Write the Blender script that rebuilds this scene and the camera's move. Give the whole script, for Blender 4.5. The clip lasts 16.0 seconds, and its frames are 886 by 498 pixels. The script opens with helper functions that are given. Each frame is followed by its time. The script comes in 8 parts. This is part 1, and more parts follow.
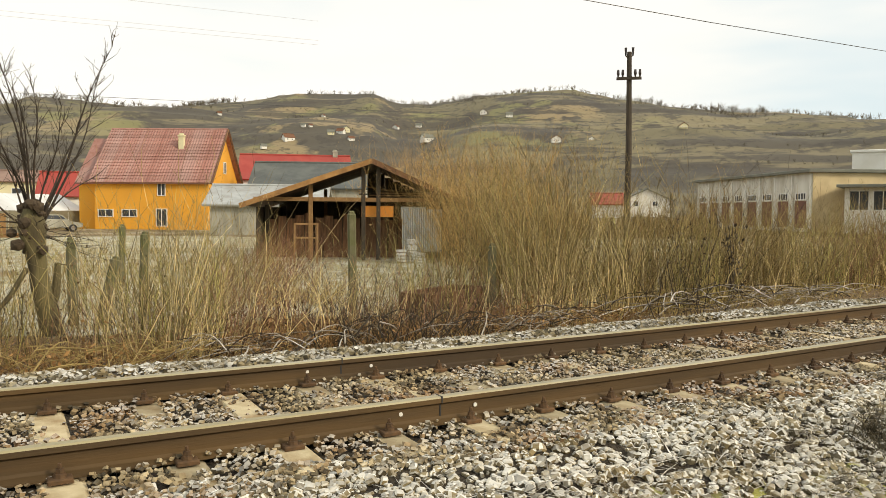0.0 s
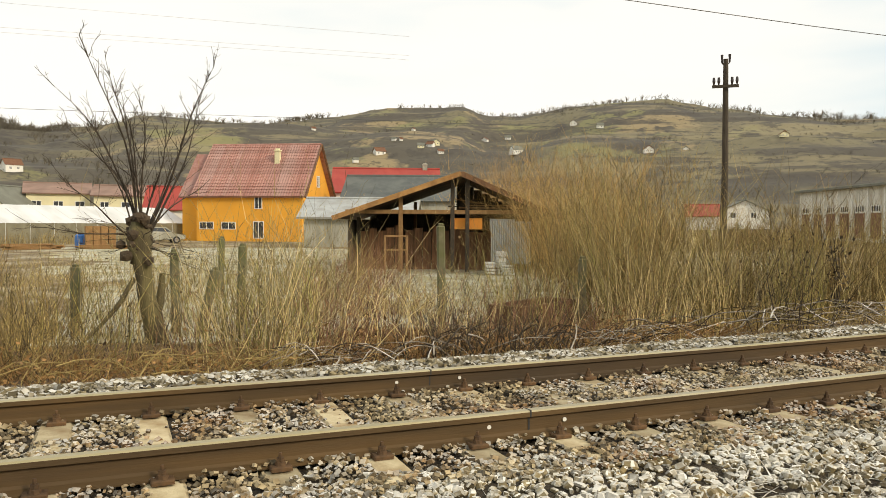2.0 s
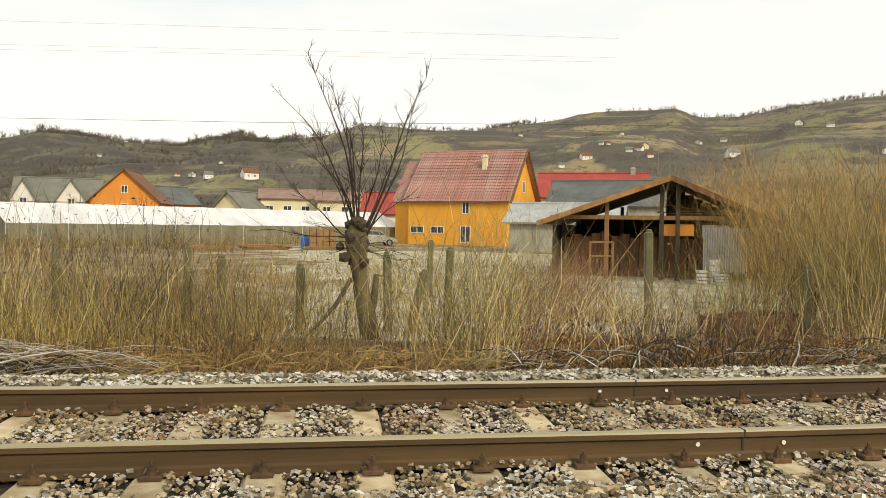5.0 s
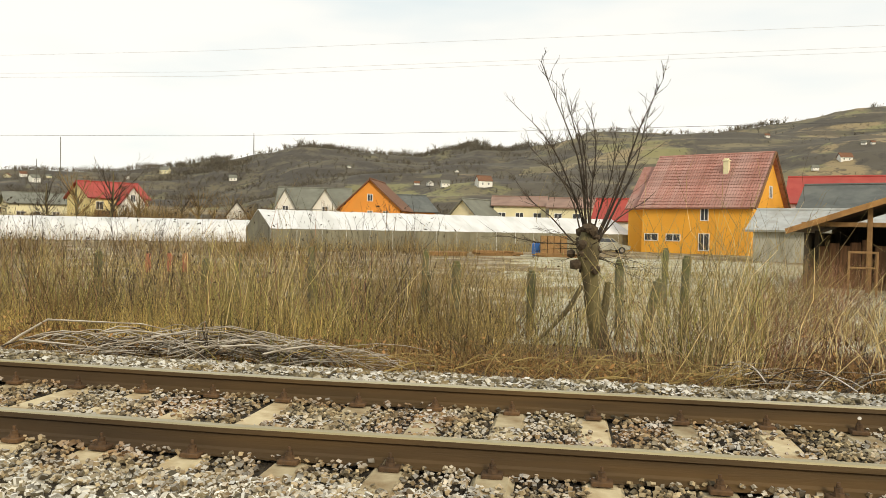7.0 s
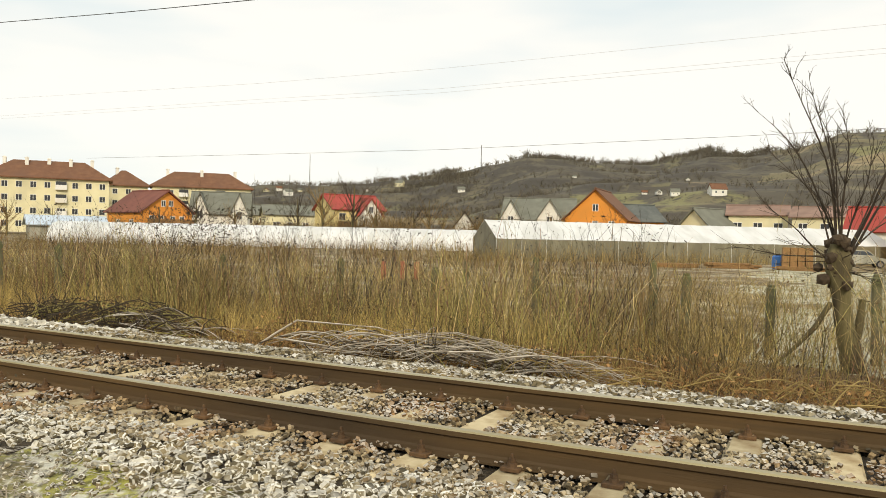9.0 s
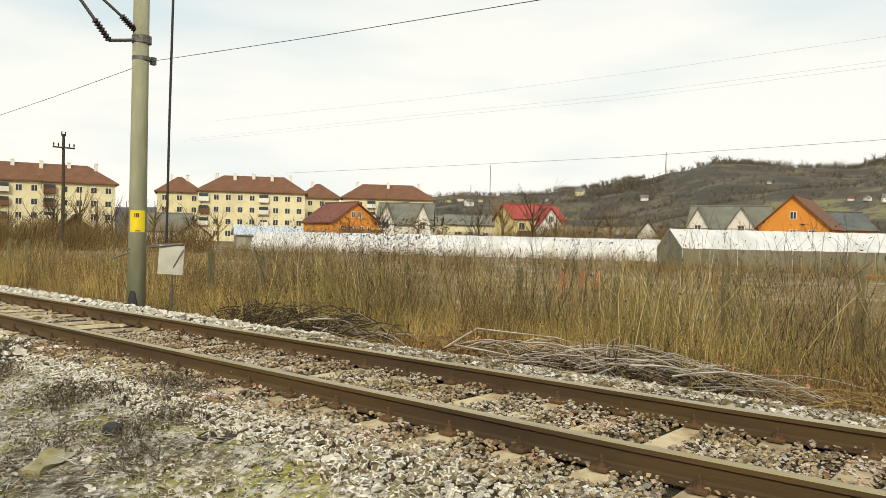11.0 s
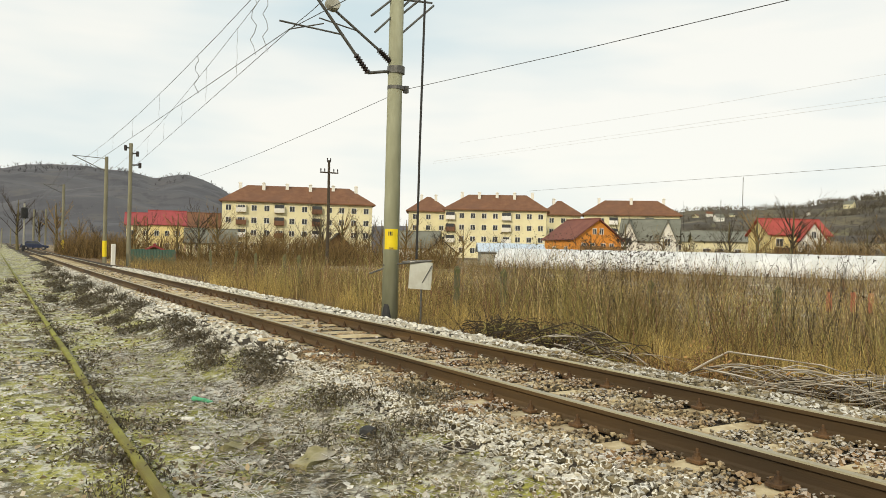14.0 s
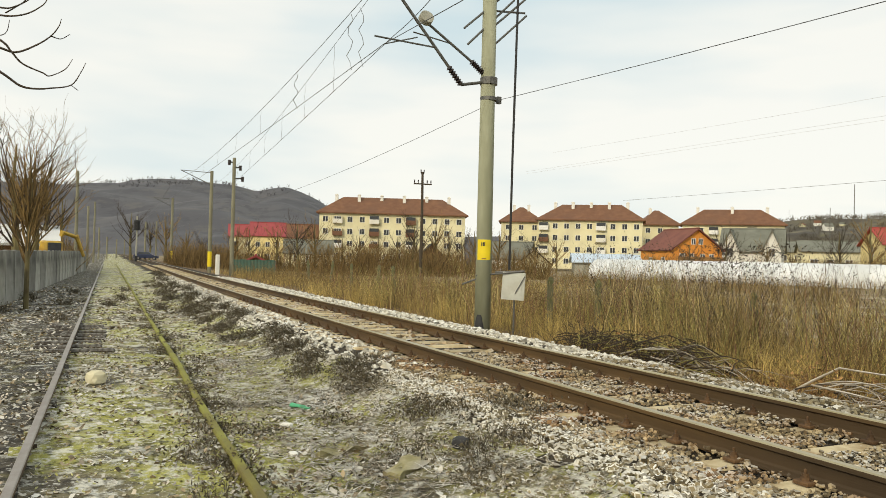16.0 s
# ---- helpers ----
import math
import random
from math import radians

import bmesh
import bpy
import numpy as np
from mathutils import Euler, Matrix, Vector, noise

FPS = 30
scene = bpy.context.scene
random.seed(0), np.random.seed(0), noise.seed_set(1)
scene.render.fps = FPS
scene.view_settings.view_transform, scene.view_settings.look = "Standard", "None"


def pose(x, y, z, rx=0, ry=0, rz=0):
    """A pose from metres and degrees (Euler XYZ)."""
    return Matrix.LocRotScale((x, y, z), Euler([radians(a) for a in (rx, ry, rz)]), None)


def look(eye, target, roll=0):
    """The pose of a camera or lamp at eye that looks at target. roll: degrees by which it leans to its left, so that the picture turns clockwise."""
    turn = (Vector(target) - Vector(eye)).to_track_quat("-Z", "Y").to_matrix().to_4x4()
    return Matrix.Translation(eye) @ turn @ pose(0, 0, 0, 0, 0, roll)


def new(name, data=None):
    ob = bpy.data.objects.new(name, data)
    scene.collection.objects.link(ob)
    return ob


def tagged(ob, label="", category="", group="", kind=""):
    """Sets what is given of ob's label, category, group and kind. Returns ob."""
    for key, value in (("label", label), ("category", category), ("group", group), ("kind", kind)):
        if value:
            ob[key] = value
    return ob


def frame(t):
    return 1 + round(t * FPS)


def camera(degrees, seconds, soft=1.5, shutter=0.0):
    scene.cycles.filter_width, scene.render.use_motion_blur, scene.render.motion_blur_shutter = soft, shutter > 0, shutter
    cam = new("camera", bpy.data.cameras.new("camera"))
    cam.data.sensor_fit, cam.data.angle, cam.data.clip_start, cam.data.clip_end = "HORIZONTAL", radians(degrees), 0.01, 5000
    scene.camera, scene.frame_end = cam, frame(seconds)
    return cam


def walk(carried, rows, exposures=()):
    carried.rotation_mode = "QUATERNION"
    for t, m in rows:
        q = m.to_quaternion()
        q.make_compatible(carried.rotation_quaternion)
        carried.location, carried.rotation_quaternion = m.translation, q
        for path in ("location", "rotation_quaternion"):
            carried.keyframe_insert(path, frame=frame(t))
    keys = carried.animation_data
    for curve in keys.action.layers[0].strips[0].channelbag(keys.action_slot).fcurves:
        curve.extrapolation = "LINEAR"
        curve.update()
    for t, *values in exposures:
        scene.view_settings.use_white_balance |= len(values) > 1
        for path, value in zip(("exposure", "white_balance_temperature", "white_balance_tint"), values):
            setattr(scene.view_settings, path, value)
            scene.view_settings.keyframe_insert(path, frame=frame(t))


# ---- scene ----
import itertools

cam = camera(59.0, 16.0, soft=0.85)
EYE = 1.2
PATH = (
    (0.0, 87.20, -0.43, -29.03),
    (0.5, 87.44, -0.51, -27.60),
    (1.0, 87.68, -0.42, -26.06),
    (1.5, 87.89, -0.35, -24.44),
    (2.0, 88.05, -0.34, -22.54),
    (2.5, 88.12, -0.25, -20.70),
    (3.0, 88.21, -0.28, -18.85),
    (5.5, 88.35, -1.03, -3.82),
    (6.0, 88.43, -1.19, 0.41),
    (6.5, 88.46, -1.11, 4.91),
    (7.0, 88.50, -1.09, 9.15),
    (7.5, 88.65, -1.15, 13.26),
    (8.0, 88.81, -1.18, 17.53),
    (8.5, 88.87, -1.23, 21.74),
    (9.0, 88.91, -1.28, 25.47),
    (11.5, 89.49, -1.24, 41.62),
    (12.0, 89.68, -1.21, 44.66),
    (12.5, 89.80, -1.31, 47.63),
    (13.0, 89.92, -1.26, 50.54),
    (13.5, 90.04, -1.32, 53.41),
    (14.0, 90.15, -1.35, 56.07),
    (14.5, 90.31, -1.36, 58.31),
    (15.0, 90.49, -1.40, 59.53),
    (15.5, 90.64, -1.40, 61.14),
    (16.0, 90.76, -1.40, 62.85),
)
walk(cam, [(t, pose(0, 0, EYE, rx, ry, rz)) for t, rx, ry, rz in PATH], exposures=((0, 0.22, 7700, 12), (9, 0.15, 7600, 11), (16, 0.05, 7450, 9)))

# ---- light ----
world = bpy.data.worlds.new("overcast_sky")
scene.world = world
world.use_nodes = True
wn, wl = world.node_tree.nodes, world.node_tree.links
sky = wn.new("ShaderNodeTexSky")
sky.sky_type, sky.sun_disc = "NISHITA", False
SUN_EL, SUN_AZ = 30.0, -148.0
sky.sun_elevation, sky.sun_rotation = radians(SUN_EL), radians(-SUN_AZ)
gain = wn.new("ShaderNodeMix")
gain.data_type, gain.blend_type = "RGBA", "MULTIPLY"
gain.inputs[0].default_value = 1.0
gain.inputs[7].default_value = (0.12, 0.12, 0.12, 1)
wl.new(sky.outputs[0], gain.inputs[6])
coord = wn.new("ShaderNodeTexCoord")
stretch = wn.new("ShaderNodeMapping")
stretch.inputs["Scale"].default_value = (1, 1, 4.5)
wl.new(coord.outputs["Generated"], stretch.inputs[0])
cloud = wn.new("ShaderNodeTexNoise")
cloud.inputs["Scale"].default_value, cloud.inputs["Detail"].default_value = 1.7, 4
wl.new(stretch.outputs[0], cloud.inputs["Vector"])
ramp = wn.new("ShaderNodeValToRGB")
ramp.color_ramp.elements[0].position, ramp.color_ramp.elements[0].color = 0.30, (0.62, 0.80, 0.94, 1)
ramp.color_ramp.elements[1].position, ramp.color_ramp.elements[1].color = 0.56, (0.93, 0.99, 1.04, 1)
wl.new(cloud.outputs["Fac"], ramp.inputs[0])
cover = wn.new("ShaderNodeMix")
cover.data_type = "RGBA"
cover.inputs[0].default_value = 0.93
wl.new(gain.outputs[2], cover.inputs[6])
wl.new(ramp.outputs[0], cover.inputs[7])
wl.new(cover.outputs[2], wn["Background"].inputs[0])
wn["Background"].inputs[1].default_value = 0.96
sun = new("sun", bpy.data.lights.new("sun", "SUN"))
sun.data.energy, sun.data.angle, sun.data.color = 2.0, radians(10), (1.0, 0.93, 0.8)
sun_dir = Vector((-math.sin(radians(SUN_AZ)) * math.cos(radians(SUN_EL)), math.cos(radians(SUN_AZ)) * math.cos(radians(SUN_EL)), math.sin(radians(SUN_EL))))
sun.matrix_world = look(sun_dir * 50, (0, 0, 0))

# ---- materials ----
RGB = lambda c: (c[0], c[1], c[2], 1)


def mat(name, c1, c2, scale=4.0, rough=0.85, bump=0.3, metal=0.0, c3=None, scale3=0.6, amount3=0.5, frost=0.0, island=0.0, vary=0.0, grain=40.0, stretch=(1, 1, 1), world_space=False):
    """A surface of two colours in a fine noise, a third in large stains, and frost on what faces up."""
    m = bpy.data.materials.new(name)
    m.use_nodes = True
    n, l = m.node_tree.nodes, m.node_tree.links
    b = n["Principled BSDF"]
    b.inputs["Roughness"].default_value, b.inputs["Metallic"].default_value = rough, metal
    tc = n.new("ShaderNodeTexCoord")
    mp = n.new("ShaderNodeMapping")
    mp.inputs["Scale"].default_value = stretch
    if world_space:
        geo0 = n.new("ShaderNodeNewGeometry")
        l.new(geo0.outputs["Position"], mp.inputs[0])
    else:
        l.new(tc.outputs["Object"], mp.inputs[0])

    def noise_at(s, detail=4.0):
        t = n.new("ShaderNodeTexNoise")
        t.inputs["Scale"].default_value, t.inputs["Detail"].default_value = s, detail
        l.new(mp.outputs[0], t.inputs["Vector"])
        return t.outputs["Fac"]

    def steps(src, lo, hi):
        r = n.new("ShaderNodeMapRange")
        r.inputs[1].default_value, r.inputs[2].default_value = lo, hi
        l.new(src, r.inputs[0])
        return r.outputs[0]

    def mixed(f, a, c):
        x = n.new("ShaderNodeMix")
        x.data_type = "RGBA"
        for v, k in ((f, 0), (a, 6), (c, 7)):
            if isinstance(v, (int, float)):
                x.inputs[k].default_value = v
            elif isinstance(v, tuple):
                x.inputs[k].default_value = RGB(v)
            else:
                l.new(v, x.inputs[k])
        return x.outputs[2]

    def maths(op, a, c):
        x = n.new("ShaderNodeMath")
        x.operation = op
        for v, k in ((a, 0), (c, 1)):
            if isinstance(v, (int, float)):
                x.inputs[k].default_value = v
            else:
                l.new(v, x.inputs[k])
        return x.outputs[0]

    col = mixed(steps(noise_at(scale), 0.3, 0.7), c1, c2)
    if c3:
        col = mixed(maths("MULTIPLY", steps(noise_at(scale3, 6.0), 0.45, 0.62), amount3), col, c3)
    if island or vary:
        if island:
            g = n.new("ShaderNodeNewGeometry")
            rnd, amt = g.outputs["Random Per Island"], island
        else:
            g = n.new("ShaderNodeObjectInfo")
            rnd, amt = g.outputs["Random"], vary
        hs = n.new("ShaderNodeHueSaturation")
        l.new(col, hs.inputs["Color"])
        mr = n.new("ShaderNodeMapRange")
        mr.inputs[3].default_value, mr.inputs[4].default_value = 1 - amt, 1 + amt
        l.new(rnd, mr.inputs[0])
        l.new(mr.outputs[0], hs.inputs["Value"])
        col = hs.outputs[0]
    if frost:
        g = n.new("ShaderNodeNewGeometry")
        sx = n.new("ShaderNodeSeparateXYZ")
        l.new(g.outputs["Normal"], sx.inputs[0])
        up = steps(sx.outputs[2], 0.35, 0.95)
        col = mixed(maths("MULTIPLY", maths("MULTIPLY", up, steps(noise_at(scale * 0.35 + 0.5), 0.40, 0.60)), frost), col, (0.77, 0.76, 0.70))
    l.new(col, b.inputs["Base Color"])
    if bump:
        bp = n.new("ShaderNodeBump")
        bp.inputs["Strength"].default_value, bp.inputs["Distance"].default_value = bump, 0.02
        l.new(noise_at(grain, 3.0), bp.inputs["Height"])
        l.new(bp.outputs[0], b.inputs["Normal"])
    return m


def layered(name, layers, rough=0.95, bump=0.5, grain=18.0):
    """Ground: colour patches laid over one another, each (colour, noise scale, low, high, strength)."""
    m = bpy.data.materials.new(name)
    m.use_nodes = True
    n, l = m.node_tree.nodes, m.node_tree.links
    b = n["Principled BSDF"]
    b.inputs["Roughness"].default_value = rough
    g = n.new("ShaderNodeNewGeometry")
    col = None
    for k, (c, s, lo, hi, amt) in enumerate(layers):
        t = n.new("ShaderNodeTexNoise")
        t.inputs["Scale"].default_value, t.inputs["Detail"].default_value, t.inputs["Roughness"].default_value = 1.0 if isinstance(s, tuple) else s, 6.0, 0.62
        off = n.new("ShaderNodeMapping")
        off.inputs["Location"].default_value = (k * 17.3, k * 5.1, k * 3.7)
        if isinstance(s, tuple):
            off.inputs["Scale"].default_value = s
        l.new(g.outputs["Position"], off.inputs[0])
        l.new(off.outputs[0], t.inputs["Vector"])
        r = n.new("ShaderNodeMapRange")
        r.inputs[1].default_value, r.inputs[2].default_value, r.inputs[4].default_value = lo, hi, amt
        l.new(t.outputs["Fac"], r.inputs[0])
        x = n.new("ShaderNodeMix")
        x.data_type = "RGBA"
        l.new(r.outputs[0], x.inputs[0])
        if col is None:
            x.inputs[6].default_value = RGB(c)
        else:
            l.new(col, x.inputs[6])
        x.inputs[7].default_value = RGB(c)
        col = x.outputs[2]
    l.new(col, b.inputs["Base Color"])
    t = n.new("ShaderNodeTexNoise")
    t.inputs["Scale"].default_value, t.inputs["Detail"].default_value = grain, 6.0
    l.new(g.outputs["Position"], t.inputs["Vector"])
    bp = n.new("ShaderNodeBump")
    bp.inputs["Strength"].default_value, bp.inputs["Distance"].default_value = bump, 0.06
    l.new(t.outputs["Fac"], bp.inputs["Height"])
    l.new(bp.outputs[0], b.inputs["Normal"])
    return m


M_YARD = layered("mossy_yard", [((0.20, 0.175, 0.10), 1, 0, 1, 1), ((0.075, 0.062, 0.04), 2.3, 0.48, 0.58, 0.8), ((0.38, 0.375, 0.085), 0.8, 0.42, 0.55, 0.85), ((0.055, 0.046, 0.03), 1.9, 0.54, 0.61, 0.8), ((0.62, 0.61, 0.53), 5.0, 0.50, 0.60, 0.85), ((0.03, 0.025, 0.017), 9.0, 0.54, 0.64, 0.8), ((0.66, 0.65, 0.59), 22.0, 0.56, 0.65, 0.75)], bump=1.0, grain=14)
M_CINDER = layered("dark_cinder_yard", [((0.10, 0.086, 0.06), 1, 0, 1, 1), ((0.19, 0.175, 0.07), 0.9, 0.48, 0.58, 0.7), ((0.035, 0.03, 0.022), 2.6, 0.44, 0.56, 0.9), ((0.56, 0.55, 0.48), 4.5, 0.54, 0.62, 0.85), ((0.022, 0.018, 0.014), 9.0, 0.50, 0.61, 0.85), ((0.64, 0.63, 0.58), 20.0, 0.57, 0.66, 0.75)], bump=1.0, grain=14)
# bed coloured very dark, standing for shade in the gaps between stones
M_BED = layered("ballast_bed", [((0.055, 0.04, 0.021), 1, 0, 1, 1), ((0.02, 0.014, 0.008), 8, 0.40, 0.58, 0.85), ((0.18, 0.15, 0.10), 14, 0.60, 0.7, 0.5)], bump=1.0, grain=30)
M_VERGE = layered("leaf_litter", [((0.14, 0.088, 0.04), 1, 0, 1, 1), ((0.24, 0.14, 0.055), 3, 0.42, 0.6, 0.8), ((0.05, 0.034, 0.02), 7, 0.50, 0.64, 0.85), ((0.46, 0.43, 0.35), 11, 0.6, 0.72, 0.6)], bump=1.0)
M_FIELD = layered("dry_meadow", [((0.26, 0.185, 0.08), 1, 0, 1, 1), ((0.15, 0.098, 0.04), 0.5, 0.42, 0.56, 0.9), ((0.48, 0.43, 0.30), 0.35, 0.51, 0.62, 0.75), ((0.07, 0.055, 0.025), 2.2, 0.5, 0.64, 0.75), ((0.52, 0.49, 0.39), 2.6, 0.60, 0.7, 0.6)], bump=0.7, grain=5)
M_WOODHILL = layered("wooded_winter_slope", [((0.092, 0.08, 0.056), 1, 0, 1, 1), ((0.135, 0.115, 0.07), 0.016, 0.5, 0.58, 0.85), ((0.055, 0.048, 0.038), 0.03, 0.47, 0.56, 0.85), ((0.17, 0.155, 0.075), 0.021, 0.60, 0.65, 0.7), ((0.05, 0.043, 0.034), 0.16, 0.52, 0.6, 0.8)], bump=0.8, grain=0.2)
M_FROSTFIELD = layered("frosty_grass", [((0.36, 0.335, 0.20), 1, 0, 1, 1), ((0.53, 0.51, 0.40), 0.6, 0.44, 0.58, 0.9), ((0.20, 0.165, 0.075), 1.2, 0.51, 0.63, 0.8), ((0.11, 0.085, 0.04), 4, 0.55, 0.66, 0.75), ((0.56, 0.54, 0.45), 7, 0.57, 0.66, 0.6)], bump=0.9, grain=7)
M_HILL = layered("winter_hillside", [((0.165, 0.142, 0.080), 1, 0, 1, 1), ((0.078, 0.068, 0.052), 0.007, 0.47, 0.51, 0.9), ((0.28, 0.215, 0.115), 0.010, 0.55, 0.58, 0.9), ((0.21, 0.20, 0.085), 0.015, 0.57, 0.60, 0.8), ((0.25, 0.21, 0.12), (0.005, 0.005, 0.06), 0.54, 0.58, 0.6), ((0.070, 0.060, 0.045), (0.007, 0.007, 0.10), 0.53, 0.57, 0.8), ((0.060, 0.052, 0.042), 0.04, 0.55, 0.60, 0.75), ((0.050, 0.043, 0.034), 0.2, 0.55, 0.63, 0.7)], bump=0.7, grain=0.2)
# haze over the distant hill is mixed into this bluish-grey colour
M_FARHILL = layered("far_wooded_hill_hazed", [((0.075, 0.075, 0.084), 1, 0, 1, 1), ((0.10, 0.098, 0.104), 0.012, 0.45, 0.58, 0.8), ((0.058, 0.058, 0.066), 0.03, 0.5, 0.58, 0.8), ((0.11, 0.103, 0.098), (0.03, 0.03, 0.06), 0.54, 0.62, 0.6)], bump=0.9, grain=0.06)
M_STONE = mat("frosted_ballast_stone", (0.095, 0.078, 0.043), (0.25, 0.21, 0.125), 9, 0.9, 0.35, c3=(0.17, 0.115, 0.04), scale3=1.2, amount3=0.6, frost=0.78, island=0.65)
M_RIME = mat("hoarfrost_on_stone_edges", (0.42, 0.39, 0.31), (0.62, 0.59, 0.50), 14, 0.9, 0.2, frost=1.0, island=0.3)
M_CRIB = mat("rust_stained_ballast_stone", (0.13, 0.09, 0.042), (0.36, 0.295, 0.18), 7, 0.9, 0.35, c3=(0.17, 0.08, 0.026), scale3=1.5, amount3=0.7, frost=0.6, island=0.8)
M_RAIL = mat("rusty_rail_web", (0.062, 0.036, 0.011), (0.118, 0.066, 0.020), 3, 0.75, 0.15, c3=(0.040, 0.024, 0.010), scale3=0.9, amount3=0.7, stretch=(0.25, 1, 3))
M_HEAD = mat("worn_rail_head", (0.42, 0.37, 0.22), (0.30, 0.25, 0.13), 3, 0.45, 0.08, metal=0.35, c3=(0.36, 0.34, 0.28), scale3=1.2, stretch=(0.2, 1, 1))
M_MOSSRAIL = mat("mossy_rail", (0.28, 0.285, 0.045), (0.19, 0.18, 0.04), 4, 0.9, 0.3, c3=(0.11, 0.075, 0.03), scale3=1.3, amount3=0.55)
M_STEELRAIL = mat("dull_steel_rail", (0.33, 0.30, 0.27), (0.24, 0.21, 0.18), 4, 0.45, 0.1, metal=0.4)
M_SLEEPER = mat("cream_concrete_sleeper", (0.42, 0.345, 0.205), (0.55, 0.465, 0.30), 5, 0.9, 0.3, c3=(0.25, 0.165, 0.075), scale3=3, amount3=0.85, vary=0.25)
M_BOLT = mat("rusty_fastening", (0.06, 0.033, 0.014), (0.12, 0.062, 0.024), 20, 0.85, 0.3, vary=0.3)
M_WOODSLEEPER = mat("rotten_timber", (0.03, 0.024, 0.017), (0.065, 0.054, 0.04), 6, 0.95, 0.5, frost=0.2, stretch=(1, 6, 1))
M_CONC = mat("grey_concrete", (0.34, 0.33, 0.27), (0.43, 0.42, 0.35), 6, 0.9, 0.2, c3=(0.22, 0.21, 0.15), scale3=1.2, amount3=0.6, stretch=(1, 1, 0.4))
M_MAST = mat("weathered_mast_concrete", (0.27, 0.275, 0.18), (0.37, 0.375, 0.26), 5, 0.9, 0.2, c3=(0.19, 0.195, 0.11), scale3=0.9, amount3=0.7, stretch=(1, 1, 0.25))
M_FARMAST = mat("grimy_mast_concrete", (0.20, 0.19, 0.125), (0.29, 0.275, 0.19), 3, 0.9, 0.2, c3=(0.10, 0.09, 0.06), scale3=0.7, amount3=0.8, stretch=(1, 1, 0.3))
M_POST = mat("lichened_post", (0.13, 0.115, 0.065), (0.20, 0.18, 0.11), 7, 0.95, 0.4, c3=(0.12, 0.13, 0.05), scale3=2.5, amount3=0.8)
M_STEEL = mat("dark_galvanised_steel", (0.10, 0.10, 0.09), (0.17, 0.165, 0.15), 12, 0.55, 0.1, metal=0.5)
M_WIRE = mat("wire", (0.07, 0.07, 0.065), (0.10, 0.10, 0.09), 8, 0.5, 0.0, metal=0.4)
# sky glare washing out the thin wires is put into this pale colour
M_THINWIRE = mat("washed_out_wire", (0.5, 0.51, 0.51), (0.58, 0.59, 0.59), 8, 0.5, 0.0)
M_INSUL = mat("brown_glazed_insulator", (0.022, 0.016, 0.014), (0.035, 0.024, 0.02), 8, 0.3, 0.0)
M_YELLOW = mat("yellow_plate", (0.85, 0.66, 0.02), (0.80, 0.60, 0.02), 8, 0.55, 0.05)
M_BLACK = mat("black_paint", (0.02, 0.02, 0.02), (0.03, 0.03, 0.03), 8, 0.7, 0.1)
M_GREYBOX = mat("pale_grey_metal", (0.52, 0.53, 0.46), (0.60, 0.61, 0.54), 4, 0.6, 0.1, c3=(0.38, 0.36, 0.28), scale3=3, amount3=0.5)
M_DARKWOOD = mat("dark_weathered_wood", (0.045, 0.035, 0.025), (0.08, 0.062, 0.042), 6, 0.95, 0.4, stretch=(4, 4, 0.5))
M_TIMBER = mat("warm_timber", (0.23, 0.125, 0.048), (0.34, 0.195, 0.078), 5, 0.85, 0.3, c3=(0.22, 0.12, 0.05), scale3=1.5, amount3=0.6)
M_VERGE_BOARD = mat("orange_brown_board", (0.36, 0.18, 0.06), (0.46, 0.25, 0.09), 5, 0.85, 0.3, c3=(0.2, 0.1, 0.04), scale3=1.5, amount3=0.6)
M_BARNWALL = mat("brown_boards", (0.15, 0.074, 0.036), (0.23, 0.115, 0.056), 3, 0.9, 0.3, c3=(0.08, 0.045, 0.025), scale3=1.2, amount3=0.8, stretch=(5, 5, 0.6))
M_TIN = mat("grey_tin_sheet", (0.36, 0.38, 0.37), (0.47, 0.49, 0.47), 2, 0.5, 0.15, metal=0.2, c3=(0.25, 0.22, 0.18), scale3=0.7, amount3=0.5)
M_SLATE = mat("dark_sheet_roof", (0.075, 0.085, 0.08), (0.11, 0.12, 0.11), 1.5, 0.7, 0.2, c3=(0.16, 0.17, 0.15), scale3=0.5, amount3=0.5)
M_TILE_RED = mat("dusty_red_tile", (0.29, 0.125, 0.095), (0.41, 0.22, 0.18), 3, 0.85, 0.4, c3=(0.39, 0.25, 0.215), scale3=0.5, amount3=0.7, vary=0.15)
M_TILE_BROWN = mat("brown_tile_roof", (0.15, 0.068, 0.036), (0.21, 0.10, 0.052), 0.8, 0.9, 0.4, c3=(0.15, 0.075, 0.045), scale3=0.15, amount3=0.7, grain=6)
M_TILE_MAROON = mat("maroon_tile_roof", (0.16, 0.055, 0.04), (0.22, 0.08, 0.055), 0.8, 0.9, 0.4, c3=(0.13, 0.05, 0.04), scale3=0.2, grain=6)
M_DUSTY = mat("dusty_brown_tile_roof", (0.24, 0.15, 0.115), (0.32, 0.21, 0.165), 0.8, 0.9, 0.4, c3=(0.19, 0.13, 0.10), scale3=0.3, grain=6)
M_RED = mat("bright_red_roof", (0.34, 0.042, 0.032), (0.41, 0.066, 0.045), 0.8, 0.7, 0.2, c3=(0.25, 0.045, 0.04), scale3=0.2)
M_GREYROOF = mat("grey_roof", (0.14, 0.145, 0.115), (0.20, 0.205, 0.165), 0.8, 0.85, 0.3, c3=(0.15, 0.15, 0.12), scale3=0.3, grain=8)
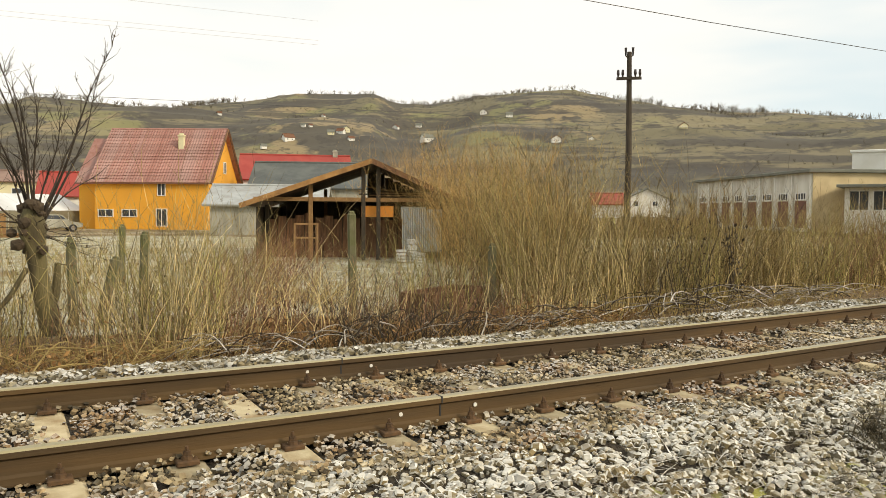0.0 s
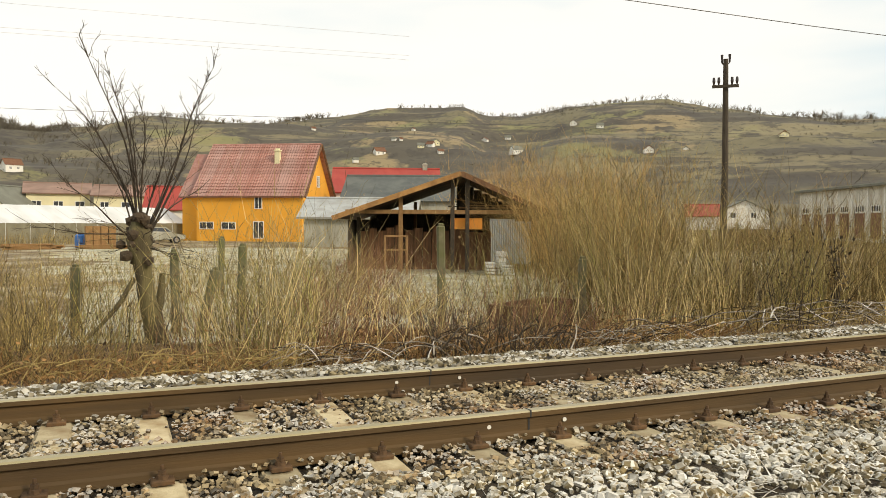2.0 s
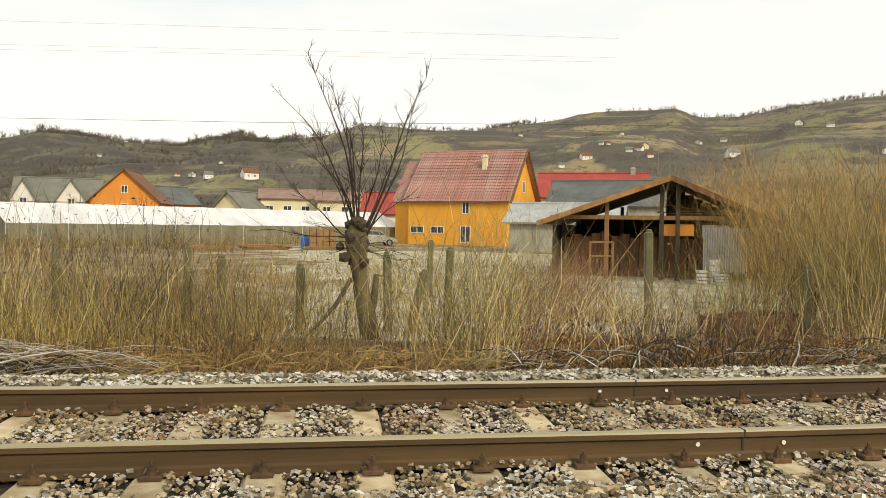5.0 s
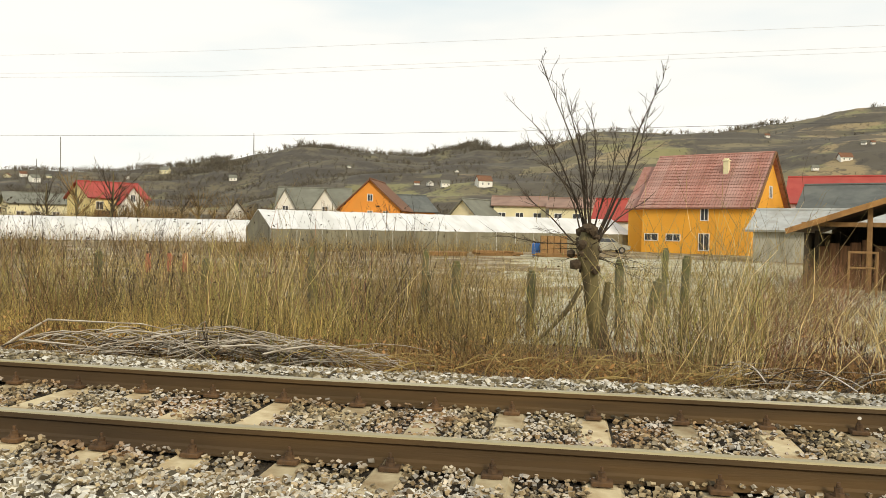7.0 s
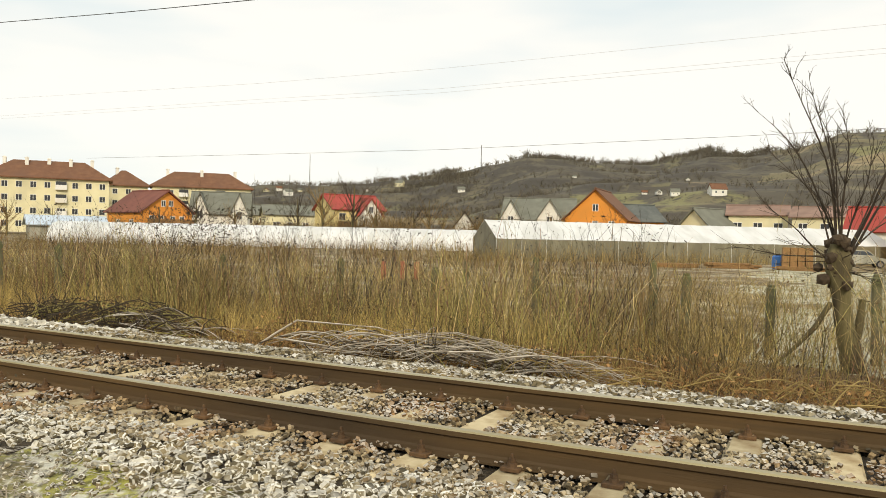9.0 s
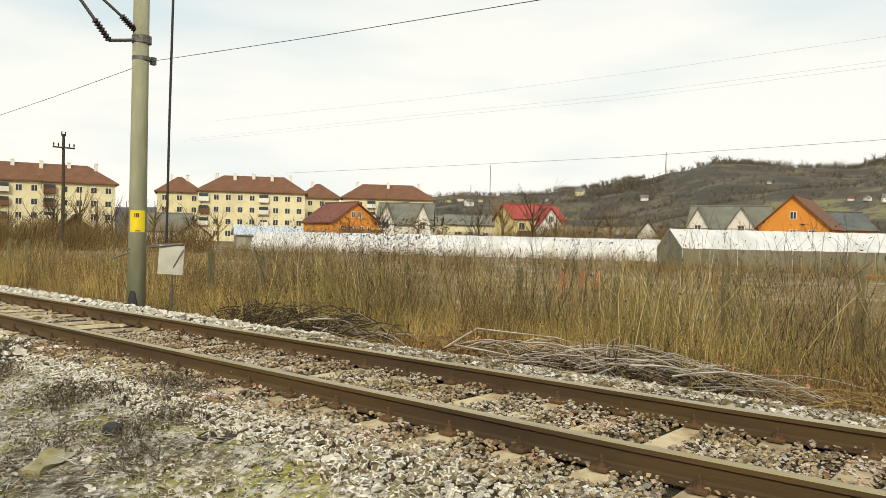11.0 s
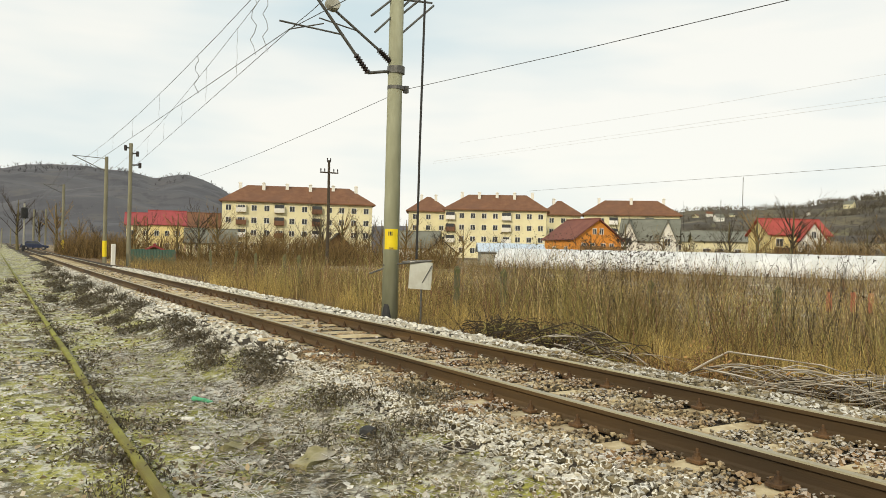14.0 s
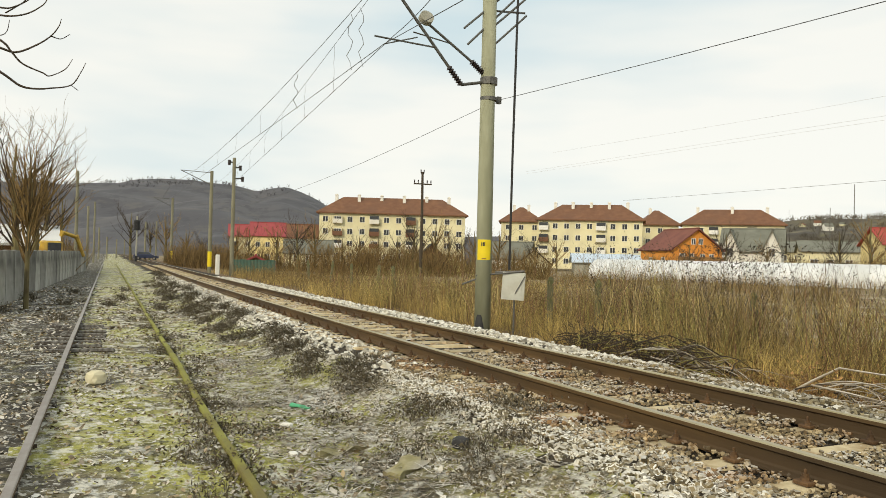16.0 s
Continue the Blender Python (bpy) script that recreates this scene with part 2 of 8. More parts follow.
M_BLUEROOF = mat("pale_blue_sheet_roof", (0.48, 0.58, 0.68), (0.58, 0.67, 0.76), 1, 0.5, 0.1)
M_ORANGE = mat("orange_render", (0.78, 0.36, 0.04), (0.84, 0.41, 0.055), 0.8, 0.9, 0.15, c3=(0.66, 0.30, 0.04), scale3=0.4, amount3=0.5)
M_ORANGE2 = mat("deep_orange_render", (0.72, 0.27, 0.045), (0.78, 0.32, 0.06), 0.8, 0.9, 0.15, c3=(0.6, 0.24, 0.05), scale3=0.4)
M_CREAM = mat("cream_render", (0.70, 0.645, 0.40), (0.78, 0.725, 0.48), 0.6, 0.9, 0.15, c3=(0.56, 0.52, 0.35), scale3=0.18, amount3=0.7)
M_YELLOWWALL = mat("yellow_render", (0.76, 0.62, 0.28), (0.80, 0.67, 0.33), 0.6, 0.9, 0.15, c3=(0.66, 0.54, 0.28), scale3=0.3)
M_WHITE = mat("white_render", (0.74, 0.73, 0.66), (0.80, 0.79, 0.73), 0.7, 0.9, 0.15, c3=(0.60, 0.57, 0.48), scale3=0.3, amount3=0.5)
M_PINK = mat("pink_render", (0.72, 0.48, 0.34), (0.76, 0.53, 0.39), 0.6, 0.9, 0.15, c3=(0.6, 0.42, 0.3), scale3=0.3)
M_GREENWALL = mat("green_sheet_fence", (0.06, 0.12, 0.09), (0.08, 0.15, 0.11), 1, 0.7, 0.1)
M_GLASS = mat("dark_window_glass", (0.045, 0.05, 0.055), (0.06, 0.065, 0.07), 3, 0.12, 0.0)
M_FRAME = mat("white_window_frame", (0.72, 0.72, 0.68), (0.78, 0.78, 0.74), 4, 0.6, 0.0)
M_BROWNDOOR = mat("brown_gate", (0.15, 0.065, 0.045), (0.20, 0.09, 0.06), 2, 0.8, 0.1)
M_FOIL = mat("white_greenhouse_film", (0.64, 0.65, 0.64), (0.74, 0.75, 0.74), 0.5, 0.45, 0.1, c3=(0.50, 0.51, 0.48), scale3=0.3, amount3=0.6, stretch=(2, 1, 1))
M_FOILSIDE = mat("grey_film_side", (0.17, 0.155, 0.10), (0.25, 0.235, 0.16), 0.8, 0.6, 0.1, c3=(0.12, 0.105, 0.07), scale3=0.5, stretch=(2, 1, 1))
M_STEM_TAN = mat("tan_stem", (0.50, 0.38, 0.17), (0.66, 0.53, 0.27), 3, 0.85, 0.0, island=0.7)
M_STEM_GOLD = mat("golden_grass", (0.44, 0.315, 0.095), (0.58, 0.435, 0.16), 3, 0.9, 0.0, island=0.62)
M_STEM_BROWN = mat("brown_twig", (0.225, 0.16, 0.056), (0.35, 0.26, 0.10), 3, 0.9, 0.0, island=0.72)
M_STEM_RED = mat("reddish_twig", (0.22, 0.11, 0.065), (0.32, 0.17, 0.10), 3, 0.9, 0.0, island=0.55)
M_STEM_ORANGE = mat("orange_willow_twig", (0.40, 0.235, 0.075), (0.54, 0.335, 0.12), 3, 0.9, 0.0, island=0.65)
M_STEM_OLIVE = mat("olive_twig", (0.245, 0.215, 0.06), (0.37, 0.325, 0.11), 3, 0.9, 0.0, island=0.72)
M_STEM_DARK = mat("dark_twig", (0.034, 0.025, 0.016), (0.062, 0.045, 0.029), 3, 0.9, 0.0, island=0.4)
M_STEM_FROST = mat("frosted_branch", (0.23, 0.19, 0.135), (0.36, 0.315, 0.245), 5, 0.9, 0.0, frost=0.95, island=0.45)
M_STEM_HEDGE = mat("dark_hedge_twig", (0.14, 0.088, 0.03), (0.23, 0.148, 0.055), 3, 0.9, 0.0, island=0.7)
M_WEED = mat("dead_weed", (0.06, 0.048, 0.026), (0.13, 0.105, 0.06), 4, 0.9, 0.0, frost=0.45, island=0.6)
M_CRIMSON = mat("dull_crimson_roof", (0.30, 0.045, 0.05), (0.36, 0.07, 0.07), 0.8, 0.75, 0.2, c3=(0.22, 0.05, 0.05), scale3=0.2)
M_NAVY = mat("dark_blue_car_paint", (0.02, 0.028, 0.06), (0.03, 0.04, 0.08), 3, 0.35, 0.0)
M_SAND = mat("stained_sand_render", (0.58, 0.46, 0.26), (0.66, 0.54, 0.32), 0.7, 0.9, 0.2, c3=(0.40, 0.30, 0.17), scale3=0.4, amount3=0.6)
M_LITTER = mat("dry_leaf", (0.20, 0.105, 0.037), (0.33, 0.19, 0.072), 5, 0.9, 0.0, island=0.7)
M_BARK = mat("willow_bark", (0.115, 0.094, 0.04), (0.20, 0.168, 0.075), 9, 0.95, 0.8, c3=(0.06, 0.045, 0.027), scale3=4, amount3=0.75, stretch=(1, 1, 0.3))
M_FARTWIG = mat("far_bare_wood", (0.10, 0.087, 0.062), (0.15, 0.128, 0.09), 0.05, 0.95, 0.0, island=0.4)
# the far woods' twigs carry the same painted haze tint
M_FARHAZE = mat("far_haze_tinted_wood", (0.055, 0.054, 0.060), (0.08, 0.077, 0.08), 0.02, 0.95, 0.0, island=0.25)
M_BLUE = mat("blue_plastic", (0.03, 0.16, 0.48), (0.04, 0.2, 0.55), 3, 0.4, 0.0)
M_REDFOIL = mat("red_sheet", (0.36, 0.11, 0.07), (0.44, 0.16, 0.09), 3, 0.7, 0.0)
M_GREENPLASTIC = mat("green_plastic", (0.05, 0.32, 0.16), (0.08, 0.42, 0.22), 8, 0.35, 0.1)
M_ROCK = mat("mossy_block", (0.24, 0.215, 0.10), (0.34, 0.30, 0.16), 6, 0.95, 0.6, c3=(0.12, 0.09, 0.05), scale3=3.5, amount3=0.8, frost=0.3)

# ---- mesh helpers ----
RNG = np.random.default_rng(7)


class Shape:
    """Gathers vertices and faces for one mesh."""

    def __init__(self):
        self.v, self.f, self.m = [], [], []

    def add(self, verts, faces, slot=0):
        k = len(self.v)
        self.v.extend(tuple(p) for p in verts)
        self.f.extend(tuple(i + k for i in q) for q in faces)
        self.m.extend([slot] * len(faces))
        return self

    def box(self, c, s, rz=0.0, bevel=0.0, slot=0, rx=0.0, ry=0.0):
        """A box of size s round c with its upright and upper edges broken by bevel."""
        x, y, z = s[0] / 2, s[1] / 2, s[2] / 2
        m = pose(*c, rx, ry, rz)
        if not bevel:
            p = [(-x, -y, -z), (x, -y, -z), (x, y, -z), (-x, y, -z), (-x, -y, z), (x, -y, z), (x, y, z), (-x, y, z)]
            q = [(0, 3, 2, 1), (4, 5, 6, 7), (0, 1, 5, 4), (1, 2, 6, 5), (2, 3, 7, 6), (3, 0, 4, 7)]
        else:
            b = bevel
            ring = [(-x + b, -y), (x - b, -y), (x, -y + b), (x, y - b), (x - b, y), (-x + b, y), (-x, y - b), (-x, -y + b)]
            p = [(u, w, -z) for u, w in ring] + [(u, w, z - b) for u, w in ring] + [(u * (1 - b / x), w * (1 - b / y), z) for u, w in ring]
            q = [tuple(range(7, -1, -1)), tuple(range(16, 24))]
            for k in range(8):
                j = (k + 1) % 8
                q += [(k, j, 8 + j, 8 + k), (8 + k, 8 + j, 16 + j, 16 + k)]
        return self.add([m @ Vector(t) for t in p], q, slot)

    def tube(self, pts, r0, r1=None, sides=8, slot=0, caps=True):
        """A round bar along pts, tapering from r0 to r1; r0 may be a list."""
        pts = [Vector(p) for p in pts]
        n = len(pts)
        rs = list(r0) if isinstance(r0, (list, tuple)) else [r0 + ((r0 if r1 is None else r1) - r0) * k / (n - 1) for k in range(n)]
        verts = []
        for k, p in enumerate(pts):
            d = (pts[min(k + 1, n - 1)] - pts[max(k - 1, 0)]).normalized()
            a = d.cross(Vector((0, 0, 1)) if abs(d.z) < 0.9 else Vector((1, 0, 0))).normalized()
            b = d.cross(a)
            verts += [p + (a * math.cos(2 * math.pi * j / sides) + b * math.sin(2 * math.pi * j / sides)) * rs[k] for j in range(sides)]
        faces = [(k * sides + j, k * sides + (j + 1) % sides, (k + 1) * sides + (j + 1) % sides, (k + 1) * sides + j) for k in range(n - 1) for j in range(sides)]
        if caps:
            faces += [tuple(range(sides - 1, -1, -1)), tuple(range((n - 1) * sides, n * sides))]
        return self.add(verts, faces, slot)

    def mesh(self, name, *mats):
        me = bpy.data.meshes.new(name)
        me.from_pydata(self.v, [], self.f)
        for m in mats:
            me.materials.append(m)
        if len(mats) > 1:
            me.polygons.foreach_set("material_index", self.m)
        me.update()
        return me


def smooth(me):
    me.polygons.foreach_set("use_smooth", [True] * len(me.polygons))
    return me


def part(name, shape, material, parent=None, label="", at=None):
    """One mesh object under a thing or a part; shape is a Shape or a finished mesh."""
    me = shape.mesh(name, *(material if isinstance(material, tuple) else (material,))) if isinstance(shape, Shape) else shape
    ob = new(name, me)
    if parent is not None:
        ob.parent = parent
    if at is not None:
        ob.matrix_local = at
    return tagged(ob, label)


def thing(name, m, label, category, group="", kind=""):
    ob = new(name)
    ob.empty_display_size = 0.2
    ob.matrix_world = m
    return tagged(ob, label, category, group, kind)


def raw_mesh(name, verts, faces, material, island=None):
    """A mesh from arrays of vertices and of equal-sided faces."""
    verts, faces = np.asarray(verts, np.float32), np.asarray(faces, np.int32)
    me = bpy.data.meshes.new(name)
    me.vertices.add(len(verts))
    me.vertices.foreach_set("co", verts.ravel())
    k = faces.shape[1]
    me.loops.add(faces.size)
    me.loops.foreach_set("vertex_index", faces.ravel())
    me.polygons.add(len(faces))
    me.polygons.foreach_set("loop_start", np.arange(0, faces.size, k, dtype=np.int32))
    me.polygons.foreach_set("loop_total", np.full(len(faces), k, np.int32))
    me.materials.append(material)
    me.update(calc_edges=True)
    return me


def stems(base, height, lean, bend, radius, seg=3, sides=3, rng=RNG, crook=0.0):
    """Vertices and faces of many thin tapering stems. base n x 3; lean, bend n x 2 in metres at the tip."""
    n = len(base)
    t = np.linspace(0, 1, seg + 1)
    mid = np.zeros((n, seg + 1, 3))
    mid[..., :2] = base[:, None, :2] + lean[:, None] * t[None, :, None] + bend[:, None] * (t**2)[None, :, None]
    if crook:
        mid[:, 1:, :2] += np.cumsum(rng.normal(size=(n, seg, 2)), 1) * (crook * height)[:, None, None]
    mid[..., 2] = base[:, None, 2] + height[:, None] * (t - 0.12 * t**2)[None]
    a = np.arange(sides) * 2 * np.pi / sides + rng.uniform(0, 6, (n, 1))
    ring = np.stack([np.cos(a), np.sin(a), 0 * a], -1)
    r = radius[:, None] * np.linspace(1, 0.3, seg + 1)[None]
    v = mid[:, :, None] + ring[:, None] * r[..., None, None]
    i = np.arange(n)[:, None, None] * (seg + 1) * sides
    k = np.arange(seg)[None, :, None] * sides
    j = np.arange(sides)[None, None]
    j2 = (j + 1) % sides
    f = np.stack([i + k + j, i + k + j2, i + k + sides + j2, i + k + sides + j], -1).reshape(-1, 4)
    return v.reshape(-1, 3), f, mid


def gather(*pieces):
    vs, fs, k = [], [], 0
    for v, f in pieces:
        vs.append(v)
        fs.append(f + k)
        k += len(v)
    return np.concatenate(vs), np.concatenate(fs)


def at(az, r):
    """Plan position at az degrees to the left of the track's square direction, r metres off."""
    return -r * math.sin(radians(az)), r * math.cos(radians(az))


# ---- lie of the land ----
def bow(x):
    """How far the main line swings away from its straight middle."""
    x = np.asarray(x, float)
    u = np.maximum(-x - 2, 0)
    v = np.maximum(x - 2, 0)
    left = 0.04 * u + 0.0004 * np.minimum(u, 40) ** 2 + 0.032 * np.maximum(u - 40, 0)
    right = 0.012 * v + 0.004 * np.minimum(v, 8) ** 2 + 0.064 * np.maximum(v - 8, 0)
    return left + right


RIDGE_AZ = [-180, -75, -58, -55, -49.9, -44.9, -40, -38.4, -31.6, -27.9, -25.8, -23.8, -19.3, -13.7, -9.9, -5.8, -1.2, 1.7, 4.4, 6.8, 10.8, 15.3, 17.5, 19.5, 21.5, 23.5, 26.8, 31, 35.5, 39.4, 50, 62, 70.5, 71.8, 73.2, 74.3, 75.4, 76.3, 78, 80.8, 84.3, 85.7, 89.2, 96, 110, 180]
RIDGE_EL = [3, 5.5, 5.8, 5.9, 6.4, 6.9, 8.0, 8.4, 8.1, 7.2, 7.1, 7.9, 7.55, 7.0, 6.6, 6.85, 6.85, 6.05, 5.6, 5.8, 4.95, 5.05, 5.2, 5.15, 4.6, 4.15, 3.9, 3.55, 2.95, 2.6, 1.6, 1.6, 2.9, 3.8, 4.4, 4.72, 4.6, 4.3, 4.75, 4.95, 4.75, 4.45, 4.25, 4.0, 3.2, 3]
FIELD = -0.8


def fbm(x, y, s):
    """A cheap smooth roughness from crossed waves."""
    return (np.sin(x / s + 1.3) * np.cos(y / s * 1.1 + 0.4) + 0.5 * np.sin(x / s * 2.3 + y / s * 1.7 + 2.0) + 0.3 * np.sin(x / s * 4.1 - y / s * 3.7)) / 1.8


def land(x, y):
    """Height of the ground."""
    x, y = np.asarray(x, float), np.asarray(y, float)
    s = y - bow(x)
    z = np.interp(s, [-3, 2.35, 2.75, 3.25, 3.7, 4.1, 6.7, 7.3, 8.3, 9.0, 11, 15], [-0.48, -0.50, -0.43, -0.25, -0.205, -0.205, -0.205, -0.23, -0.40, -0.52, -0.68, FIELD])
    near = np.clip((40 - np.hypot(x, y)) / 10, 0, 1)
    z = z + 0.025 * near * fbm(x, y, 0.45) * np.where((s > 3.6) & (s < 7), 0.2, 1)
    r, az = np.hypot(x, y), np.degrees(np.arctan2(-x, y))
    far = np.interp(az, [-60, 38, 50, 66, 72], [820, 900, 1100, 1500, 1500])
    foot = np.interp(az, [-60, -30, 30, 60, 75, 90], [170, 190, 260, 400, 500, 600])
    top = far * np.tan(np.radians(np.interp(az, RIDGE_AZ, RIDGE_EL))) + 2
    u = np.clip((r - foot) / (far - foot), 0, 1.6)
    rise = np.where(u < 1, 0.25 * u + 0.75 * (3 * u**2 - 2 * u**3), 1 - 0.25 * (u - 1))
    h = top * rise
    h = h + np.minimum(u, 1) * (1 - np.minimum(u, 1)) * 4 * 16 * fbm(x, y, 95)
    step = 9.0
    q = h / step
    terr = step * (np.floor(q) + np.clip((q - np.floor(q)) * 2.2 - 0.6, 0, 1))
    h = np.where((u > 0.08) & (az < 45) & (az > -75), 0.45 * h + 0.55 * terr, h)
    return z + np.maximum(h, 0)


def land1(x, y):
    return float(land(np.array([x]), np.array([y]))[0])


def axis(*runs):
    out = []
    for a, b, d in runs:
        out += list(np.arange(a, b, d))
    return np.array(out)


gx = axis((-1900, -1000, 25), (-1000, -160, 10), (-160, -40, 2.5), (-40, 16, 0.3), (16, 60, 1.5), (60, 160, 4), (160, 1000, 10), (1000, 1900, 25))
gy = axis((-1200, -60, 60), (-60, -6, 3), (-6, -1.2, 0.3), (-1.2, 1.5, 0.1), (1.5, 12, 0.15), (12, 20, 0.5), (20, 60, 2), (60, 160, 4), (160, 1000, 9), (1000, 1900, 22))
GX, GY = np.meshgrid(gx, gy)
GZ = land(GX, GY)
nx, ny = len(gx), len(gy)
idx = np.arange(nx * ny).reshape(ny, nx)
quads = np.stack([idx[:-1, :-1], idx[:-1, 1:], idx[1:, 1:], idx[1:, :-1]], -1).reshape(-1, 4)
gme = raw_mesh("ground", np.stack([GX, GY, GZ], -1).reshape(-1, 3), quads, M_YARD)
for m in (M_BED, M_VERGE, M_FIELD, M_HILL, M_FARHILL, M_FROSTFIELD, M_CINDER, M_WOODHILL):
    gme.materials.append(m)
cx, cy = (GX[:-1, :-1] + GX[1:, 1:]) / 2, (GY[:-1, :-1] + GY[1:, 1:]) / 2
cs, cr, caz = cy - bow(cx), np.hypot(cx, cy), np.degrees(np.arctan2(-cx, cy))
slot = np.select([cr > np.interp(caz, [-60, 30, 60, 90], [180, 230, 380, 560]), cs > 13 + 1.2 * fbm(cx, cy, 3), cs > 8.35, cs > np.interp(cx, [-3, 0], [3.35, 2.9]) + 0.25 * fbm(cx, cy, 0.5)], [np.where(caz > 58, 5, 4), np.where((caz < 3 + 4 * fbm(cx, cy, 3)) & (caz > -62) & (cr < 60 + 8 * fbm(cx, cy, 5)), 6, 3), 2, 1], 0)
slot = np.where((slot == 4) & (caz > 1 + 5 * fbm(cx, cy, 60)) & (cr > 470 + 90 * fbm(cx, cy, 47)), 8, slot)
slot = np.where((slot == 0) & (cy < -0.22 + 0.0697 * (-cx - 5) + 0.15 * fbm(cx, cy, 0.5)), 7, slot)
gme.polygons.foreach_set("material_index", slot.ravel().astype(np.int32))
smooth(gme)
tagged(new("ground", gme), "frosty winter ground rising to terraced hills", "ground", kind="structure")

# ---- the main line ----
RAIL_PROFILE = [(-0.075, -0.172), (0.075, -0.172), (0.075, -0.160), (0.022, -0.145), (0.009, -0.13), (0.009, -0.055), (0.036, -0.040), (0.036, -0.010), (0.028, 0.0), (-0.028, 0.0), (-0.036, -0.010), (-0.036, -0.040), (-0.009, -0.055), (-0.009, -0.13), (-0.022, -0.145), (-0.075, -0.160)]


def rail(name, line, mats, parent, label, profile=RAIL_PROFILE):
    """A rail swept along a line of (x, y, z of its top)."""
    sh = Shape()
    n, k = len(line), len(profile)
    vs = []
    for i, (x, y, z) in enumerate(line):
        a, b = line[max(i - 1, 0)], line[min(i + 1, n - 1)]
        d = Vector((b[0] - a[0], b[1] - a[1])).normalized()
        vs += [(x - d.y * u, y + d.x * u, z + w) for u, w in profile]
    for i in range(n - 1):
        for j in range(k):
            j2 = (j + 1) % k
            sh.f.append((i * k + j, i * k + j2, (i + 1) * k + j2, (i + 1) * k + j))
            sh.m.append(1 if j in (7, 8, 9) else 0)
    sh.v = vs
    sh.f += [tuple(range(k)), tuple(range((n - 1) * k, n * k))]
    sh.m += [0, 0]
    return part(name, sh, mats, parent, label)


NEAR, GAUGE = 4.40, 1.507
track = thing("railway_track", pose(0, 0, 0), "rusty main-line railway track on frosted ballast", "railway track", kind="structure")
xs = list(np.arange(-420, -60, 12.0)) + list(np.arange(-60, 30, 1.0)) + list(np.arange(30, 400, 12.0))
for off, lab in ((0, "rusty brown rail with a worn head"), (GAUGE, "rusty brown rail with a worn head")):
    rail("rail", [(x, NEAR + off + float(bow(x)), 0.0) for x in xs], (M_RAIL, M_HEAD), track, lab)

# sleepers with their fastenings
slp = Shape()
slp.box((0, 0, -0.09), (0.24, 2.6, 0.18), bevel=0.03)
slp_me = slp.mesh("sleeper", M_SLEEPER)
fst = Shape()
fst.box((0, 0, 0.012), (0.12, 0.10, 0.024), bevel=0.006)
fst.tube([(0, 0, 0.02), (0, 0, 0.045)], 0.034, 0.028, sides=8)
fst.tube([(0, 0, 0.045), (0, 0, 0.068)], 0.022, sides=6)
fst.tube([(0, 0, 0.068), (0, 0, 0.095)], 0.012, 0.010, sides=6)
fst_me = fst.mesh("fastening", M_BOLT)
SPACING = 0.6
for k in range(-150, 40):
    x = 0.22 + k * SPACING + random.uniform(-0.02, 0.02)
    yb = float(bow(x))
    turn = math.degrees(math.atan2(float(bow(x + 0.5)) - float(bow(x - 0.5)), 1.0)) + random.uniform(-0.8, 0.8)
    part("sleeper", slp_me, None, track, at=pose(x, NEAR + GAUGE / 2 + yb + random.uniform(-0.03, 0.03), -0.178 + random.uniform(-0.008, 0.004), 0, 0, turn))
    if -24 < x < 12:
        for off in (-0.095, 0.095, GAUGE - 0.095, GAUGE + 0.095):
            part("fastening", fst_me, None, track, at=pose(x, NEAR + off + yb, -0.172, 0, 0, turn))

# the joint: a narrow gap plate and pale discs imitating light through web holes
JX = 2.43
for off in (0, GAUGE):
    jx = JX - (0.09 if off else 0.0)
    yb = float(bow(jx))
    gap = Shape()
    gap.box((0, 0, -0.07), (0.012, 0.024, 0.12))
    gap.box((0, 0, -0.02), (0.010, 0.074, 0.043))
    part("rail_joint", gap, M_BLACK, track, "dark gap of a rail joint", at=pose(jx, NEAR + off + yb, 0.0005))
    for dx in (-0.285, 0.265):
        hole_disc = Shape()
        hole_disc.tube([(0, -0.014, 0), (0, -0.0085, 0)], 0.014, sides=10)
        part("web_bolt", hole_disc, M_WHITE, track, "pale disc imitating light through a rail web hole", at=pose(jx + dx, NEAR + off + yb, -0.085))

# ---- the siding ----
siding = thing("siding_track", pose(0, 0, 0), "disused siding half buried in moss and gravel", "railway track", kind="structure")


def siding_y(x, side):
    return (1.33 if side else -0.21) + 0.0697 * (-x - 5)


sx = list(np.arange(-110, -40, 5.0)) + list(np.arange(-40, 6, 1.0))
rail("rail", [(x, siding_y(x, 0), -0.38 + 0.006 * math.sin(x * 0.7)) for x in sx], (M_RAIL, M_STEELRAIL), siding, "dull grey steel rail")
rail("rail", [(x, siding_y(x, 1), -0.40 + 0.012 * math.sin(x * 0.9) - 0.02 * max(0, math.sin(x * 0.55))) for x in sx], (M_MOSSRAIL, M_MOSSRAIL), siding, "rail overgrown with green moss")
for k in range(8):
    x = -14.4 - k * 0.66
    wood = Shape()
    wood.box((0, 0, 0), (0.2, 1.1, 0.14), bevel=0.03)
    part("timber_sleeper", wood, M_WOODSLEEPER, siding, "rotten dark timber sleeper", at=pose(x, siding_y(x, 0) + 0.05 + random.uniform(-0.12, 0.12), -0.515, 0, 0, -4 + random.uniform(-3, 3)))

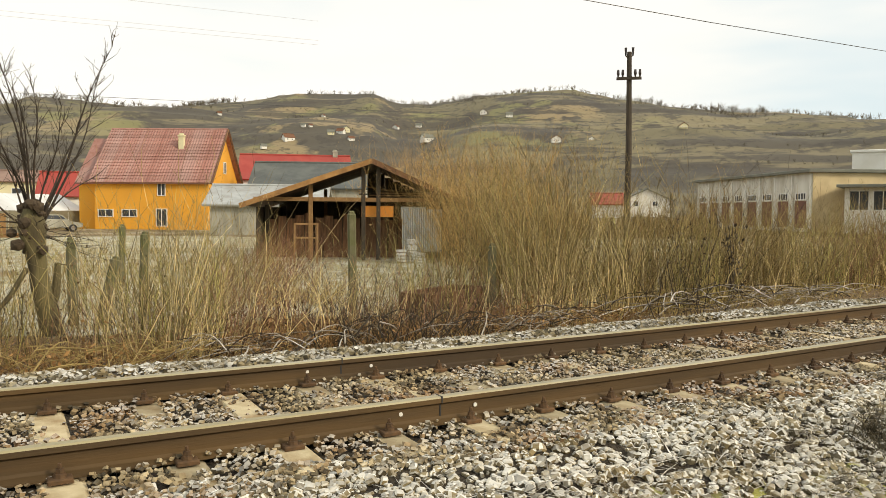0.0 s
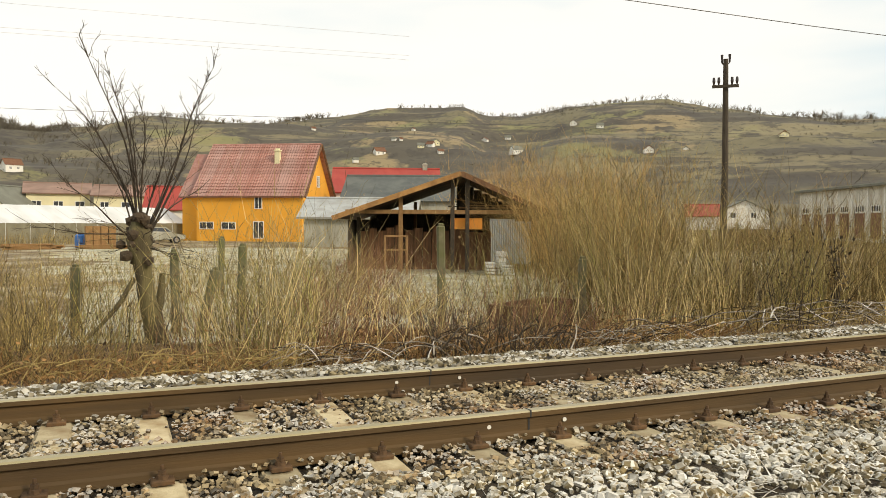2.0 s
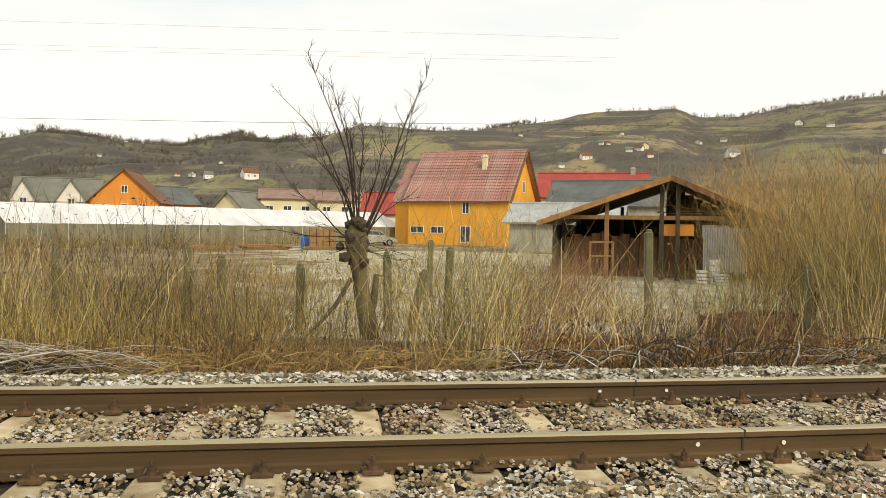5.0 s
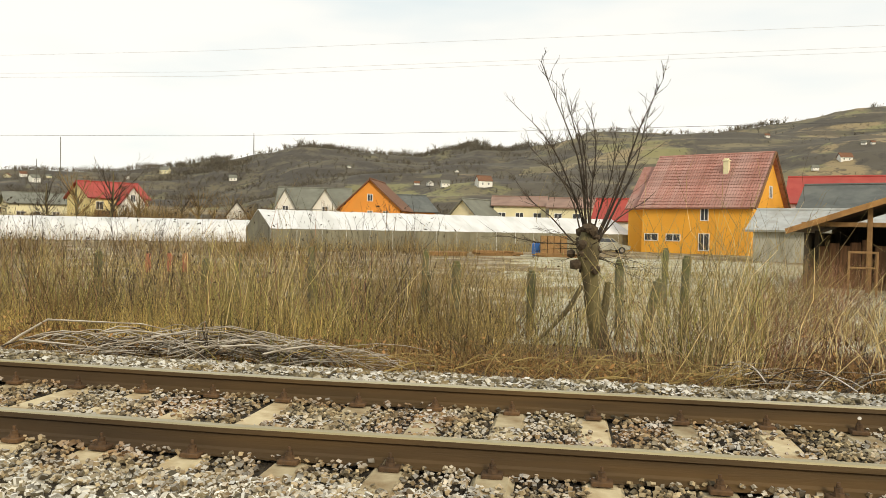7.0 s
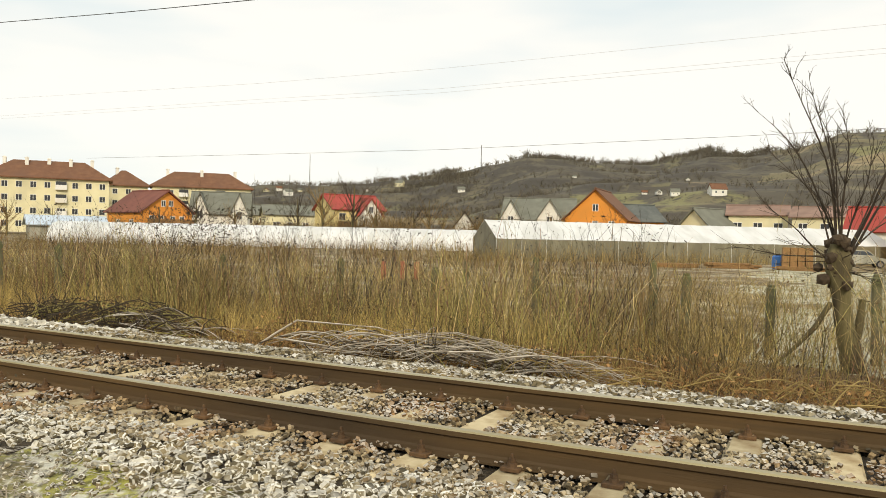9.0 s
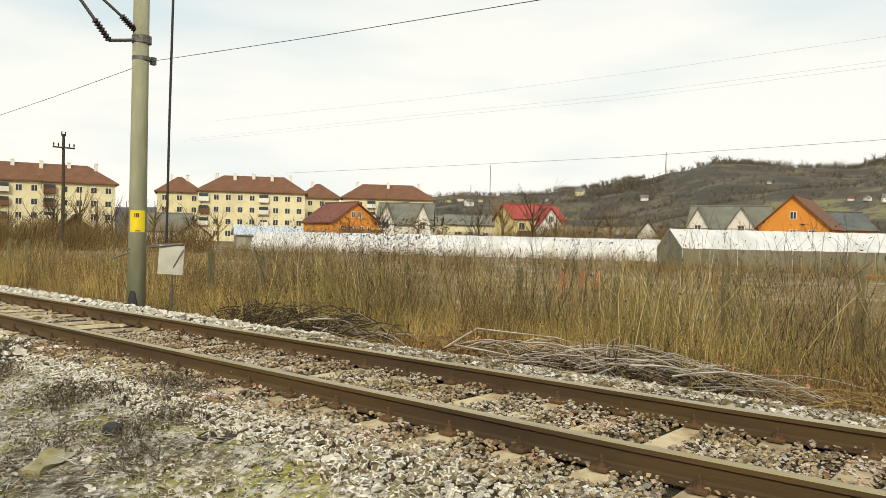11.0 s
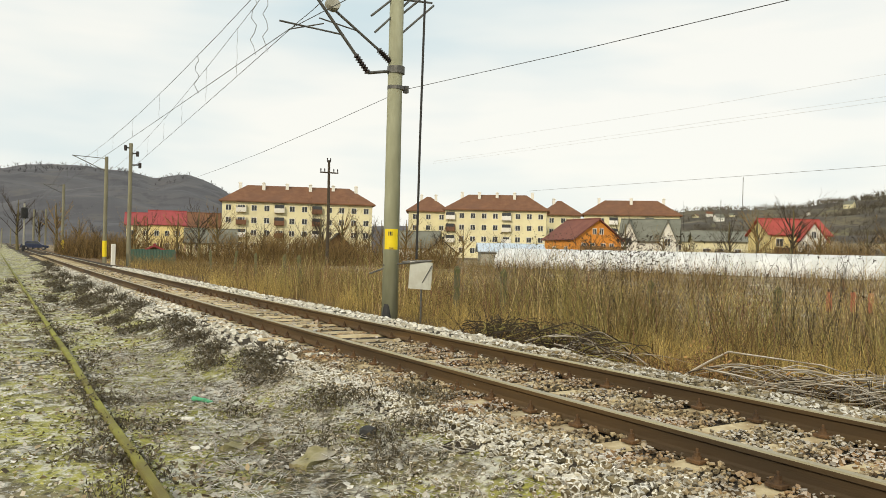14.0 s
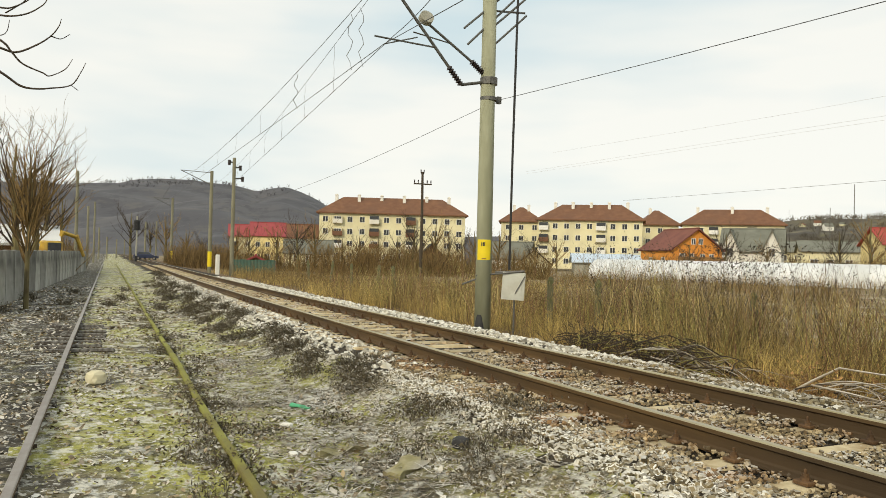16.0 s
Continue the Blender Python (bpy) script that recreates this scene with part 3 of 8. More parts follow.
# ---- ballast stones ----
PHI = (1 + 5**0.5) / 2
ICO_V = np.array([(-1, PHI, 0), (1, PHI, 0), (-1, -PHI, 0), (1, -PHI, 0), (0, -1, PHI), (0, 1, PHI), (0, -1, -PHI), (0, 1, -PHI), (PHI, 0, -1), (PHI, 0, 1), (-PHI, 0, -1), (-PHI, 0, 1)]) / 1.902
ICO_F = np.array([(0, 11, 5), (0, 5, 1), (0, 1, 7), (0, 7, 10), (0, 10, 11), (1, 5, 9), (5, 11, 4), (11, 10, 2), (10, 7, 6), (7, 1, 8), (3, 9, 4), (3, 4, 2), (3, 2, 6), (3, 6, 8), (3, 8, 9), (4, 9, 5), (2, 4, 11), (6, 2, 10), (8, 6, 7), (9, 8, 1)])


CUBE_V = np.array([(-1, -1, -1), (1, -1, -1), (1, 1, -1), (-1, 1, -1), (-1, -1, 1), (1, -1, 1), (1, 1, 1), (-1, 1, 1)]) * 0.72
CUBE_F = np.array([(0, 2, 1), (0, 3, 2), (4, 5, 6), (4, 6, 7), (0, 1, 5), (0, 5, 4), (1, 2, 6), (1, 6, 5), (2, 3, 7), (2, 7, 6), (3, 0, 4), (3, 4, 7)])


def stones(name, pos, size, material, label, fine=False):
    """Angular stones of one kind, joined."""
    n = len(pos)
    q = RNG.normal(size=(n, 4))
    q /= np.linalg.norm(q, axis=1, keepdims=True)
    w, x, y, z = q.T
    rot = np.stack([1 - 2 * (y * y + z * z), 2 * (x * y - z * w), 2 * (x * z + y * w), 2 * (x * y + z * w), 1 - 2 * (x * x + z * z), 2 * (y * z - x * w), 2 * (x * z - y * w), 2 * (y * z + x * w), 1 - 2 * (x * x + y * y)], -1).reshape(n, 3, 3)
    SV, SF = (ICO_V, ICO_F) if fine else (CUBE_V, CUBE_F)
    m = len(SV)
    v = SV[None] * (RNG.uniform(0.8, 1.12, (n, m, 3)) if fine else RNG.uniform(0.74, 1.16, (n, m, 3)))
    v = v * (size[:, None] * RNG.uniform(0.65, 1.45, (n, 3)))[:, None]
    v = np.einsum("nij,nkj->nki", rot, v) * (1, 1, 0.78) + pos[:, None]
    f = SF[None] + (np.arange(n) * m)[:, None, None]
    me = raw_mesh(name, v.reshape(-1, 3), f.reshape(-1, 3), material)
    me.shade_flat()
    return tagged(new(name, me), label, "ballast", kind="stuff")


def frosted_stones(name, pos, size, label):
    """Broken stones with chamfered edges, on which the hoarfrost sits."""
    n = len(pos)
    q = RNG.normal(size=(n, 4))
    q /= np.linalg.norm(q, axis=1, keepdims=True)
    w, x, y, z = q.T
    rot = np.stack([1 - 2 * (y * y + z * z), 2 * (x * y - z * w), 2 * (x * z + y * w), 2 * (x * y + z * w), 1 - 2 * (x * x + z * z), 2 * (y * z - x * w), 2 * (x * z - y * w), 2 * (y * z + x * w), 1 - 2 * (x * x + y * y)], -1).reshape(n, 3, 3)
    corner = np.array(list(itertools.product((-1, 1), repeat=3)), float)
    c = corner[None] * 0.82 + RNG.uniform(-0.22, 0.22, (n, 8, 3))
    c = c * (size[:, None] * RNG.uniform(0.7, 1.35, (n, 3)))[:, None]
    verts = np.zeros((n, 8, 3, 3))
    for ax in range(3):
        for sg in (-1, 1):
            on = np.where(corner[:, ax] == sg)[0]
            verts[:, on, ax] = c[:, on] + 0.4 * (c[:, on].mean(1, keepdims=True) - c[:, on])
    v = np.einsum("nij,nkj->nki", rot, verts.reshape(n, 24, 3)) * (1, 1, 0.8) + pos[:, None]
    index = {tuple(p): k for k, p in enumerate(corner)}
    tris, rim = [], []

    def face(loop, out, edge):
        p = [corner[k // 3] * (1 + 0.5 * (np.arange(3) == k % 3)) for k in loop]
        if np.dot(np.cross(p[1] - p[0], p[2] - p[0]), out) < 0:
            loop = loop[::-1]
        for k in range(1, len(loop) - 1):
            tris.append((loop[0], loop[k], loop[k + 1]))
            rim.append(edge)

    for ax in range(3):
        u, t = (ax + 1) % 3, (ax + 2) % 3
        for sg in (-1, 1):
            loop = []
            for a_, b_ in ((-1, -1), (1, -1), (1, 1), (-1, 1)):
                p = [0, 0, 0]
                p[ax], p[u], p[t] = sg, a_, b_
                loop.append(index[tuple(p)] * 3 + ax)
            out = np.zeros(3)
            out[ax] = sg
            face(loop, out, 0)
        for a_, b_ in itertools.product((-1, 1), repeat=2):
            p, r_ = [0, 0, 0], [0, 0, 0]
            p[ax], p[u], p[t] = -1, a_, b_
            r_[ax], r_[u], r_[t] = 1, a_, b_
            i, j = index[tuple(p)] * 3, index[tuple(r_)] * 3
            face([i + u, j + u, j + t, i + t], np.array(p, float) + r_, 1)
    for k, p in enumerate(corner):
        face([3 * k, 3 * k + 1, 3 * k + 2], p, 1)
    f = np.array(tris)[None] + (np.arange(n) * 24)[:, None, None]
    me = raw_mesh(name, v.reshape(-1, 3), f.reshape(-1, 3), M_STONE)
    me.materials.append(M_RIME)
    me.polygons.foreach_set("material_index", np.tile(np.array(rim, np.int32), n) * (np.repeat(RNG.random((n, len(rim) // 2)), 2, axis=1) < np.interp(pos[:, 0], [-7, 0, 6], [0.7, 0.55, 0.5])[:, None]).ravel())
    me.shade_flat()
    return tagged(new(name, me), label, "ballast", kind="stuff")


def strewn(n, x0, x1, s0, s1, sink=0.2, r0=0.022, r1=0.042):
    x = RNG.uniform(x0, x1, n)
    s = RNG.uniform(s0, s1, n)
    y = s + bow(x)
    size = RNG.uniform(r0, r1, n)
    return np.stack([x, y, land(x, y) + size * (1 - 2 * sink) * RNG.uniform(-0.3, 1.0, n)], -1), size, s


p, sz, s = strewn(22000, -9, 11, 2.5, 4.05, r0=0.015, r1=0.033)
keep = s - np.interp(p[:, 0], [-4.5, -2.5, 0], [3.3, 3.05, 2.62]) > 0.3 * np.abs(fbm(p[:, 0], p[:, 1], 0.5))
keep |= (s > 2.62) & (RNG.uniform(size=len(s)) < 0.5)
frosted_stones("ballast_stones", p[keep], sz[keep] * np.where(s[keep] < np.interp(p[keep, 0], [-4.5, -2.5, 0], [3.3, 3.05, 2.62]), 0.6, 1.0), "loose grey ballast stones edged with white frost")
p, sz, s = strewn(21000, -10, 13, 6.3, 8.75, r0=0.015, r1=0.034)
keep = (8.5 - s) > 0.3 * fbm(p[:, 0], p[:, 1], 0.5)
stones("ballast_stones", p[keep], sz[keep], M_STONE, "loose grey ballast stones edged with white frost")
p, sz, s = strewn(50000, -10, 12, 3.72, 6.55, r0=0.009, r1=0.021)
p[:, 2] = -0.192 + RNG.uniform(0, 0.03, len(p)) + 0.01 * fbm(p[:, 0], p[:, 1], 0.3)
d_rail = np.minimum(np.abs(s - NEAR), np.abs(s - NEAR - GAUGE))
p[:, 2] += 0.02 * np.clip((0.16 - d_rail) / 0.1, 0, 1)
keep = d_rail > 0.05
# bare sleeper ends beside the near rail and patches between the rails
frac = np.abs((p[:, 0] - 0.22) / SPACING - np.round((p[:, 0] - 0.22) / SPACING)) * SPACING
patch = fbm(p[:, 0] * 1.0, p[:, 1], 0.33) + 0.3 * RNG.normal(size=len(p))
which = np.round((p[:, 0] - 0.22) / SPACING)
pick = np.abs(np.sin(which * 12.9898) * 43758.5453) % 1
bare = (frac < 0.10 + 0.02 * patch) & (((s > 4.02 + 0.12 * pick) & (s < 4.30)) | ((s > 5.72 - 0.35 * pick * pick) & (s < 5.80)) | ((s > 4.5) & (s < 5.75) & (np.clip((-p[:, 0] - 0.5) / 3, 0.12, 0.6) > pick) & (patch > -0.15)))
keep &= ~bare
stones("ballast_stones", p[keep], sz[keep], M_CRIB, "brown rust-stained ballast stones between the sleepers")
p, sz, s = strewn(16000, -48, -9, 2.7, 8.5, r0=0.035, r1=0.075)
keep = (((s > 3.1) & (s < 4.2)) | (s > 6.4)) & (RNG.uniform(size=len(s)) < np.interp(-p[:, 0], [9, 48], [1, 0.6]))
stones("ballast_stones", p[keep], sz[keep] * np.interp(-p[keep, 0], [9, 48], [0.65, 1.0]), M_RIME, "loose grey ballast stones edged with white frost")
frac = np.abs((p[:, 0] - 0.22) / SPACING - np.round((p[:, 0] - 0.22) / SPACING)) * SPACING
keep = ((frac > 0.13) | (RNG.uniform(size=len(s)) < 0.25)) & (s > 3.9) & (s < 6.4) & (np.abs(s - NEAR) > 0.12) & (np.abs(s - NEAR - GAUGE) > 0.12)
p[:, 2] -= 0.02
stones("ballast_stones", p[keep], sz[keep] * 0.7, M_CRIB, "brown rust-stained ballast stones between the sleepers")

# ---- buildings ----
WIN = {}


def window(parent, m, w, h, bars=1, glass=None):
    """A framed window under a wall: m places its middle, its local -y looks out."""
    key = (round(w, 2), round(h, 2), bars)
    if key not in WIN:
        t = 0.07
        xs_ = [-w / 2, -w / 2 + t]
        for k in range(bars):
            c = w * (k + 1) / (bars + 1) - w / 2
            xs_ += [c - t / 2, c + t / 2]
        xs_ += [w / 2 - t, w / 2]
        zs_ = [-h / 2, -h / 2 + t, h / 2 - t, h / 2]
        nz_ = len(zs_)
        solid = lambda a, b: 0 <= a < len(xs_) - 1 and 0 <= b < 3 and (a % 2 == 0 or b != 1)
        fr = Shape()
        fr.v = [(x, y, z) for y in (-0.06, 0.02) for x in xs_ for z in zs_]
        off = len(xs_) * nz_
        for a in range(len(xs_) - 1):
            for b in range(3):
                if not solid(a, b):
                    continue
                p, q, r_, s_ = a * nz_ + b, (a + 1) * nz_ + b, (a + 1) * nz_ + b + 1, a * nz_ + b + 1
                fr.f.append((p, q, r_, s_))
                for e0, e1, na, nb in ((p, q, a, b - 1), (q, r_, a + 1, b), (r_, s_, a, b + 1), (s_, p, a - 1, b)):
                    if not solid(na, nb):
                        fr.f.append((e1, e0, e0 + off, e1 + off))
        fr.m = [0] * len(fr.f)
        pa = Shape()
        pa.box((0, 0.0, 0), (w - 0.1, 0.03, h - 0.1))
        WIN[key] = (fr.mesh("window_frame", M_FRAME), pa.mesh("pane", M_GLASS))
    fr, pa = WIN[key]
    win = part("window", fr, None, parent, at=m)
    part("pane", pa, None, win)
    return win


def chimney_shape(h, w=0.6):
    c = Shape()
    c.box((0, 0, h / 2), (w, w, h)).box((0, 0, h + 0.06), (w + 0.16, w + 0.16, 0.12), bevel=0.03).box((0, 0, h + 0.2), (w * 0.7, w * 0.7, 0.16))
    return c


def slab(sh, a, b, c, d, t, slot=0):
    """A roof slope as a slab of thickness t under the corners a b c d."""
    n = (Vector(b) - Vector(a)).cross(Vector(d) - Vector(a)).normalized()
    if n.z < 0:
        n = -n
    top = [Vector(p) for p in (a, b, c, d)]
    low = [p - n * t for p in top]
    sh.add(top + low, [(0, 1, 2, 3), (7, 6, 5, 4), (0, 4, 5, 1), (1, 5, 6, 2), (2, 6, 7, 3), (3, 7, 4, 0)], slot)


def house(az, r, W, D, eave, ridge, turn=0.0, along="x", wall=M_WHITE, roof=M_TILE_BROWN, label="", name="house", over=0.45, wins=(), gable_wins=(), chimneys=(), base=None, left_wins=(), skew=0.0, gw=1.0, z0=None):
    """A gabled house whose front is W wide; its local x runs along the front, y to the back."""
    x, y = at(az, r)
    z = land1(x, y) if z0 is None else z0
    h = thing(name, pose(x, y, z - 0.05, 0, 0, az + turn), label, "house" if name == "house" else name.replace("_", " "))
    b = Shape()
    L, Rr, F, B = -W / 2, W / 2, 0.0, D
    if along == "x":
        b.add([(L, F, 0), (Rr, F, 0), (Rr, B, 0), (L, B, 0), (L, F, eave), (Rr, F, eave), (Rr, B, eave), (L, B, eave), (L, D / 2, ridge - 0.12), (Rr, D / 2, ridge - 0.12)],
              [(0, 1, 5, 4), (2, 3, 7, 6), (1, 2, 6, 9, 5), (3, 0, 4, 8, 7), (3, 2, 1, 0), (4, 5, 9, 8), (6, 7, 8, 9)])
    else:
        b.add([(L, F, 0), (Rr, F, 0), (Rr, B, 0), (L, B, 0), (L, F, eave), (Rr, F, eave), (Rr, B, eave), (L, B, eave), (skew, F, ridge - 0.12), (skew, B, ridge - 0.12)],
              [(0, 1, 5, 8, 4), (2, 3, 7, 9, 6), (1, 2, 6, 5), (3, 0, 4, 7), (3, 2, 1, 0), (4, 8, 9, 7), (5, 6, 9, 8)])
    body = part("wall", b, wall, h)
    rf = Shape()
    o = over
    if along == "x":
        k = o * (ridge - eave) / (D / 2)
        slab(rf, (L - o, F - o, eave - k), (Rr + o, F - o, eave - k), (Rr + o, D / 2, ridge), (L - o, D / 2, ridge), 0.16)
        slab(rf, (L - o, B + o, eave - k), (L - o, D / 2, ridge), (Rr + o, D / 2, ridge), (Rr + o, B + o, eave - k), 0.16)
        rf.tube([(L - o, D / 2, ridge), (Rr + o, D / 2, ridge)], 0.14, sides=6)
    else:
        k1, k2 = o * (ridge - eave) / (skew - L), o * (ridge - eave) / (Rr - skew)
        slab(rf, (L - o, F - o, eave - k1), (skew, F - o, ridge), (skew, B + o, ridge), (L - o, B + o, eave - k1), 0.16)
        slab(rf, (Rr + o, F - o, eave - k2), (Rr + o, B + o, eave - k2), (skew, B + o, ridge), (skew, F - o, ridge), 0.16)
        rf.tube([(skew, F - o, ridge), (skew, B + o, ridge)], 0.14, sides=6)
    part("roof", rf, roof, h)
    for wx, wz, w, hh in wins:
        window(h, pose(wx, -0.01, wz), w, hh)
    for wy, wz, w, hh in gable_wins:
        window(h, pose(Rr + 0.01, wy, wz, 0, 0, 90), w, hh)
    for wy, wz, w, hh in left_wins:
        window(h, pose(L - 0.01, wy, wz, 0, 0, -90), w, hh)
    for px, py, pz, hh in chimneys:
        part("chimney", chimney_shape(hh), M_CONC, h, at=pose(px, py, pz))
    return h


def tiled(h, W, D, eave, ridge, over=0.45, rows=17, cols=44):
    """Courses of tiles on the front slope of a house, each course one raised wavy strip."""
    k = over * (ridge - eave) / (D / 2)
    a, b = Vector((0, -over, eave - k)), Vector((0, D / 2, ridge))
    nrm = Vector((0, -(b.z - a.z), b.y - a.y)).normalized()
    x0, x1 = -W / 2 - over, W / 2 + over
    me = None
    for i in range(rows):
        if me is None:
            sh = Shape()
            d = (b - a) / rows
            vs, fs = [], []
            for j in range(cols * 4 + 1):
                x = x0 + (x1 - x0) * j / (cols * 4)
                wv = 0.028 * (1 + math.cos(j / 4 * 2 * math.pi))
                vs += [Vector((x, 0, 0)) + nrm * 0.01, Vector((x, 0, 0)) + nrm * (0.055 + wv), Vector((x, 0, 0)) + d * 1.05 + nrm * (0.012 + wv * 0.9)]
            for j in range(cols * 4):
                fs += [(3 * j, 3 * j + 3, 3 * j + 4, 3 * j + 1), (3 * j + 1, 3 * j + 4, 3 * j + 5, 3 * j + 2)]
            sh.add(vs, fs)
            me = sh.mesh("tile_course", M_TILE_RED)
        part("tile_course", me, None, h, at=Matrix.Translation(a + (b - a) * i / rows))


# the orange house with its big red roof
HW, HD, HE, HR = 10.9, 9.8, 4.95, 10.05
oh = house(-8.62, 79.8, HW, HD, HE, HR, turn=-22, wall=M_ORANGE, roof=M_TILE_RED, label="orange rendered house with a dusty red tiled roof", wins=((-4.4, 1.6, 1.5, 0.75), (-2.1, 1.6, 1.5, 0.75), (1.0, 3.9, 0.8, 1.3), (1.0, 1.2, 1.1, 1.7)), gable_wins=((5.2, 6.2, 0.9, 1.2), (4.0, 2.0, 1.0, 1.3)), z0=-0.8)
tiled(oh, HW, HD, HE, HR)
part("chimney", chimney_shape(1.5, 0.5), M_CREAM, oh, "pale chimney", at=pose(1.9, 3.0, 7.7))
ext = Shape()
slab(ext, (-7.7, 0.6, 4.5), (-5.9, 0.6, 4.5), (-5.9, 4.9, 9.1), (-7.7, 4.9, 9.1), 0.18)
part("roof", ext, M_TILE_RED, oh, "lower side roof of dusty red tiles")
exw = Shape()
exw.box((-6.5, 4.6, 2.2), (2.0, 7.0, 4.4))
part("wall", exw, M_ORANGE, oh)
bargeboard = Shape()
for y0, y1, z0_, z1_ in ((-0.45, HD / 2, HE - 0.55, HR), (HD + 0.45, HD / 2, HE - 0.55, HR)):
    bargeboard.tube([(HW / 2 + 0.5, y0, z0_), (HW / 2 + 0.5, y1, z1_)], 0.13, sides=4)
part("bargeboard", bargeboard, M_BARNWALL, oh)

# low sheds and roofs between house and barn
house(-16.3, 62, 8.5, 7, 2.6, 4.0, turn=-8, wall=M_CONC, roof=M_TIN, label="low grey outbuilding with a grey tin roof", name="shed", over=0.5, z0=-0.8)
house(-19.3, 78, 11, 9, 4.4, 6.9, turn=-6, wall=M_CONC, roof=M_SLATE, label="long shed with a dark sheet roof", name="shed", z0=-0.8)
house(-18.4, 98, 13, 9, 6.0, 9.0, turn=0, wall=M_WHITE, roof=M_RED, label="house with a bright red roof behind sheds", z0=-0.8, chimneys=((5.0, 4.5, 8.4, 1.1),))
house(-13.9, 96, 4, 9, 3.8, 6.2, turn=0, wall=M_WHITE, roof=M_RED, label="small annex with a bright red roof", name="shed", z0=-0.8)

# the open timber barn
BAZ, BR = -22.6, 31.6
bx, by = at(BAZ, BR)
barn = thing("barn", pose(bx, by, FIELD, 0, 0, BAZ - 3), "open timber barn with a sagging dark roof", "barn")
BW, BD, BE, BA = 8.3, 7.0, 2.2, 4.0
SK = 0.7
roofs = Shape()
slab(roofs, (-BW / 2 - 0.3, -0.5, BE), (SK, -0.5, BA), (SK, BD, BA), (-BW / 2 - 0.3, BD, BE), 0.09)
slab(roofs, (BW / 2 + 0.6, -0.5, BE), (BW / 2 + 0.6, BD, BE), (SK, BD, BA), (SK, -0.5, BA), 0.09)
part("roof", roofs, mat("old_roof_boards", (0.10, 0.055, 0.035), (0.16, 0.085, 0.05), 3, 0.9, 0.3, c3=(0.06, 0.045, 0.035), scale3=0.8, amount3=0.7), barn, "dark brown boarded roof")
for x0, z0_, x1, z1_, lab in ((-BW / 2 - 0.3, BE - 0.06, SK, BA - 0.06, "warm brown verge board"), (BW / 2 + 0.6, BE - 0.06, SK, BA - 0.06, "dark verge board")):
    vb = Shape()
    d = Vector((x1 - x0, 0, z1_ - z0_))
    ang = -math.degrees(math.atan2(d.z, d.x))
    vb.box(((x0 + x1) / 2, -0.53, (z0_ + z1_) / 2), (d.length, 0.05, 0.2), ry=ang if x1 > x0 else ang)
    part("verge_board", vb, M_VERGE_BOARD if x0 < 0 else M_BARNWALL, barn, lab)
for x, h in ((-3.7, 2.2), (-1.75, 3.0), (0.35, 3.7), (0.95, 3.7), (3.6, 2.6)):
    for y in ((0.0, BD - 0.3) if abs(x) < 2 else (1.5, BD - 0.3)):
        ps = Shape()
        ps.box((0, 0, h / 2), (0.16, 0.16, h), bevel=0.015)
        part("post", ps, M_TIMBER if x == -1.75 else M_DARKWOOD, barn, at=pose(x, y, 0))
for y in (0.02, 3.4):
    bm_ = Shape()
    bm_.box((-0.2, y, 2.42), (7.6, 0.14, 0.16))
    part("tie_beam", bm_, M_TIMBER if y < 1 else M_DARKWOOD, barn)
for k in range(16):
    bd = Shape()
    bh = random.uniform(1.55, 1.95)
    bd.box((0, 0, bh / 2), (0.36, 0.035, bh))
    part("board", bd, M_BARNWALL, barn, at=pose(-3.5 + k * 0.385 + random.uniform(-0.02, 0.02), 1.6 + random.uniform(-0.03, 0.03), 0.0, 0, random.uniform(-1, 1), 0))
for k in range(20):
    bd = Shape()
    bd.box((0, 0, 1.3), (0.393, 0.04, 2.6))
    part("back_board", bd, M_DARKWOOD, barn, at=pose(-3.8 + k * 0.395, BD - 0.1, 0))
# dark gable and side boards added to shut out light and darken the inside
for k in range(11):
    hb_ = 4.05 - abs(k * 0.4 + 0.15 - 0.0) * 0.45
    part("gable_board", Shape().box((0, 0, hb_ / 2 + 1.1), (0.39, 0.04, max(hb_ - 2.3, 0.3))), M_DARKWOOD, barn, at=pose(SK - 0.2 + k * 0.4, BD - 0.25, 0.0))
for k in range(16):
    for x in (-BW / 2 + 0.25, BW / 2 + 0.2):
        part("side_board", Shape().box((0, 0, 1.05), (0.04, 0.42, 2.1)), M_DARKWOOD, barn, at=pose(x, 0.3 + k * 0.43, 0))
for k, (x, w, z, h) in enumerate(((0.9, 1.3, 1.95, 0.45), (2.35, 1.0, 1.9, 0.5))):
    pn = Shape()
    pn.box((0, 0, 0), (w, 0.04, h), bevel=0.01)
    part("panel", pn, M_ORANGE2 if k == 0 else M_TIN, barn, "orange board panel" if k == 0 else "grey metal sheet", at=pose(x, 0.15, z))
for x in (2.3, 3.1):
    pn = Shape()
    pv = [(-0.4 + j * 0.02, -0.025 * math.cos(j * 1.4), z_) for z_ in (0, 1.7) for j in range(41)]
    pn.add(pv, [(j, j + 1, j + 42, j + 41) for j in range(40)])
    part("tin_sheet", pn, M_TIN, barn, "corrugated grey tin sheet", at=pose(x, -0.12, 0.35))
for k in range(7):
    ln = Shape()
    ln.box((0, 0, 0), (random.uniform(1.2, 2.6), 0.12, 0.05))
    part("stored_plank", ln, M_TIMBER if k % 2 else M_DARKWOOD, barn, at=pose(1.6 + random.uniform(-0.6, 0.8), 1.2 + k * 0.2, 2.56 + 0.055 * k, 0, random.uniform(-3, 18) if k > 4 else 0, random.uniform(-6, 6)))

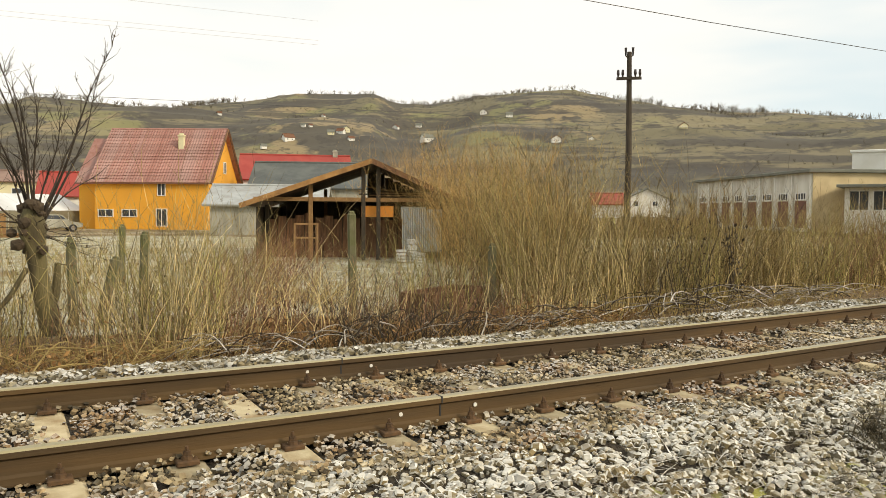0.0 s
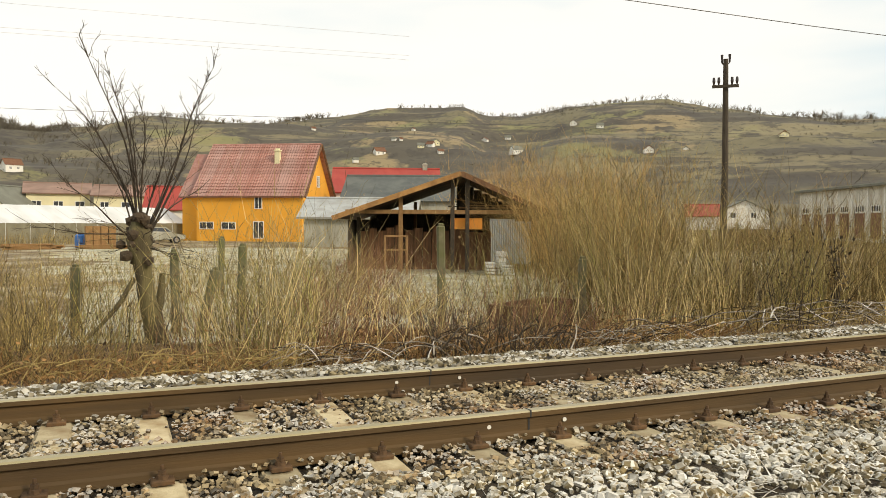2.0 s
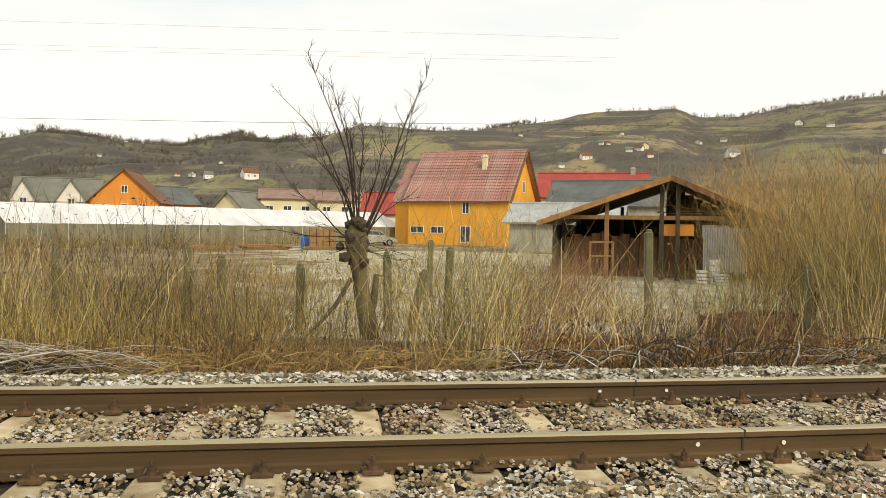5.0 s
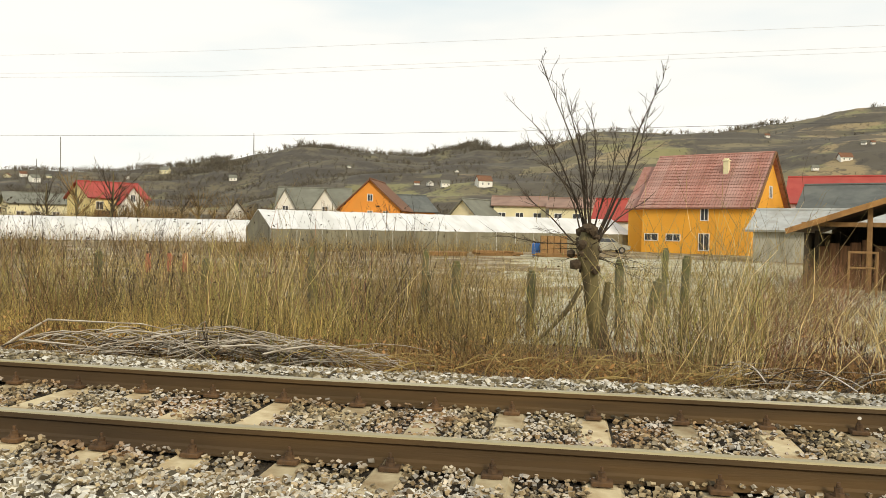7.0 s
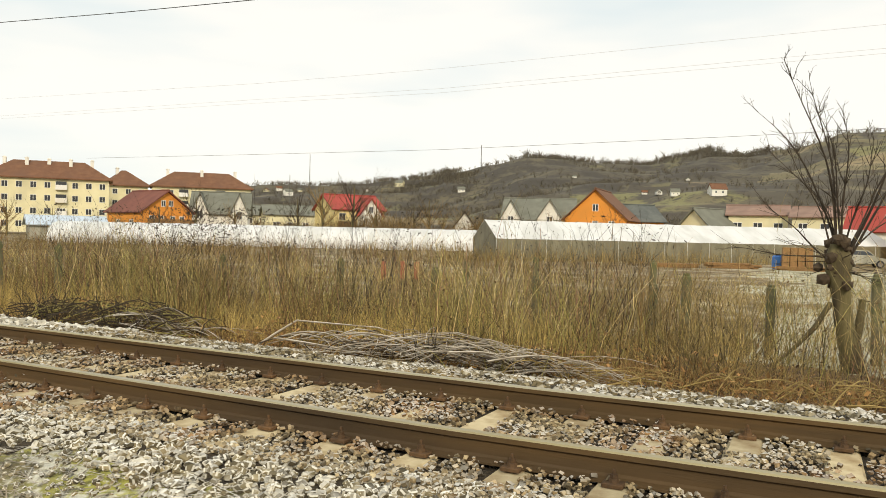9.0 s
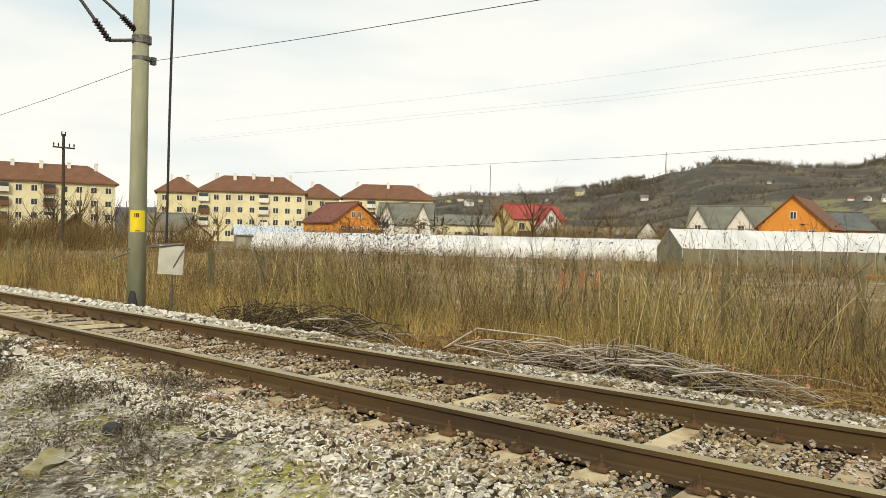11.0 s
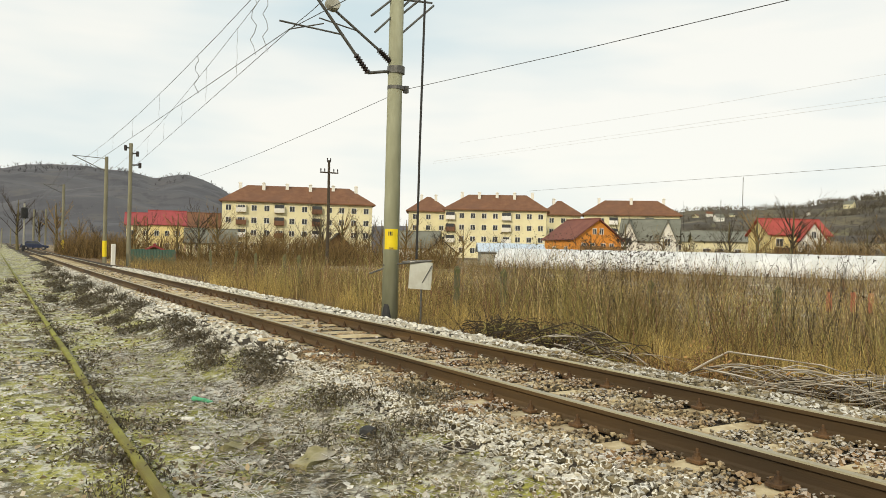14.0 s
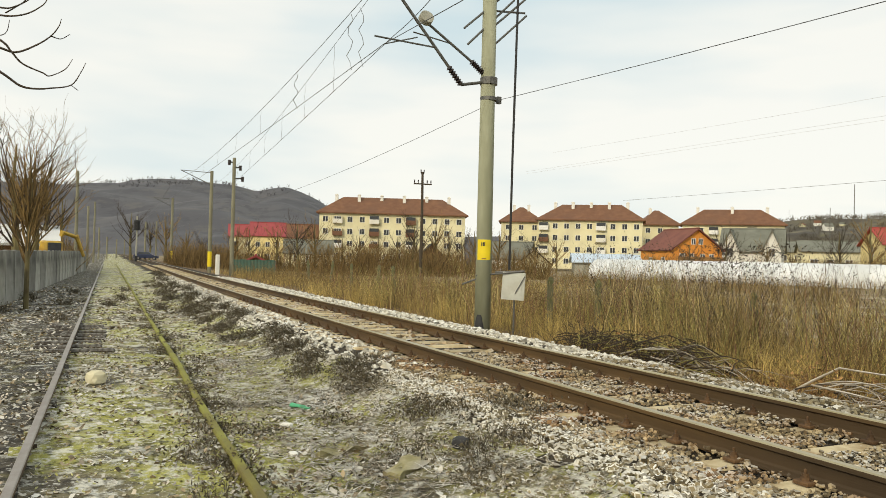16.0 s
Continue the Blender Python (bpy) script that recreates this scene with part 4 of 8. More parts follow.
# a wooden window frame leaning before the barn
wf = thing("old_window", pose(*at(-19.1, 29.6), FIELD, -6, 0, BAZ), "pale wooden frame leaning before a barn", "window")
for c, s_ in (((-0.42, 0, 0.75), (0.07, 0.06, 1.5)), ((0.42, 0, 0.75), (0.07, 0.06, 1.5)), ((0, 0, 1.47), (0.78, 0.06, 0.07)), ((0, 0, 0.95), (0.78, 0.06, 0.06))):
    ps = Shape()
    ps.box(c, s_, bevel=0.008)
    part("rail" if s_[0] > 0.3 else "stile", ps, M_TIMBER, wf)
for k, (az_, r_, w, h) in enumerate(((-26.0, 30.2, 0.4, 0.5), (-26.8, 30.4, 0.3, 0.9), (-27.3, 30.0, 0.4, 0.4))):
    cr_ = thing("crate", pose(*at(az_, r_), FIELD, 0, 0, BAZ + 9 * k), "whitish slatted crate beside a barn", "crate", group="crates by the barn")
    for j in range(4):
        ps = Shape()
        ps.box((0, 0, h * (j + 0.5) / 4), (w, 0.4, h / 4 - 0.04), bevel=0.01)
        part("slat", ps, M_FRAME, cr_)


# greenhouses
def greenhouse(p0, p1, w, eave, ridge, label, round_top=False, bays=14):
    """A film-covered greenhouse from plan point p0 to p1 (its front long edge)."""
    a, b = Vector(p0), Vector(p1)
    L = (b - a).length
    g = thing("greenhouse", pose(a.x, a.y, FIELD, 0, 0, math.degrees(math.atan2(b.y - a.y, b.x - a.x))), label, "greenhouse", group="greenhouses")
    prof = [(0, 0), (0, eave)]
    if round_top:
        prof = [(w / 2 - w / 2 * math.cos(t * math.pi / 12), ridge * math.sin(t * math.pi / 12) ** 0.7) for t in range(13)]
    else:
        prof = [(0, 0), (0, eave), (w / 2, ridge), (w, eave), (w, 0)]
    def sheet(lo, hi):
        sh, n = Shape(), hi - lo + 1
        cols = [L * k / (bays * 2) for k in range(bays * 2 + 1)]
        vs = [(x, y, z - (0.03 if k % 2 else 0.0)) for k, x in enumerate(cols) for y, z in prof[lo:hi + 1]]
        return sh.add(vs, [(k * n + i, (k + 1) * n + i, (k + 1) * n + i + 1, k * n + i + 1) for k in range(len(cols) - 1) for i in range(n - 1)])

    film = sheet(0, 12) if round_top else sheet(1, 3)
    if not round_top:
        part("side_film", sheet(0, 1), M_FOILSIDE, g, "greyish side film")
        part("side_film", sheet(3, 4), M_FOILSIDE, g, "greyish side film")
    for x in (0, L):
        end = Shape().add([(x, y, z) for y, z in prof], [tuple(range(len(prof)))])
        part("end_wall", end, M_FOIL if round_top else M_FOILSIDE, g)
    part("film", film, M_FOIL, g, "white plastic film")
    for k in range(bays + 1):
        hp = Shape()
        hp.tube([(0, y - 0.02 if i == 0 else y, z + 0.0) for i, (y, z) in enumerate(prof)], 0.022, sides=5)
        part("hoop", hp, M_FOIL, g, at=pose(L * k / bays, 0, 0))
    return g


greenhouse((-23.8, 60.3), (6.8, 85.5), 7.0, 1.75, 3.35, "long greenhouse under white plastic film", bays=18)
greenhouse((-81, 62.5), (-36.5, 86.5), 8.0, 1.2, 2.6, "low tunnel greenhouse under white plastic film", True, bays=22)


# houses of the village
def rows_of(xs_, zs_, w, h):
    return tuple((x, z, w, h) for z in zs_ for x in xs_)


house(36.0, 152, 12, 9, 5.0, 6.8, turn=8, wall=M_CREAM, roof=M_GREYROOF, label="cream village house with a flat grey roof", wins=rows_of((-4, -1.5, 1.5, 4), (1.2, 3.0), 1.2, 0.9), z0=-0.6)
rh = house(31.6, 128, 8.8, 8.5, 5.7, 8.0, turn=24, wall=M_YELLOWWALL, roof=M_RED, label="yellow house with a bright red roof", wins=rows_of((-3,), (1.3, 4.3), 1.1, 1.2), left_wins=((2.5, 1.4, 0.9, 1.2), (5.8, 1.4, 0.9, 1.2), (4.2, 4.4, 0.9, 1.2)), chimneys=((2.5, 6, 6.0, 1.6), (-1, 6, 6.2, 1.6)), z0=-0.6)
dorm = Shape()
slab(dorm, (-0.7, -1.4, 4.5), (1.6, -1.4, 7.5), (1.6, 4.5, 7.5), (-0.7, 4.5, 4.5), 0.15)
slab(dorm, (3.9, -1.4, 4.5), (3.9, 4.5, 4.5), (1.6, 4.5, 7.5), (1.6, -1.4, 7.5), 0.15)
part("gable_roof", dorm, M_RED, rh)
dw = Shape()
dw.add([(1.6 + u, y_, z_) for y_ in (-1.0, 2.5) for u, z_ in ((-1.9, 0), (1.9, 0), (1.9, 4.8), (0, 7.2), (-1.9, 4.8))], [(0, 1, 2, 3, 4), (1, 6, 7, 2), (0, 4, 9, 5)])
part("gable_wall", dw, M_WHITE, rh, "white front gable")
for wx, wz in ((0.7, 1.4), (2.5, 1.4), (0.7, 3.6), (2.5, 3.6), (1.6, 5.5)):
    window(rh, pose(wx, -1.01, wz), 0.8, 1.1)
part("balcony", Shape().box((-2.6, -0.6, 2.6), (3.2, 1.2, 0.14)).box((-2.6, -1.17, 3.1), (3.2, 0.06, 0.9), bevel=0.01), M_BARNWALL, rh, "brown timber balcony")
house(23.9, 142, 3.6, 6, 3.6, 6.0, along="y", wall=M_WHITE, roof=M_DARKWOOD, label="small white gabled hut", name="shed", wins=((0, 1.2, 0.9, 1.0),), z0=-0.6)
house(14.5, 108, 8.4, 10, 4.6, 8.5, turn=-12, along="y", wall=M_ORANGE2, roof=M_TILE_BROWN, label="orange gabled house with a brown roof", wins=((-2.2, 3.2, 0.6, 1.0), (0, 3.2, 0.8, 1.8), (2.2, 3.2, 0.8, 1.8), (0, 5.9, 0.8, 1.0)), z0=-0.6, gable_wins=((3, 1.6, 1, 1.1), (6.5, 1.6, 1, 1.1)))
house(10.9, 118, 5.5, 7, 4.6, 6.9, turn=30, wall=M_ORANGE2, roof=M_SLATE, label="orange house with a dark brown roof", wins=((-1.5, 1.5, 0.9, 1.1), (1.2, 1.5, 0.9, 1.1)), z0=-0.6)
house(7.7, 112, 5.0, 8, 3.8, 6.2, turn=-35, along="y", wall=M_CREAM, roof=M_GREYROOF, label="grey gabled shed among village houses", name="shed", z0=-0.6)
house(3.6, 116, 7.6, 7, 5.6, 6.9, turn=0, wall=M_CREAM, roof=M_DUSTY, label="cream bungalow with a faded brown roof", wins=rows_of((-2.6, 0, 2.6), (1.6, 3.8), 1.2, 1.2), z0=-0.6)
house(-0.2, 112, 6.6, 7, 5.3, 6.6, turn=-6, wall=M_CREAM, roof=M_DUSTY, label="cream bungalow with a pinkish brown roof", wins=rows_of((-2, 0.6), (1.6, 3.7), 1.1, 1.2), z0=-0.6)
house(-3.0, 103, 4.5, 6, 3.8, 6.4, turn=-10, wall=M_WHITE, roof=M_RED, label="small house with a bright red roof", z0=-0.8)
house(-43.6, 150, 9, 8, 3.2, 5.2, turn=10, along="y", wall=M_WHITE, roof=M_GREYROOF, label="white house behind a thicket", wins=((-2, 2.4, 1, 1), (1.5, 2.4, 1, 1)), z0=0.4)
house(-40.8, 140, 5, 8, 2.6, 4.4, turn=0, wall=M_WHITE, roof=M_RED, label="white cottage with a red roof", z0=0.2)
ob2 = house(44.9, 118, 8.2, 8.6, 4.3, 7.2, turn=33, along="y", wall=M_ORANGE2, roof=M_TILE_MAROON, label="orange timbered house with a dark red roof", wins=((-2.4, 3.0, 0.8, 1.1), (-0.9, 3.0, 0.8, 1.1), (0.9, 3.0, 0.8, 1.1), (2.4, 3.0, 0.8, 1.1), (-0.6, 5.3, 0.7, 0.9), (0.6, 5.3, 0.7, 0.9)), left_wins=((2.2, 2.4, 0.9, 1.1), (5.6, 2.4, 0.9, 1.1)), z0=-0.6)
part("balcony", Shape().box((0, -0.6, 2.15), (7.4, 1.2, 0.14)).box((0, -1.17, 2.65), (7.4, 0.06, 0.9), bevel=0.01), M_VERGE_BOARD, ob2, "brown timber balcony")


def twin_gabled(az, r, W, turn, label, wall, gables, eave=4.6, ridge=8.2, depth=9, wins=()):
    """A house whose long roof carries cross gables to the front at the places given."""
    h = house(az, r, W, depth, eave, ridge, turn=turn, wall=wall, roof=M_GREYROOF, label=label, wins=wins, z0=-0.6)
    for gx_, half, top in gables:
        gw_ = Shape()
        gw_.add([(gx_ + u, y_, z_) for y_ in (-0.4, 3.5) for u, z_ in ((-half, 0), (half, 0), (half, eave), (0, top), (-half, eave))], [(0, 1, 2, 3, 4), (1, 6, 7, 2), (0, 4, 9, 5)])
        part("gable_wall", gw_, wall, h)
        gr_ = Shape()
        slab(gr_, (gx_ - half - 0.3, -0.8, eave - 0.45), (gx_, -0.8, top + 0.2), (gx_, 3.6, top + 0.2), (gx_ - half - 0.3, 3.6, eave - 0.45), 0.14)
        slab(gr_, (gx_ + half + 0.3, -0.8, eave - 0.45), (gx_ + half + 0.3, 3.6, eave - 0.45), (gx_, 3.6, top + 0.2), (gx_, -0.8, top + 0.2), 0.14)
        part("gable_roof", gr_, M_GREYROOF, h)
        window(h, pose(gx_, -0.41, eave - 0.4), 0.9, 1.2)
        window(h, pose(gx_, -0.41, 1.5), 0.9, 1.2)
    return h


twin_gabled(41.4, 125, 8.4, -4, "cream house with grey roof and two pale gables", M_WHITE, ((-2.9, 1.25, 7.3), (2.9, 1.25, 7.3)), 4.4, 7.7, wins=((-0.8, 1.5, 1.0, 1.1), (0.9, 1.5, 1.0, 1.1)))
twin_gabled(18.6, 118, 10.4, -4, "cream house with a grey roof and two gables", M_WHITE, ((-4.0, 1.5, 7.2), (1.8, 1.9, 7.3)), 4.6, 7.7, wins=((-1.5, 1.4, 1.2, 1.3), (4.4, 1.4, 1.0, 1.3)))
house(51.0, 112, 9, 7, 2.2, 3.2, turn=6, wall=M_CONC, roof=M_BLUEROOF, label="low shed with a pale blue sheet roof", name="shed", z0=-0.7)
house(72.6, 132, 7.6, 7, 2.5, 4.6, turn=0, wall=M_CREAM, roof=M_GREYROOF, label="bungalow with a grey hipped roof", wins=rows_of((-2, 0, 2), (1.4,), 0.9, 1.1), z0=-0.6)
house(63.7, 128, 5, 6, 2.2, 4.4, turn=4, along="y", wall=M_BARNWALL, roof=M_DARKWOOD, label="dark wooden hut with a gable", name="shed", wins=((0, 1.2, 0.7, 0.8),), z0=-0.7)
house(58.2, 122, 6, 7, 2.6, 5.0, turn=-14, wall=M_WHITE, roof=M_GREYROOF, label="white cottage with a grey roof", z0=-0.7)
house(56.2, 112, 4.4, 6, 1.9, 3.7, turn=0, along="y", wall=M_CREAM, roof=M_DARKWOOD, label="cream hut with a dark gable roof", name="shed", wins=((0, 1.1, 0.7, 0.8),), z0=-0.7)
house(40.0, 170, 15, 9, 5.2, 7.2, turn=5, wall=M_CREAM, roof=M_GREYROOF, label="cream village hall with a low grey roof", wins=rows_of((-5.5, -3, -0.5, 2, 4.5), (1.6, 3.8), 1.1, 1.2), z0=-0.6)
house(76.9, 186, 8, 9, 6.2, 8.8, wall=M_CREAM, roof=M_CRIMSON, label="cream terraced house with a red roof", wins=rows_of((-2.5, 0, 2.5), (1.4, 4.2), 1, 1.2), z0=-0.5)
house(75.5, 184, 7.5, 9, 6.4, 9.4, wall=M_YELLOWWALL, roof=M_CRIMSON, label="yellow terraced house with a red roof", wins=rows_of((-2.2, 0, 2.2), (1.4, 4.2), 1, 1.2), z0=-0.5)
house(73.2, 184, 7.5, 9, 6.2, 9.2, wall=M_PINK, roof=M_TILE_BROWN, label="pink terraced house with a brown roof", wins=rows_of((-2.2, 0, 2.2), (1.4, 4.2), 1, 1.2), z0=-0.5)
house(76.3, 81, 3.2, 3, 1.35, 2.1, along="y", wall=M_BARNWALL, roof=M_CRIMSON, label="low shed with a reddish roof behind a green fence", name="shed", z0=-0.9)
gf = thing("sheet_fence", pose(*at(76.4, 78), -0.85, 0, 0, 76.4), "green corrugated sheet fence beside the railway", "fence")
for k in range(6):
    ribs = Shape().add([(-0.33 + j * 0.033, -0.03 * (j % 4 in (1, 2)), z_) for z_ in (0, 1.55 + 0.03 * (k % 2)) for j in range(21)], [(j, j + 1, j + 22, j + 21) for j in range(20)])
    part("sheet", ribs, M_GREENWALL, gf, at=pose(-1.7 + k * 0.67, 0, 0))
for k in range(4):
    part("post", Shape().box((0, 0.06, 0.75), (0.08, 0.08, 1.5), bevel=0.01), M_STEEL, gf, at=pose(-2.0 + k * 1.34, 0, 0))


# blocks of flats
def flats(az, r, W, D, turn, label, floors=4, bay=2.6, z0=-0.6, hip=5.0, balconies=(2, 6, 9), chim=6):
    x, y = at(az, r)
    fl = 2.75
    H = floors * fl + 0.6
    b = thing("apartment_block", pose(x, y, z0, 0, 0, az + turn), label, "apartment block", group="blocks of flats")
    body = Shape()
    body.box((0, D / 2, H / 2), (W, D, H))
    wall_ = part("wall", body, M_CREAM, b)
    rf, o, rh_ = Shape(), 0.7, 3.9
    c = [(-W / 2 - o, -o, H), (W / 2 + o, -o, H), (W / 2 + o, D + o, H), (-W / 2 - o, D + o, H), (-W / 2 + hip, D / 2, H + rh_), (W / 2 - hip, D / 2, H + rh_)]
    rf.add(c + [(p_[0], p_[1], p_[2] - 0.25) for p_ in c[:4]], [(0, 1, 5, 4), (1, 2, 5), (2, 3, 4, 5), (3, 0, 4), (0, 6, 7, 1), (1, 7, 8, 2), (2, 8, 9, 3), (3, 9, 6, 0), (9, 8, 7, 6)])
    part("roof", rf, M_TILE_BROWN, b, "brown tiled hip roof")
    n = int(W // bay)
    for k in range(n):
        px = -W / 2 + W * (k + 0.5) / n
        for f_ in range(floors):
            pz = 0.9 + f_ * fl + 0.9
            if k in balconies:
                if f_ > 0:
                    bl = Shape()
                    bl.box((0, -0.45, -0.55), (2.2, 0.9, 0.12)).box((0, -0.88, -0.05), (2.2, 0.06, 0.9), bevel=0.01)
                    for sx_ in (-1.07, 1.07):
                        bl.box((sx_, -0.45, 0.2), (0.06, 0.9, 1.5))
                    bc = part("balcony", bl, random.choice((M_FRAME, M_WHITE, M_TILE_BROWN)), b, at=pose(px, 0, pz - 0.35))
                    if random.random() < 0.7:
                        gp = Shape()
                        gp.box((0, -0.8, 0.78), (2.06, 0.04, 0.75))
                        part("glazing", gp, M_GLASS, bc)
                window(b, pose(px, -0.01, pz), 1.6, 1.3, 2)
            else:
                window(b, pose(px, -0.01, pz), 1.2, 1.3)
    for f_ in range(floors):
        for py in (D * 0.3, D * 0.7):
            window(b, pose(W / 2 + 0.01, py, 1.8 + f_ * fl, 0, 0, 90), 1.2, 1.3)
            window(b, pose(-W / 2 - 0.01, py, 1.8 + f_ * fl, 0, 0, -90), 1.2, 1.3)
    for k in range(chim):
        px = -W / 2 + hip * 0.7 + (W - hip * 1.4) * k / max(chim - 1, 1)
        part("chimney", chimney_shape(1.5, 0.7), M_WHITE, b, at=pose(px, D / 2 - (1.6 if k % 2 else 1.0), H + rh_ - 1.2))
    return b


flats(66.6, 178, 33, 11, 0, "cream four-storey apartment block with a brown roof", balconies=(1, 4, 7), z0=-0.3)
flats(52.3, 186, 24, 11, -4, "cream four-storey apartment block with a brown roof", balconies=(0, 5), chim=5, z0=-0.3)
flats(57.2, 198, 10, 12, 0, "short cream apartment block with a brown hip roof", balconies=(), chim=2, hip=4.5, z0=-0.3)
flats(47.4, 204, 9, 12, 10, "short cream apartment block with a brown hip roof", balconies=(), chim=1, hip=4.0, z0=-0.3)
flats(42.6, 200, 23, 11, 2, "cream four-storey apartment block with a brown roof", balconies=(2, 5), chim=3, z0=-0.3)

# the long garage hall
hx0, hy0 = at(-47.0, 108)
hx1, hy1 = at(-54.2, 82)
HL = math.hypot(hx1 - hx0, hy1 - hy0)
hall = thing("garage_hall", pose(hx0, hy0, -0.6, 0, 0, math.degrees(math.atan2(hy1 - hy0, hx1 - hx0))), "long whitewashed garage hall with brown gates", "hall")
hb = Shape()
hb.box((HL / 2, 6, 2.85), (HL, 12, 5.7))
hwall = part("wall", hb, mat("stained_whitewash", (0.62, 0.60, 0.52), (0.72, 0.70, 0.62), 0.7, 0.9, 0.2, c3=(0.42, 0.38, 0.29), scale3=0.45, amount3=0.7, stretch=(2, 2, 0.6)), hall)
hr_ = Shape()
hr_.box((HL / 2, 6, 5.85), (HL + 1.0, 13.2, 0.3), bevel=0.05)
part("roof", hr_, M_GREYROOF, hall, "flat grey roof with a thin edge")
part("end_wall", Shape().box((HL + 0.06, 6, 2.84), (0.1, 11.9, 5.66)), M_SAND, hall, "stained sand-coloured end wall")
for k in range(8):
    px = 2.0 + k * (HL - 4) / 7
    dr = Shape()
    dr.box((0, 0, 0), (2.1, 0.1, 2.6), bevel=0.03)
    part("gate", dr, M_BROWNDOOR, hall, at=pose(px, -0.03, 1.7))
    window(hall, pose(px, -0.01, 3.45), 2.0, 0.7, 3)
    cl = Shape()
    cl.box((0, -0.03, 2.8), (0.22, 0.12, 5.5))
    part("pilaster", cl, M_WHITE, hall, at=pose(px + (HL - 4) / 14, 0, 0))
ex = thing("porch_building", pose(*at(-60.4, 80), -0.6, 0, 0, -62), "yellowish building with a glazed porch", "building")
eb = Shape()
eb.box((0, 5, 2.1), (12, 10, 4.2))
ew = part("wall", eb, M_WHITE, ex)
for k in range(6):
    window(ex, pose(-4.8 + k * 1.9, -0.01, 3.0), 1.6, 1.8, 1)
er = Shape()
er.box((0, 4.4, 4.3), (13, 12.4, 0.25), bevel=0.04)
part("roof", er, M_GREYROOF, ex)
tw = thing("silo_building", pose(*at(-58.6, 95), -0.6, 0, 0, -60), "tall pale rendered tower building", "building")
tb = Shape()
tb.box((0, 4, 4.2), (7, 8, 8.4)).box((0, 4, 8.5), (7.4, 8.4, 0.25), bevel=0.05)
part("wall", tb, M_WHITE, tw)

# scattered houses on the slopes: azimuth, distance, width
SLOPE_HOUSES = [(-16.2, 422, 4.0), (-18.0, 438, 8.2), (-19.5, 466, 2.7), (-20.9, 450, 5.2), (-21.5, 462, 6.0), (-22.0, 466, 6.1), (-22.4, 442, 4.5), (-25.5, 598, 6.0), (-28.0, 438, 8.8), (-27.2, 614, 6.2), (-31.9, 606, 7.0), (-33.8, 574, 6.6), (-37.2, 394, 6.3), (-39.7, 398, 4.0), (-46.0, 402, 5.2), (-20.3, 518, 3.0), (24.2, 646, 8.4), (6.1, 394, 10.2), (11.1, 454, 3.9), (10.1, 442, 4.5), (9.0, 414, 6.0), (8.2, 494, 3.6), (28.8, 734, 10.6), (36.6, 634, 9.0), (-13.2, 562, 4.1), (16.0, 578, 3.3), (-18.9, 466, 3.4), (37.3, 710, 7.2), (38.3, 694, 6.0), (31.1, 718, 5.2), (35.9, 710, 5.1)]
for k, (a_, r_, w_) in enumerate(SLOPE_HOUSES):
    rnd = random.Random(k)
    w_ *= 0.72
    e_ = w_ * rnd.uniform(0.35, 0.5) + 0.4
    house(a_, r_, w_, w_ * 0.8, e_, e_ + w_ * 0.35, turn=rnd.uniform(-35, 35), along=rnd.choice("xxy"), wall=rnd.choice((M_WHITE, M_WHITE, M_CREAM)), roof=rnd.choice((M_TILE_BROWN, M_GREYROOF, M_GREYROOF)), label="small pale farmhouse on a hillside", wins=((-w_ * 0.22, e_ * 0.55, w_ * 0.13, w_ * 0.15), (w_ * 0.22, e_ * 0.55, w_ * 0.13, w_ * 0.15)), over=0.3)

# ---- poles, masts and wires ----
def bar(a, b, r, r1=None, sides=8):
    return Shape().tube([a, b], r, r1, sides)


def insulator(a, b, r=0.078, n=7):
    """A ribbed insulator between two points."""
    a, b = Vector(a), Vector(b)
    sh = Shape()
    pts, rs = [], []
    for k in range(n * 2 + 1):
        pts.append(a + (b - a) * k / (n * 2))
        rs.append(r if k % 2 else r * 0.5)
    return sh.tube(pts, rs, sides=10)


MX, MY = -15.42, 8.95
mast = thing("catenary_mast", pose(MX, MY, -0.45), "tall round concrete catenary mast with a yellow plate", "catenary mast")
part("pole", smooth(Shape().tube([(0, 0, 0), (0, 0, 3), (0, 0, 9.5)], [0.185, 0.175, 0.15], sides=24).mesh("pole", M_MAST)), None, mast)
for z in (2.95, 4.35, 5.7):
    part("band", Shape().tube([(0, 0, z - 0.012), (0, 0, z + 0.012)], 0.181 - 0.004 * z, sides=24), M_BLACK, mast)
part("tar_base", Shape().tube([(0.06, -0.1, 0.0), (0.05, -0.085, 0.2), (0.05, -0.075, 0.42)], [0.125, 0.12, 0.1], sides=14), M_BLACK, mast, "black tarred patch at the foot")
dirc = Vector((-MX, -MY, 0)).normalized()
ang = math.degrees(math.atan2(dirc.y, dirc.x))
plate = Shape()
for k in range(9):
    a0, a1 = radians(ang - 52 + k * 11.5), radians(ang - 52 + (k + 1) * 11.5)
    ro, ri = 0.186, 0.178
    plate.add([(ro * math.cos(a0), ro * math.sin(a0), 0), (ro * math.cos(a1), ro * math.sin(a1), 0), (ro * math.cos(a1), ro * math.sin(a1), 0.46), (ro * math.cos(a0), ro * math.sin(a0), 0.46)], [(0, 1, 2, 3)])
plt = part("number_plate", plate, M_YELLOW, mast, "yellow plate with dark marks", at=pose(0, 0, 1.66))
